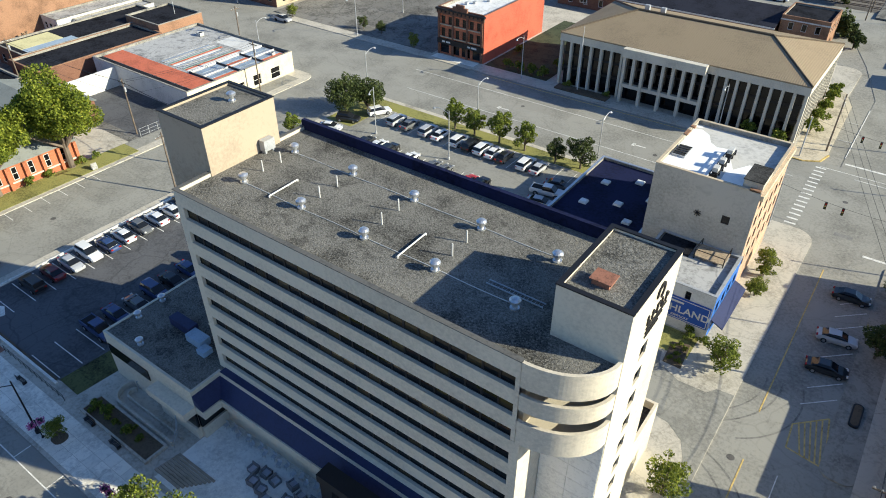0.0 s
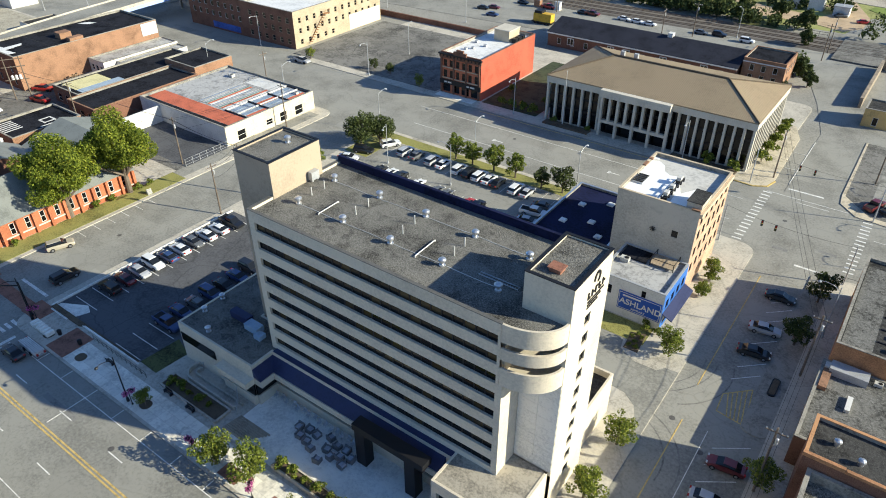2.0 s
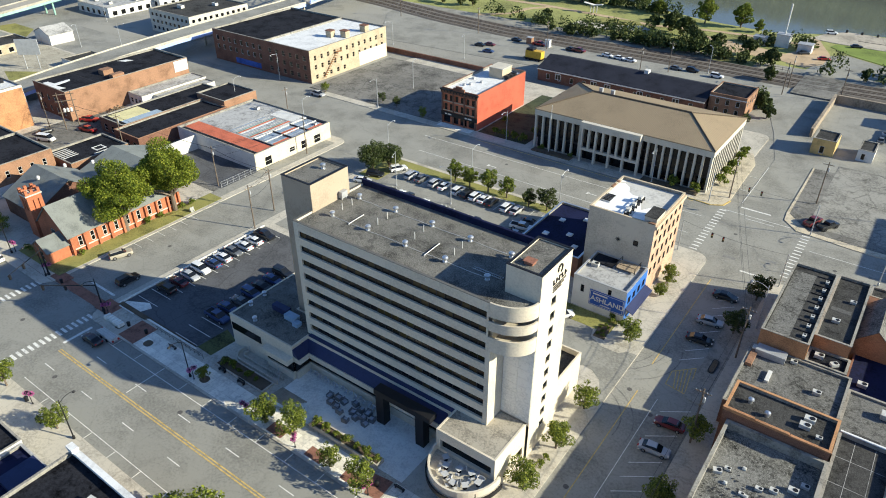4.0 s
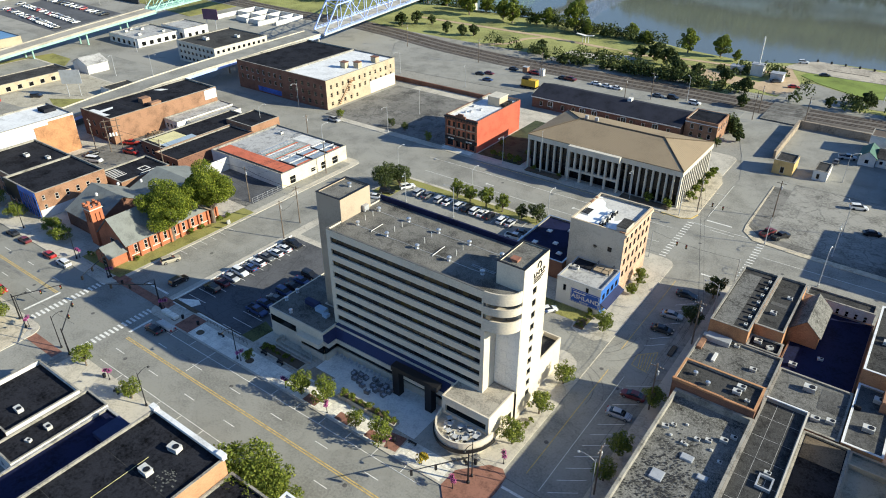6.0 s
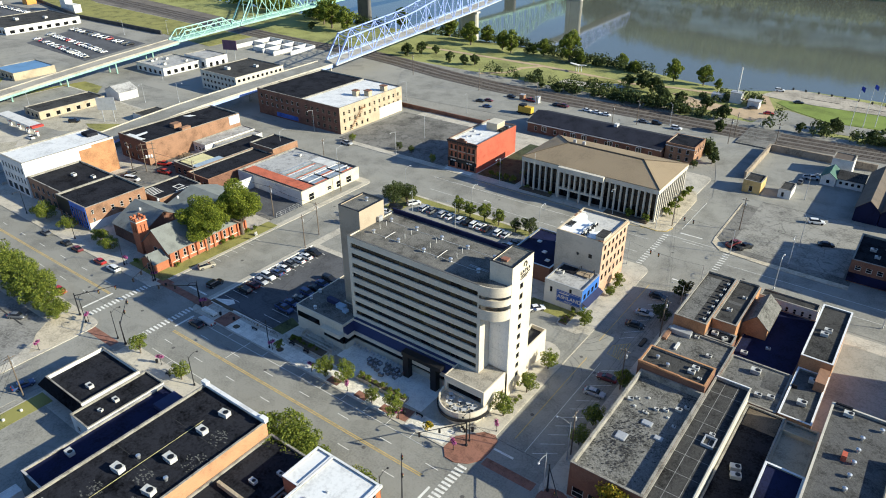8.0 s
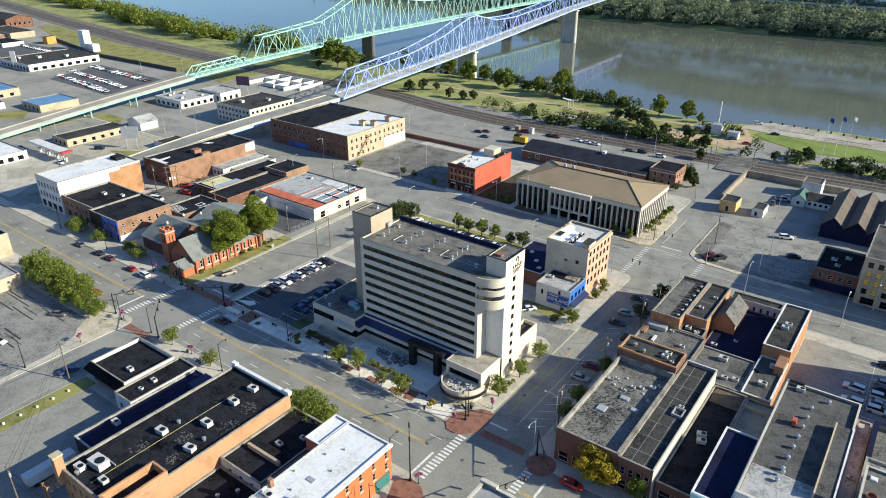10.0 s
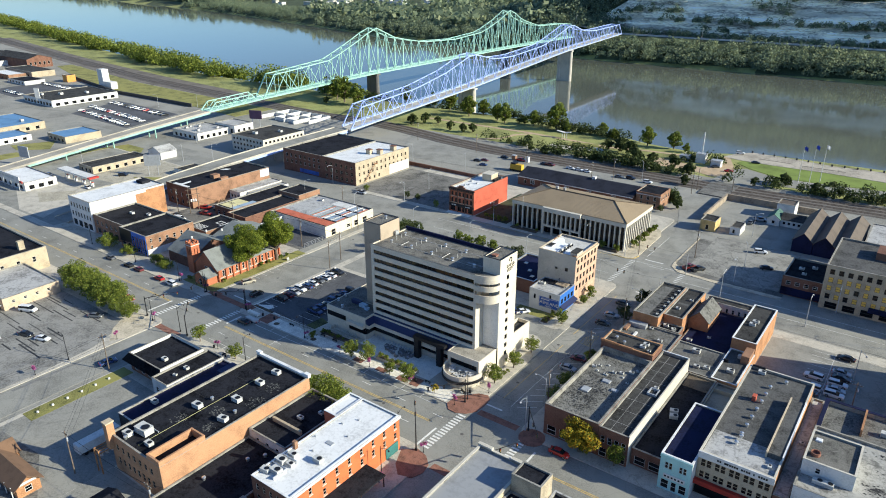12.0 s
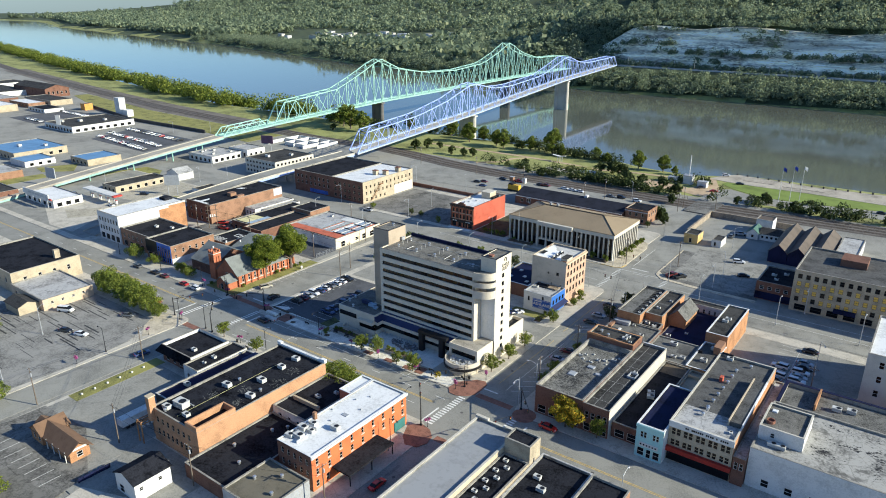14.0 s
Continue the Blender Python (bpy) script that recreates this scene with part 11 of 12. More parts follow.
def signal_mast(at, rz, arm):
    t = thing("traffic_signal", (0, 0, 0), "black mast arm with traffic signals over the crossing", "traffic light", "mast arm signals")
    bm = bmesh.new()
    add_lathe(bm, (0, 0, 0), [(0.3, 0), (0.3, 0.4), (0.17, 0.5), (0.11, 6.6)], 10)
    part("mast", bm, BLACK_PAINT, t, at=(0, 0, 0))
    bm = bmesh.new()
    add_tube(bm, (0, 0, 5.9), (arm, 0, 6.4), 0.12, 0.06, 8)
    part("arm", bm, BLACK_PAINT, t, at=(0, 0, 0))
    for u in (0.55, 0.95):
        x, z = arm * u, 5.9 + 0.5 * u
        bm = bmesh.new()
        add_box(bm, x - 0.18, x + 0.18, -0.16, 0.16, z - 1.05, z - 0.05)
        h = part("signal_head", bm, BLACK_PAINT, t, at=(0, 0, 0))
        for k in range(3):
            bm = bmesh.new()
            add_tube(bm, (x, -0.17, z - 0.22 - 0.32 * k), (x, -0.27, z - 0.22 - 0.32 * k), 0.11, n=10)
            part("lens", bm, (LAMP_RED, LINE_YELLOW, LEAF_DARK)[k], h, at=(0, 0, 0))
    t.matrix_basis = pose(*at, 0, 0, rz)
    return t


S1 = signal_mast((-98.2, 3.4, KERB), 140, 10)
for x, y, rz in ((-118.8, 3.4, 60), (-98.0, 24.4, 220), (-118.4, 24.6, 300), (-14.0, 24.6, 235), (-12.4, 3.2, 130), (3.6, 3.4, 60), (4.2, 24.2, 310)):
    copy_thing(S1, pose(x, y, KERB, 0, 0, rz))


def utility_pole(at, rz, h=11.0):
    t = thing("utility_pole", (0, 0, 0), "weathered wooden utility pole with crossarm", "utility pole", "utility poles")
    bm = bmesh.new()
    add_tube(bm, (0, 0, 0), (0, 0, h), 0.17, 0.11, 8)
    part("pole", bm, BARK, t, at=(0, 0, 0))
    bm = bmesh.new()
    add_box(bm, -1.2, 1.2, -0.06, 0.06, h - 0.8, h - 0.66)
    part("crossarm", bm, BARK, t, at=(0, 0, 0))
    for x in (-1.1, -0.5, 0.5, 1.1):
        bm = bmesh.new()
        add_lathe(bm, (x, 0, h - 0.66), [(0.06, 0), (0.08, 0.08), (0.04, 0.2)], 6)
        part("insulator", bm, GREY_METAL, t, at=(0, 0, 0))
    bm = bmesh.new()
    add_lathe(bm, (0.32, 0, h - 2.4), [(0.2, 0), (0.2, 0.8), (0.1, 0.9)], 8)
    part("transformer", bm, GREY_METAL, t, at=(0, 0, 0))
    t.matrix_basis = pose(*at, 0, 0, rz)
    return t


POLES = [(-122.6, 70.8), (-101.4, 70.4), (-98.6, 62.0), (3.3, 81.5), (3.4, 58), (3.6, 34.6), (-118.6, 98), (-161, 69), (-196, 66), (-38.2, -44.5), (-10.2, -32), (-66, -46), (-99.0, -20), (-99.2, -50), (-15.4, 140.6), (-6.4, 230.2), (-23.4, 226), (63.5, 72), (2.6, 150), (-23.4, 234.4), (-140, 111.4), (-194.8, 233.6), (-149.2, 230.4), (-113.7, 226.8), (-63.1, 226.6), (-69.2, 213.9)]
U1 = utility_pole((POLES[0][0], POLES[0][1], KERB), 0)
for x, y in POLES[1:]:
    copy_thing(U1, pose(x, y, KERB, 0, 0, random.choice((0, 90))))


def wire(a, b, sag=0.7, r=0.025, name="power_line", label="thin sagging overhead wire between poles"):
    bm = bmesh.new()
    P = [Vector(a).lerp(Vector(b), i / 12) - Vector((0, 0, 4 * sag * (i / 12) * (1 - i / 12))) for i in range(13)]
    add_path(bm, P, r)
    return solid(name, bm, BLACK_PAINT, label, "wire", "overhead wires")


# signals hung on span wires over the wide street
for a, b, heads in (((-18.9, 135.8), (4.7, 133.2), (0.36, 0.48)), ((-17.2, 109.6), (4.0, 108.2), (0.3, 0.41))):
    t = thing("traffic_signal", (*a, KERB), "traffic signals hung on a wire over the crossing", "traffic light", "span wire signals")
    for p in (a, b):
        bm = bmesh.new()
        add_tube(bm, (*p, KERB), (*p, 7.8), 0.13, 0.09, 8)
        part("pole", bm, GREY_METAL, t)
    bm = bmesh.new()
    A, B = Vector((*a, 7.6)), Vector((*b, 7.6))
    add_path(bm, [A.lerp(B, i / 12) - Vector((0, 0, 3.2 * (i / 12) * (1 - i / 12))) for i in range(13)], 0.02)
    part("span_wire", bm, BLACK_PAINT, t)
    for u in heads:
        c = A.lerp(B, u) - Vector((0, 0, 3.2 * u * (1 - u)))
        bm = bmesh.new()
        add_box(bm, c.x - 0.18, c.x + 0.18, c.y - 0.16, c.y + 0.16, c.z - 1.1, c.z - 0.02)
        h = part("signal_head", bm, BLACK_PAINT, t)
        for k in range(3):
            bm = bmesh.new()
            add_tube(bm, (c.x, c.y - 0.17, c.z - 0.22 - 0.32 * k), (c.x, c.y - 0.27, c.z - 0.22 - 0.32 * k), 0.11, n=8)
            part("lens", bm, (LAMP_RED, LINE_YELLOW, LEAF_DARK)[k], h)


for a, b in ((0, 1), (1, 2), (3, 4), (4, 5), (0, 6), (0, 7), (7, 8), (9, 10), (11, 9), (12, 11), (12, 13), (3, 14)):
    for dx, dz in ((-0.5, 0.0), (0.5, 0.0), (0.0, -2.6)):
        wire((POLES[a][0] + dx, POLES[a][1], KERB + 10.5 + dz), (POLES[b][0] + dx, POLES[b][1], KERB + 10.5 + dz))
for y in (6.0, 20.5):
    wire((-118.8, y, 6.4), (-98, y, 6.4), 0.4)
wire((4.2, 24.2, 6.6), (-14, 24.6, 6.6), 0.4)


def bench(at, rz):
    t = thing("bench", (0, 0, 0), "dark slatted street bench on the pavement", "bench", "street benches")
    for i in range(3):
        bm = bmesh.new()
        add_box(bm, -0.8, 0.8, -0.2 + 0.15 * i, -0.09 + 0.15 * i, 0.42, 0.46)
        part("slat", bm, BLACK_PAINT, t, at=(0, 0, 0))
    bm = bmesh.new()
    add_box(bm, -0.8, 0.8, 0.24, 0.28, 0.5, 0.9)
    part("backrest", bm, BLACK_PAINT, t, at=(0, 0, 0))
    for x in (-0.7, 0.66):
        bm = bmesh.new()
        add_box(bm, x, x + 0.06, -0.2, 0.28, 0, 0.42)
        part("leg", bm, BLACK_PAINT, t, at=(0, 0, 0))
    t.matrix_basis = pose(*at, 0, 0, rz)
    return t


BN = bench((-78.0, 25.6, KERB), 180)
for x, y, rz in ((-66.1, 26.8, 0), (-61.2, 26.7, 0), (-26.5, 25.8, 180), (-16.8, 27.8, 150), (-80, 2.6, 0)):
    copy_thing(BN, pose(x, y, KERB, 0, 0, rz))
bin_ = thing("litter_bin", (-90.0, 24.6, KERB), "dark round litter bin on the pavement", "litter bin", "litter bins")
bm = bmesh.new()
add_lathe(bm, (-90.0, 24.6, KERB), [(0.28, 0), (0.32, 0.75)], 12)
part("drum", bm, BLACK_PAINT, bin_)
bm = bmesh.new()
add_lathe(bm, (-90.0, 24.6, KERB + 0.75), [(0.34, 0), (0.3, 0.12), (0.1, 0.2)], 12)
part("lid", bm, BLACK_PAINT, bin_)
for x, y in ((-68.2, 24.4), (-85.4, 25.2), (-15.2, 28.6), (-113.4, 24.6), (-86, 3.8), (-29.5, 24.4)):
    copy_thing(bin_, pose(x, y, KERB))
for x, y in ((-91.4, 23.6), (-82.7, 23.7), (-66.9, 23.8)):
    slab("tree_pit", kerbed(x - 0.9, x + 0.9, y - 0.8, y + 0.8, 0.7), KERB - 0.05, KERB + 0.02, SOIL, "dark round tree pit in the pavement", "tree pit")
for i in range(6):
    bm = bmesh.new()
    x = -95.6 + 0.85 * i
    add_box(bm, x, x + 0.6, 23.0, 24.3, KERB, KERB + 0.75)
    bmesh.ops.bevel(bm, geom=bm.edges[:], offset=0.06, segments=2, affect="EDGES")
    solid("concrete_block", bm, CONCRETE_PALE, "pale concrete block in a row by the crossing", "concrete block", "blocks by the crossing")
pr = thing("car_park_fence", (-72.4, 29, KERB), "low black railing between car park and pavement", "fence")
for i in range(12):
    bm = bmesh.new()
    x = -84.5 + 1.2 * i
    add_tube(bm, (x, 26.9, KERB), (x, 26.9, KERB + 1.0), 0.035, n=6)
    part("post", bm, BLACK_PAINT, pr)
for z in (0.5, 0.98):
    bm = bmesh.new()
    add_tube(bm, (-84.5, 26.9, KERB + z), (-71.3, 26.9, KERB + z), 0.03, n=6)
    part("rail", bm, BLACK_PAINT, pr)
for x0, x1, y0, y1 in ((-97.6, -74.5, 27.6, 27.9), (-97.9, -97.6, 27.6, 64.0)):
    bm = bmesh.new()
    add_box(bm, x0, x1, y0, y1, KERB, KERB + 0.22)
    solid("low_kerb", bm, CONCRETE_PALE, "low concrete kerb edging the car park", "kerb", kind="structure")
# billboards and roadside signs
def billboard(x, y, z, w, h, rz, m, label):
    t = thing("billboard", (x, y, 0), label, "billboard")
    c, s = math.cos(radians(rz)), math.sin(radians(rz))
    for u in (-0.3, 0.3):
        bm = bmesh.new()
        add_tube(bm, (x + u * w * c, y + u * w * s, 0), (x + u * w * c, y + u * w * s, z), 0.18, n=8)
        part("post", bm, GREY_METAL, t)
    bm = bmesh.new()
    P = [(x + a * c - b * s, y + a * s + b * c) for a, b in ((-w / 2, -0.2), (w / 2, -0.2), (w / 2, 0.2), (-w / 2, 0.2))]
    add_prism(bm, P, z, z + h)
    part("panel", bm, m, t)


billboard(-256, 92.0, 5.5, 8.0, 5.6, 40, GREY_METAL, "grey backed billboard on posts")
billboard(-300, 194.5, 7, 9, 5.5, 20, mat("dark_poster", (0.10, 0.05, 0.09), 0.6), "dark poster billboard by the viaduct")
billboard(-332, 63, 4, 8, 6, 10, GREY_METAL, "framed billboard by the road")
billboard(-505, 150, 5, 4, 8, 30, WHITE_PAINT, "tall white sign pylon")
tank = thing("white_tower", (-543, 225, 0), "white square tower beside the railway", "tower")
beam(tank, -548, -540, 222, 228, 0, 16, WHITE_PAINT, "shaft")
beam(tank, -539.9, -528, 222, 228, 0, 6, WHITE_PAINT, "annex")
slab("green_verge", [(-384, 77), (-369, 74), (-356, 87), (-374, 99)], -0.1, 0.05, GRASS, "grass plot in the west quarter", "lawn")
slab("green_verge", [(-367, 48), (-353, 43), (-353, 70), (-364, 72)], -0.1, 0.05, GRASS, "grass plot beside the road", "lawn")
TAN_GRAVEL = mat("tan_gravel", (0.36, 0.325, 0.255), 0.97, 0.3, 0.15, 3.0, 0.4, spots=0.35, speck=0.3, speck_scale=6.0)
slab("gravel_yard", [(-300, 80), (-282, 70), (-262, 72), (-226, 92), (-230, 110.4), (-284, 110.4)], KERB - 0.1, KERB + 0.03, TAN_GRAVEL, "tan gravel yard with weedy edges", "yard")
slab("forecourt", [(-312, 48), (-256, 26), (-236, 27), (-252, 52), (-270, 66), (-298, 62)], KERB - 0.1, KERB + 0.028, CONCRETE, "pale concrete forecourt", "yard")
slab("sand_bed", [(-274, 42), (-259, 36), (-252, 47), (-263, 55)], KERB - 0.1, KERB + 0.06, TAN_GRAVEL, "sandy planting bed in the forecourt", "bed")
slab("green_verge", [(-262, 84), (-250, 80), (-236, 92), (-244, 96)], -0.1, KERB + 0.06, GRASS, "weedy grass strip beside the gravel yard", "lawn")
slab("green_verge", [(-340, 80), (-318, 72), (-302, 92), (-300, 110), (-313, 121), (-330, 121)], -0.1, 0.05, GRASS, "grass verge under the viaduct", "lawn")
slab("green_verge", [(-720, 268), (-612, 236), (-508, 216), (-402, 217.5), (-345, 212), (-345, 247), (-420, 250.5), (-560, 258.5), (-720, 284)], -0.1, 0.05, GRASS, "grass strip beside the railway", "lawn")
slab("west_road", [(-420, 128), (-230, 128), (-230, 111), (-420, 111)], -0.1, 0.015, ASPHALT, "asphalt street in the west quarter", "road")

# ---- paving slabs of the footways near the hotel ----
SLAB = mat("paving_slab", (0.74, 0.70, 0.61), 0.9, 0.2, 0.25, 3.0, 0.1, spots=0.2)
_nd, _lk = SLAB.node_tree.nodes, SLAB.node_tree.links
_oi, _mx = _nd.new("ShaderNodeObjectInfo"), _nd.new("ShaderNodeMix")
_mr = _nd.new("ShaderNodeMapRange")
_mr.inputs["To Min"].default_value, _mr.inputs["To Max"].default_value = 0.0, 0.28
_mx.data_type = "RGBA"
_lk.new(_oi.outputs["Random"], _mr.inputs["Value"])
_lk.new(_mr.outputs[0], _mx.inputs[0])
_lk.new(_nd["Principled BSDF"].inputs["Base Color"].links[0].from_socket, _mx.inputs[6])
_mx.inputs[7].default_value = (0.30, 0.29, 0.26, 1)
_lk.new(_mx.outputs[2], _nd["Principled BSDF"].inputs["Base Color"])
SLAB_MESH = {}


def pave(parent, x0, x1, y0, y1, nx, ny, m):
    """Rows of square slabs with open joints, each one a piece."""
    w, d = (x1 - x0) / nx, (y1 - y0) / ny
    if (nx, ny, w, d) not in SLAB_MESH:
        bm = bmesh.new()
        add_box(bm, -w / 2 + 0.02, w / 2 - 0.02, -d / 2 + 0.02, d / 2 - 0.02, -0.03, 0.011)
        SLAB_MESH[nx, ny, w, d] = mesh_of("paving_slab", bm, m)
    for i in range(nx):
        for j in range(ny):
            o = new("paving_slab", SLAB_MESH[nx, ny, w, d])
            o.parent = parent
            o.location = Vector((x0 + w * (i + 0.5), y0 + d * (j + 0.5), KERB)) - Vector(parent["base"])


_pv = bpy.data.objects["pavement_hotel"]
pave(_pv, -86.0, -32.0, 22.0, 26.2, 34, 3, SLAB)
pave(_pv, -27.6, -18.0, 22.0, 26.4, 6, 3, SLAB)
pave(_pv, -14.6, -11.0, 30.0, 58.0, 2, 16, CONCRETE)

# ---- tyre marks, manholes and patches on the roads ----
RUBBER = mat("tyre_mark", (0.17, 0.165, 0.15), 0.9, 0.3, 0.8, 5.0, 0.0)
IRON = mat("cast_iron", (0.09, 0.085, 0.08), 0.7, 0.25, 2.0, 9.0, 0.1)


def skid(cx, cy, r, a0, a1, w=0.2):
    bm = bmesh.new()
    n = 22
    P = [(math.cos(radians(a0 + (a1 - a0) * i / n)), math.sin(radians(a0 + (a1 - a0) * i / n))) for i in range(n + 1)]
    add_prism(bm, [(cx + r * u, cy + r * v) for u, v in P] + [(cx + (r - w) * u, cy + (r - w) * v) for u, v in P[::-1]], -0.02, 0.006)
    bmesh.ops.recalc_face_normals(bm, faces=bm.faces)
    solid("tyre_mark", bm, RUBBER, "curved dark tyre mark on the side street", "tyre mark", "tyre marks", kind="structure")


for cx, cy, r, a0, a1 in ((-17.5, 76, 9.2, -75, 8), (-17.8, 76.4, 11.2, -70, 5), (-14.5, 54.0, 8.0, -10, 70), (-14.2, 53.6, 9.8, -5, 72), (-13.6, 74.5, 9.6, -60, 20)):
    skid(cx, cy, r, a0, a1)
mh = bmesh.new()
add_lathe(mh, (-8.5, 63.5, -0.02), [(0.42, 0), (0.42, 0.028), (0.36, 0.03)], 14)
mh = solid("manhole_cover", mh, IRON, "round dark iron cover in the asphalt", "manhole cover", "manhole covers")
for x, y in ((-3.6, 60.0), (-30, 12.4), (-64, 16.8), (-88, 9.4), (-7.5, 14), (-108, 14), (-108, 46), (-40, 121), (-70, 125), (-9, 124), (12, 121), (-8, 40), (-5, -16), (30, 12), (-130, 12), (-112, 88)):
    copy_thing(mh, pose(x, y, -0.02))
PATCH = mat("asphalt_patch", (0.18, 0.176, 0.165), 0.93, 0.25, 0.4, 3.0, 0.1)
for x0, x1, y0, y1, m in ((-8.6, -6.0, 113, 114, PATCH), (-1.5, 1.5, 116.4, 117.2, PATCH), (-80, -72, 16.4, 17.2, PATCH), (-105, -104.2, 78, 92, PATCH), (18, 26, 122, 123, PATCH), (10, 30, 8.8, 9.4, PATCH), (-150, -136, 12, 12.7, PATCH), (-7, -6.2, -34, -12, PATCH), (-110, -109, -40, -14, PATCH), (-20, -14.5, 112.8, 113.2, PATCH)):
    slab("road_patch", rect(x0, x1, y0, y1), -0.03, 0.005, m, "rectangular repair patch in the asphalt", "road patch")

bo = bmesh.new()
add_lathe(bo, (-94.6, -40.5, KERB + 0.05), [(0.3, 0), (0.3, 0.35), (0.2, 0.45)], 10)
bo = solid("verge_stone", bo, WHITE_PAINT, "white painted marker stone on the grass verge", "marker stone", "white stones along the verge")
for i in range(1, 6):
    copy_thing(bo, pose(-94.6, -40.5 + 3.6 * i, KERB + 0.05))

# ---- small things of the west quarter ----
bm = bmesh.new()
add_prism(bm, [(-612, 232.5), (-508, 213.3), (-402, 215), (-402, 215.8), (-508, 214.1), (-612, 233.3)], -0.2, 2.6)
solid("boundary_wall", bm, mat("dark_fence", (0.06, 0.058, 0.055), 0.9, 0.3, 0.2, 2, 0), "long dark wall along the railway verge", "wall")
cn = thing("pump_canopy", (-276, 63.4, KERB), "flat white filling station canopy with red end", "canopy")
beam(cn, -292, -262.6, 61.0, 65.8, 4.4, 5.2, WHITE_PAINT, "canopy_roof")
beam(cn, -262.55, -260.4, 61.0, 65.8, 4.4, 5.2, bpy.data.materials["red_fascia"], "red_end", "red end panel")
for x in (-289, -281, -273, -265):
    beam(cn, x - 0.25, x + 0.25, 63.1, 63.6, KERB, 4.4, WHITE_PAINT, "post")
    pm = thing("fuel_pump", (x + 2, 63.4, KERB), "white fuel pump under the canopy", "fuel pump", "fuel pumps")
    beam(pm, x + 1.5, x + 2.5, 63.0, 63.8, KERB, KERB + 1.9, WHITE_PAINT, "cabinet")
    beam(pm, x + 1.45, x + 2.55, 62.9, 63.9, KERB + 1.9, KERB + 2.1, bpy.data.materials["red_fascia"], "cap")
fb = thing("fascia_board", (-295, 39, KERB), "long white shop sign on posts with red ends", "sign")
for x in (-308, -300, -292, -284):
    beam(fb, x - 0.12, x + 0.12, 38.5, 38.74, KERB, 4.4, GREY_METAL, "post")
beam(fb, -310, -282, 38.4, 38.8, 4.4, 7.4, WHITE_PAINT, "board")
for x0, x1 in ((-304, -300.6), (-299.8, -297), (-296.4, -291.4), (-290.6, -287.4)):
    beam(fb, x0, x1, 38.36, 38.395, 5.4, 6.4, GREY_METAL, "letter_bar")
beam(fb, -281.9, -279.4, 38.4, 38.8, 4.6, 5.6, bpy.data.materials["red_fascia"], "red_end", "red end panel")
park("by the filling station", KERB + 0.02, [(-300, 60, 10, "sedan", "blue"), (-268, 82, 40, "suv", "black"), (-262, 60, 0, "sedan", "white"), (-246, 52, 80, "pickup", "white"), (-240, 72, 90, "sedan", "silver")])
bt = thing("barrier_trailer", (-90, 20.4, 0), "low trailer stacked with white road barriers", "trailer")
beam(bt, -92.6, -87.4, 19.7, 21.2, 0.42, 0.55, GREY_METAL, "trailer_bed")
for x in (-91.0, -89.2):
    for y0, y1 in ((19.55, 19.7), (21.2, 21.35)):
        bm = bmesh.new()
        add_tube(bm, (x, y0, 0.32), (x, y1, 0.32), 0.32, n=12)
        part("wheel", bm, TYRE, bt)
for i in range(6):
    beam(bt, -92.4 + 0.06 * i, -87.7 + 0.08 * (i % 3), 19.75 + 0.24 * i, 19.9 + 0.24 * i, 0.56, 1.15 + 0.05 * (i % 2), WHITE_PAINT, "barrier_board")
for x in (-92.7, -87.55):
    for y in (19.8, 20.9):
        beam(bt, x, x + 0.2, y, y + 0.25, 0.56, 0.9, bpy.data.materials["red_fascia"], "red_block", "red end block")
for x, y, w, d, h, m, lb in ((-123.0, 229.6, 2.4, 2.0, 2.6, BRICK_RUST, "rusty brown equipment cabinet by the tracks"), (-114.8, 229.9, 2.0, 1.8, 2.8, WHITE_PAINT, "white equipment cabinet by the tracks")):
    cb = thing("equipment_cabinet", (x, y, 0), lb, "cabinet", "trackside cabinets")
    beam(cb, x - w / 2, x + w / 2, y - d / 2, y + d / 2, 0.1, h, m, "body")
    beam(cb, x - w / 2 - 0.1, x + w / 2 + 0.1, y - d / 2 - 0.1, y + d / 2 + 0.1, h, h + 0.15, GREY_METAL, "lid")
    beam(cb, x - w / 2 - 0.3, x + w / 2 + 0.3, y - d / 2 - 0.3, y + d / 2 + 0.3, -0.1, 0.1, CONCRETE, "plinth")
slab("amphitheatre_floor", [(-124, 268), (-104, 268.6), (-90, 279), (-96, 284), (-110, 276), (-123.5, 276)], -0.2, 0.05, CONCRETE, "grey paved stage ground in the riverside park", "paving")
slab("amphitheatre_lawn", [(-122, 277), (-110, 277), (-97, 285), (-100, 289), (-114, 287.5)], -0.2, 0.35, GRASS, "raised lawn behind the stage", "lawn")
wing = thing("park_sculpture", (-125, 294, 0), "white winged steel sculpture in the riverside park", "sculpture")
for sx in (-1, 1):
    bm = bmesh.new()
    add_prism(bm, [(-125, 293.2), (-125 + sx * 4.6, 292.0), (-125 + sx * 4.9, 293.4), (-125, 295.6)][::sx], 3.2, 3.45)
    for v in bm.verts:
        v.co.z += abs(v.co.x + 125) * 0.22
    bmesh.ops.recalc_face_normals(bm, faces=bm.faces)
    part("wing", bm, WHITE_PAINT, wing)
for x in (-126.6, -125.0, -123.4):
    beam(wing, x - 0.15, x + 0.15, 293.6, 293.9, 0, 3.3, WHITE_PAINT, "post")
hf = thing("utility_pole_pair", (-189, 69.6, KERB), "pair of wooden poles carrying pale transformer cans", "utility pole")
for x, y in ((-189.9, 68.0), (-188.0, 71.2)):
    bm = bmesh.new()
    add_tube(bm, (x, y, KERB), (x, y, 11.5), 0.2, 0.13, 8)
    part("pole", bm, BARK, hf)
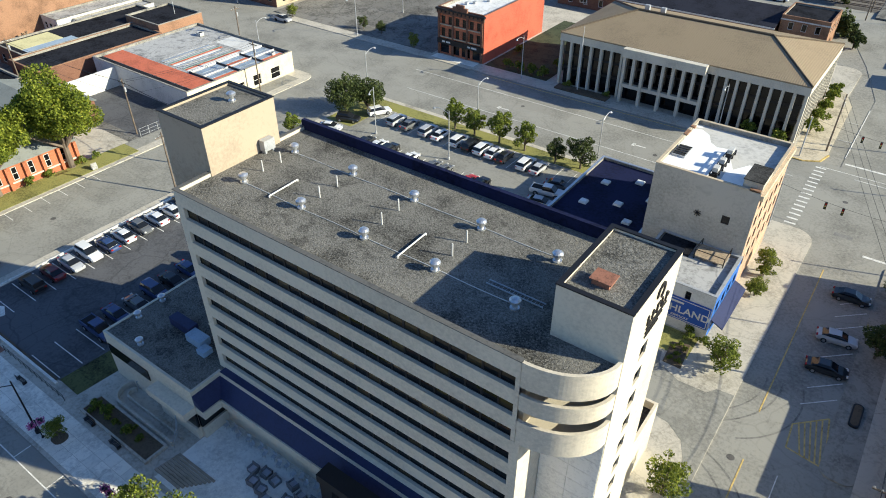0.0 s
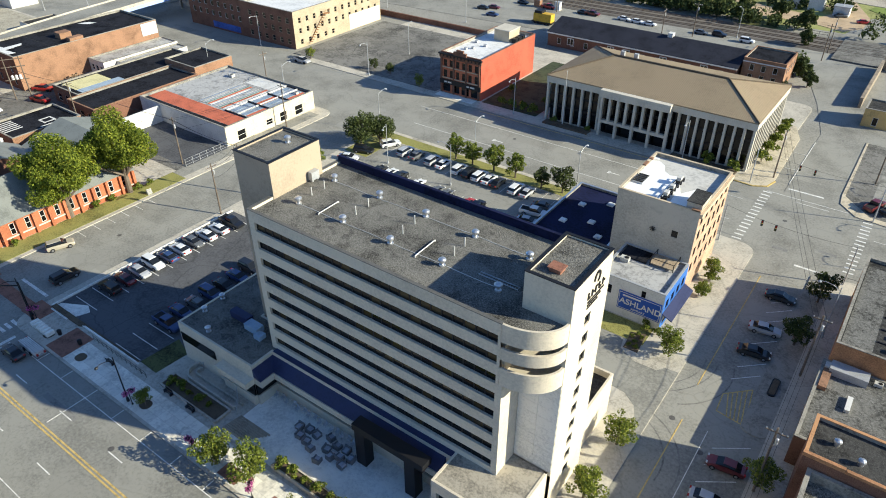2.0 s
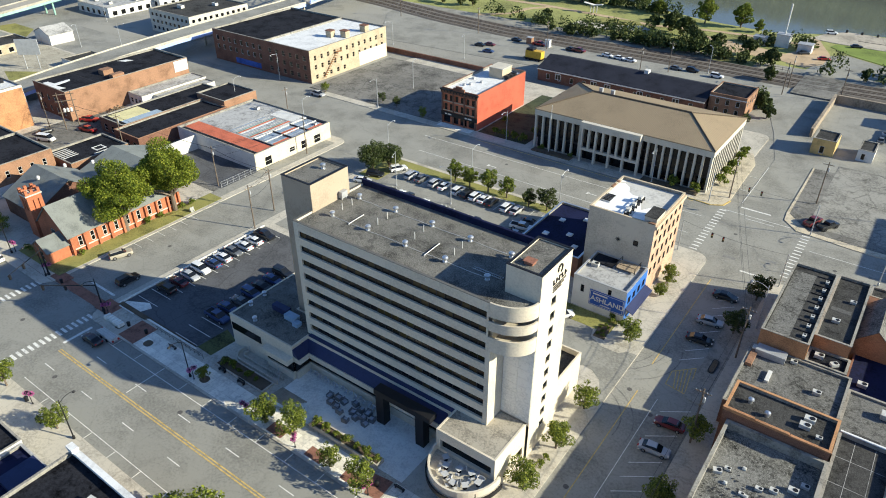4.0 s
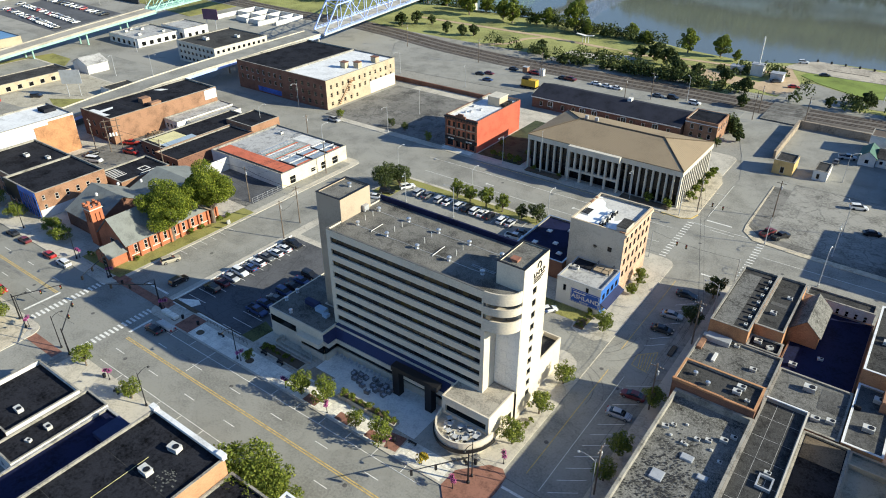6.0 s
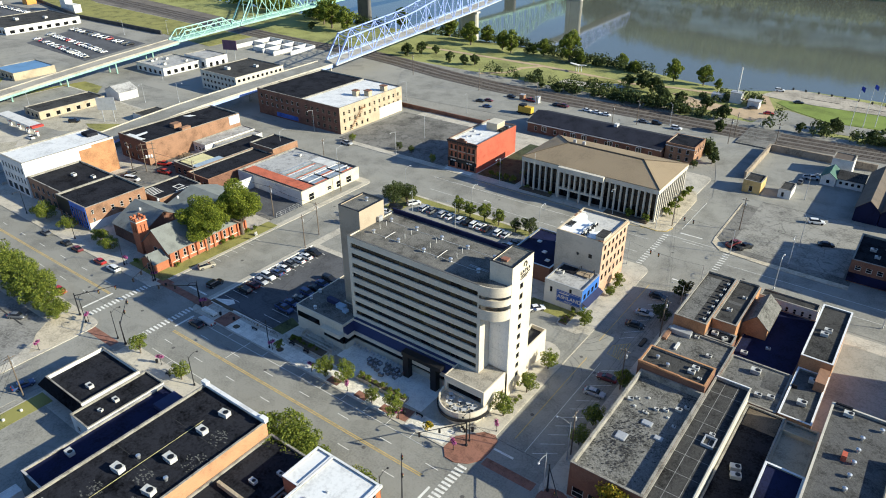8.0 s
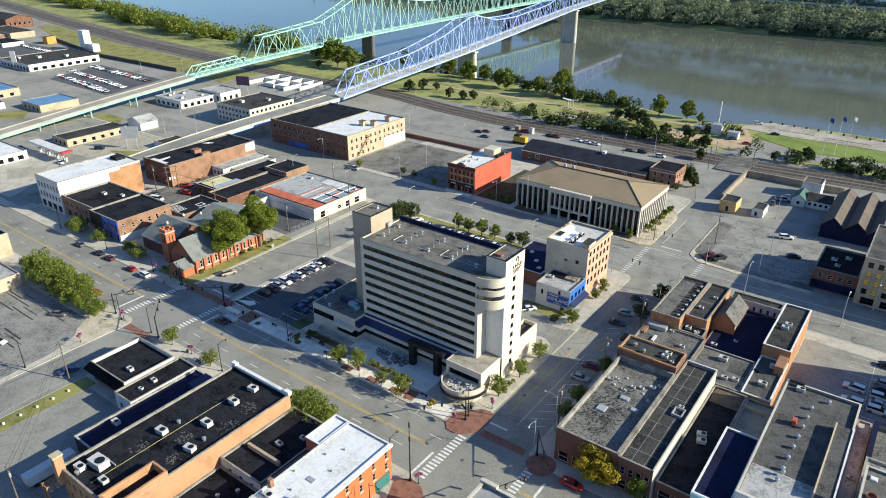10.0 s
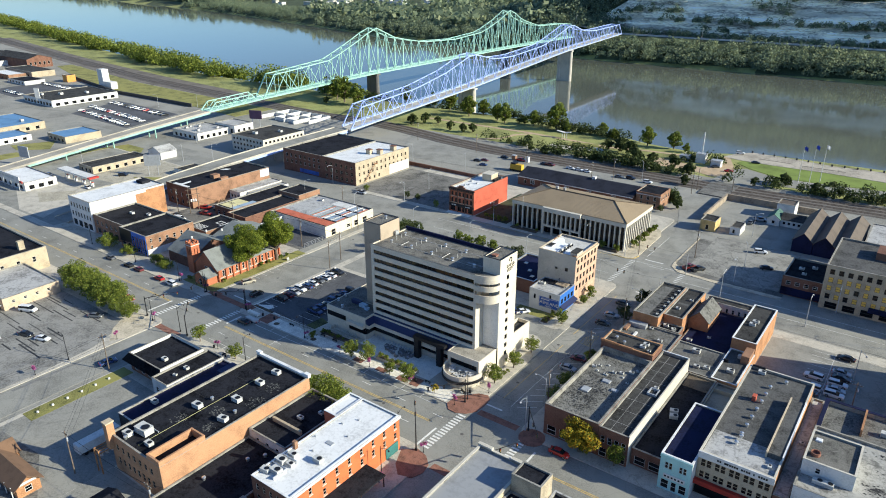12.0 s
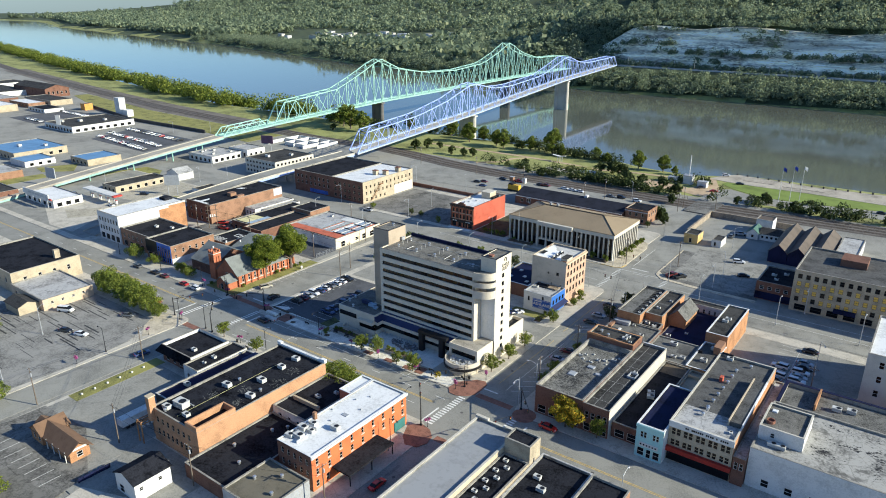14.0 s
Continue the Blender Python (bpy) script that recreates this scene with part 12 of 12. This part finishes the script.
for z in (5.4, 8.8, 10.8):
    bm = bmesh.new()
    add_tube(bm, (-190.4, 67.2, z), (-187.5, 72.0, z), 0.12, n=6)
    part("crossbeam", bm, BARK, hf)
for u in (0.25, 0.5, 0.75):
    bm = bmesh.new()
    add_lathe(bm, (-189.9 + 1.9 * u, 68.0 + 3.2 * u, 5.5), [(0.34, 0), (0.36, 0.9), (0.18, 1.15)], 10)
    part("transformer_can", bm, WHITE_PAINT, hf)
park("in the yard behind the shops", HZK, [(-190.2, 75.6, 30, "pickup", "red"), (-187.4, 79.4, 30, "sedan", "silver"), (-183.6, 78.0, 40, "sedan", "black")])
rub = random.Random(14)
heap = bmesh.new()
for i in range(90):
    a, d = rub.uniform(0, 6.28), 3.2 * rub.random() ** 0.7
    x, y, q = -191.0 + d * math.cos(a) * 0.7, 85.6 + d * math.sin(a), rub.uniform(0.15, 0.5)
    z = KERB + max(0.0, 2.2 - 0.7 * d) * rub.random()
    add_tube(heap, (x - q, y, z), (x + q, y + rub.uniform(-0.4, 0.4), z + rub.uniform(0.05, 0.6)), q * 0.5, q * 0.3, 5)
solid("rubble_heap", heap, mat("dusty_rubble", (0.22, 0.17, 0.115), 0.95, 0.4, 0.8, 4.0, 0.3, island=0.4), "heap of brown rubble against the brick store", "rubble", kind="stuff")
for x, y, z in ((-146.9, 52.9, 6.6), (-146.9, 46.2, 8.2), (-145.5, 39.0, 8.2)):
    bm = bmesh.new()
    add_lathe(bm, (x, y, z), [(0.35, 0), (0.4, 0.6), (0.2, 0.85)], 10)
    solid("roof_ventilator", bm, WHITE_PAINT, "small white ventilator on the slate roof", "roof vent", "church roof ventilators")
ab = thing("board_sign", (-116.8, 58.5, KERB), "small white folding board on the church lawn", "sign")
for sx in (-1, 1):
    bm = bmesh.new()
    P = [bm.verts.new(p) for p in ((-116.8 + sx * 0.35, 58.0, KERB), (-116.8 + sx * 0.35, 59.0, KERB), (-116.8 + sx * 0.03, 59.0, 1.3), (-116.8 + sx * 0.03, 58.0, 1.3))]
    bm.faces.new(P)
    bmesh.ops.solidify(bm, geom=bm.faces[:], thickness=0.04)
    part("panel", bm, WHITE_PAINT, ab)
bol = bmesh.new()
add_lathe(bol, (-20.0, 324.6, 0.1), [(0.45, 0), (0.45, 0.8), (0.55, 0.9), (0.3, 1.1)], 8)
bol = solid("mooring_bollard", bol, BLACK_PAINT, "short dark mooring bollard on the landing edge", "bollard", "bollards on the landing")
for x, y in ((-14.0, 324.2), (-8.0, 323.8), (-2.0, 323.4), (4.0, 322.6), (10.0, 321.6), (16.0, 320.8), (22.0, 319.8), (28.0, 320.2), (34.0, 320.8), (40.0, 321.4), (46.0, 322.0), (52.0, 322.6)):
    copy_thing(bol, pose(x, y, 0.1))
for x0, x1, y, lb in ((-13.5, 3.5, 312.0, "dark drain line across the landing"), (8.0, 30.0, 310.6, "dark drain line across the landing")):
    slab("landing_drain", rect(x0, x1, y, y + 0.7), 0.0, 0.13, TAR_GREY, lb, "drain")
rf = thing("track_fence", (-60, 252, 0), "low dark fence beside the tracks", "fence")
for i in range(16):
    bm = bmesh.new()
    add_tube(bm, (-66 + 2.6 * i, 252.6, -0.1), (-66 + 2.6 * i, 252.6, 1.5), 0.06, n=6)
    part("post", bm, BLACK_PAINT, rf)
for z in (0.6, 1.4):
    bm = bmesh.new()
    add_tube(bm, (-66, 252.6, z), (-27, 252.6, z), 0.05, n=5)
    part("rail", bm, BLACK_PAINT, rf)
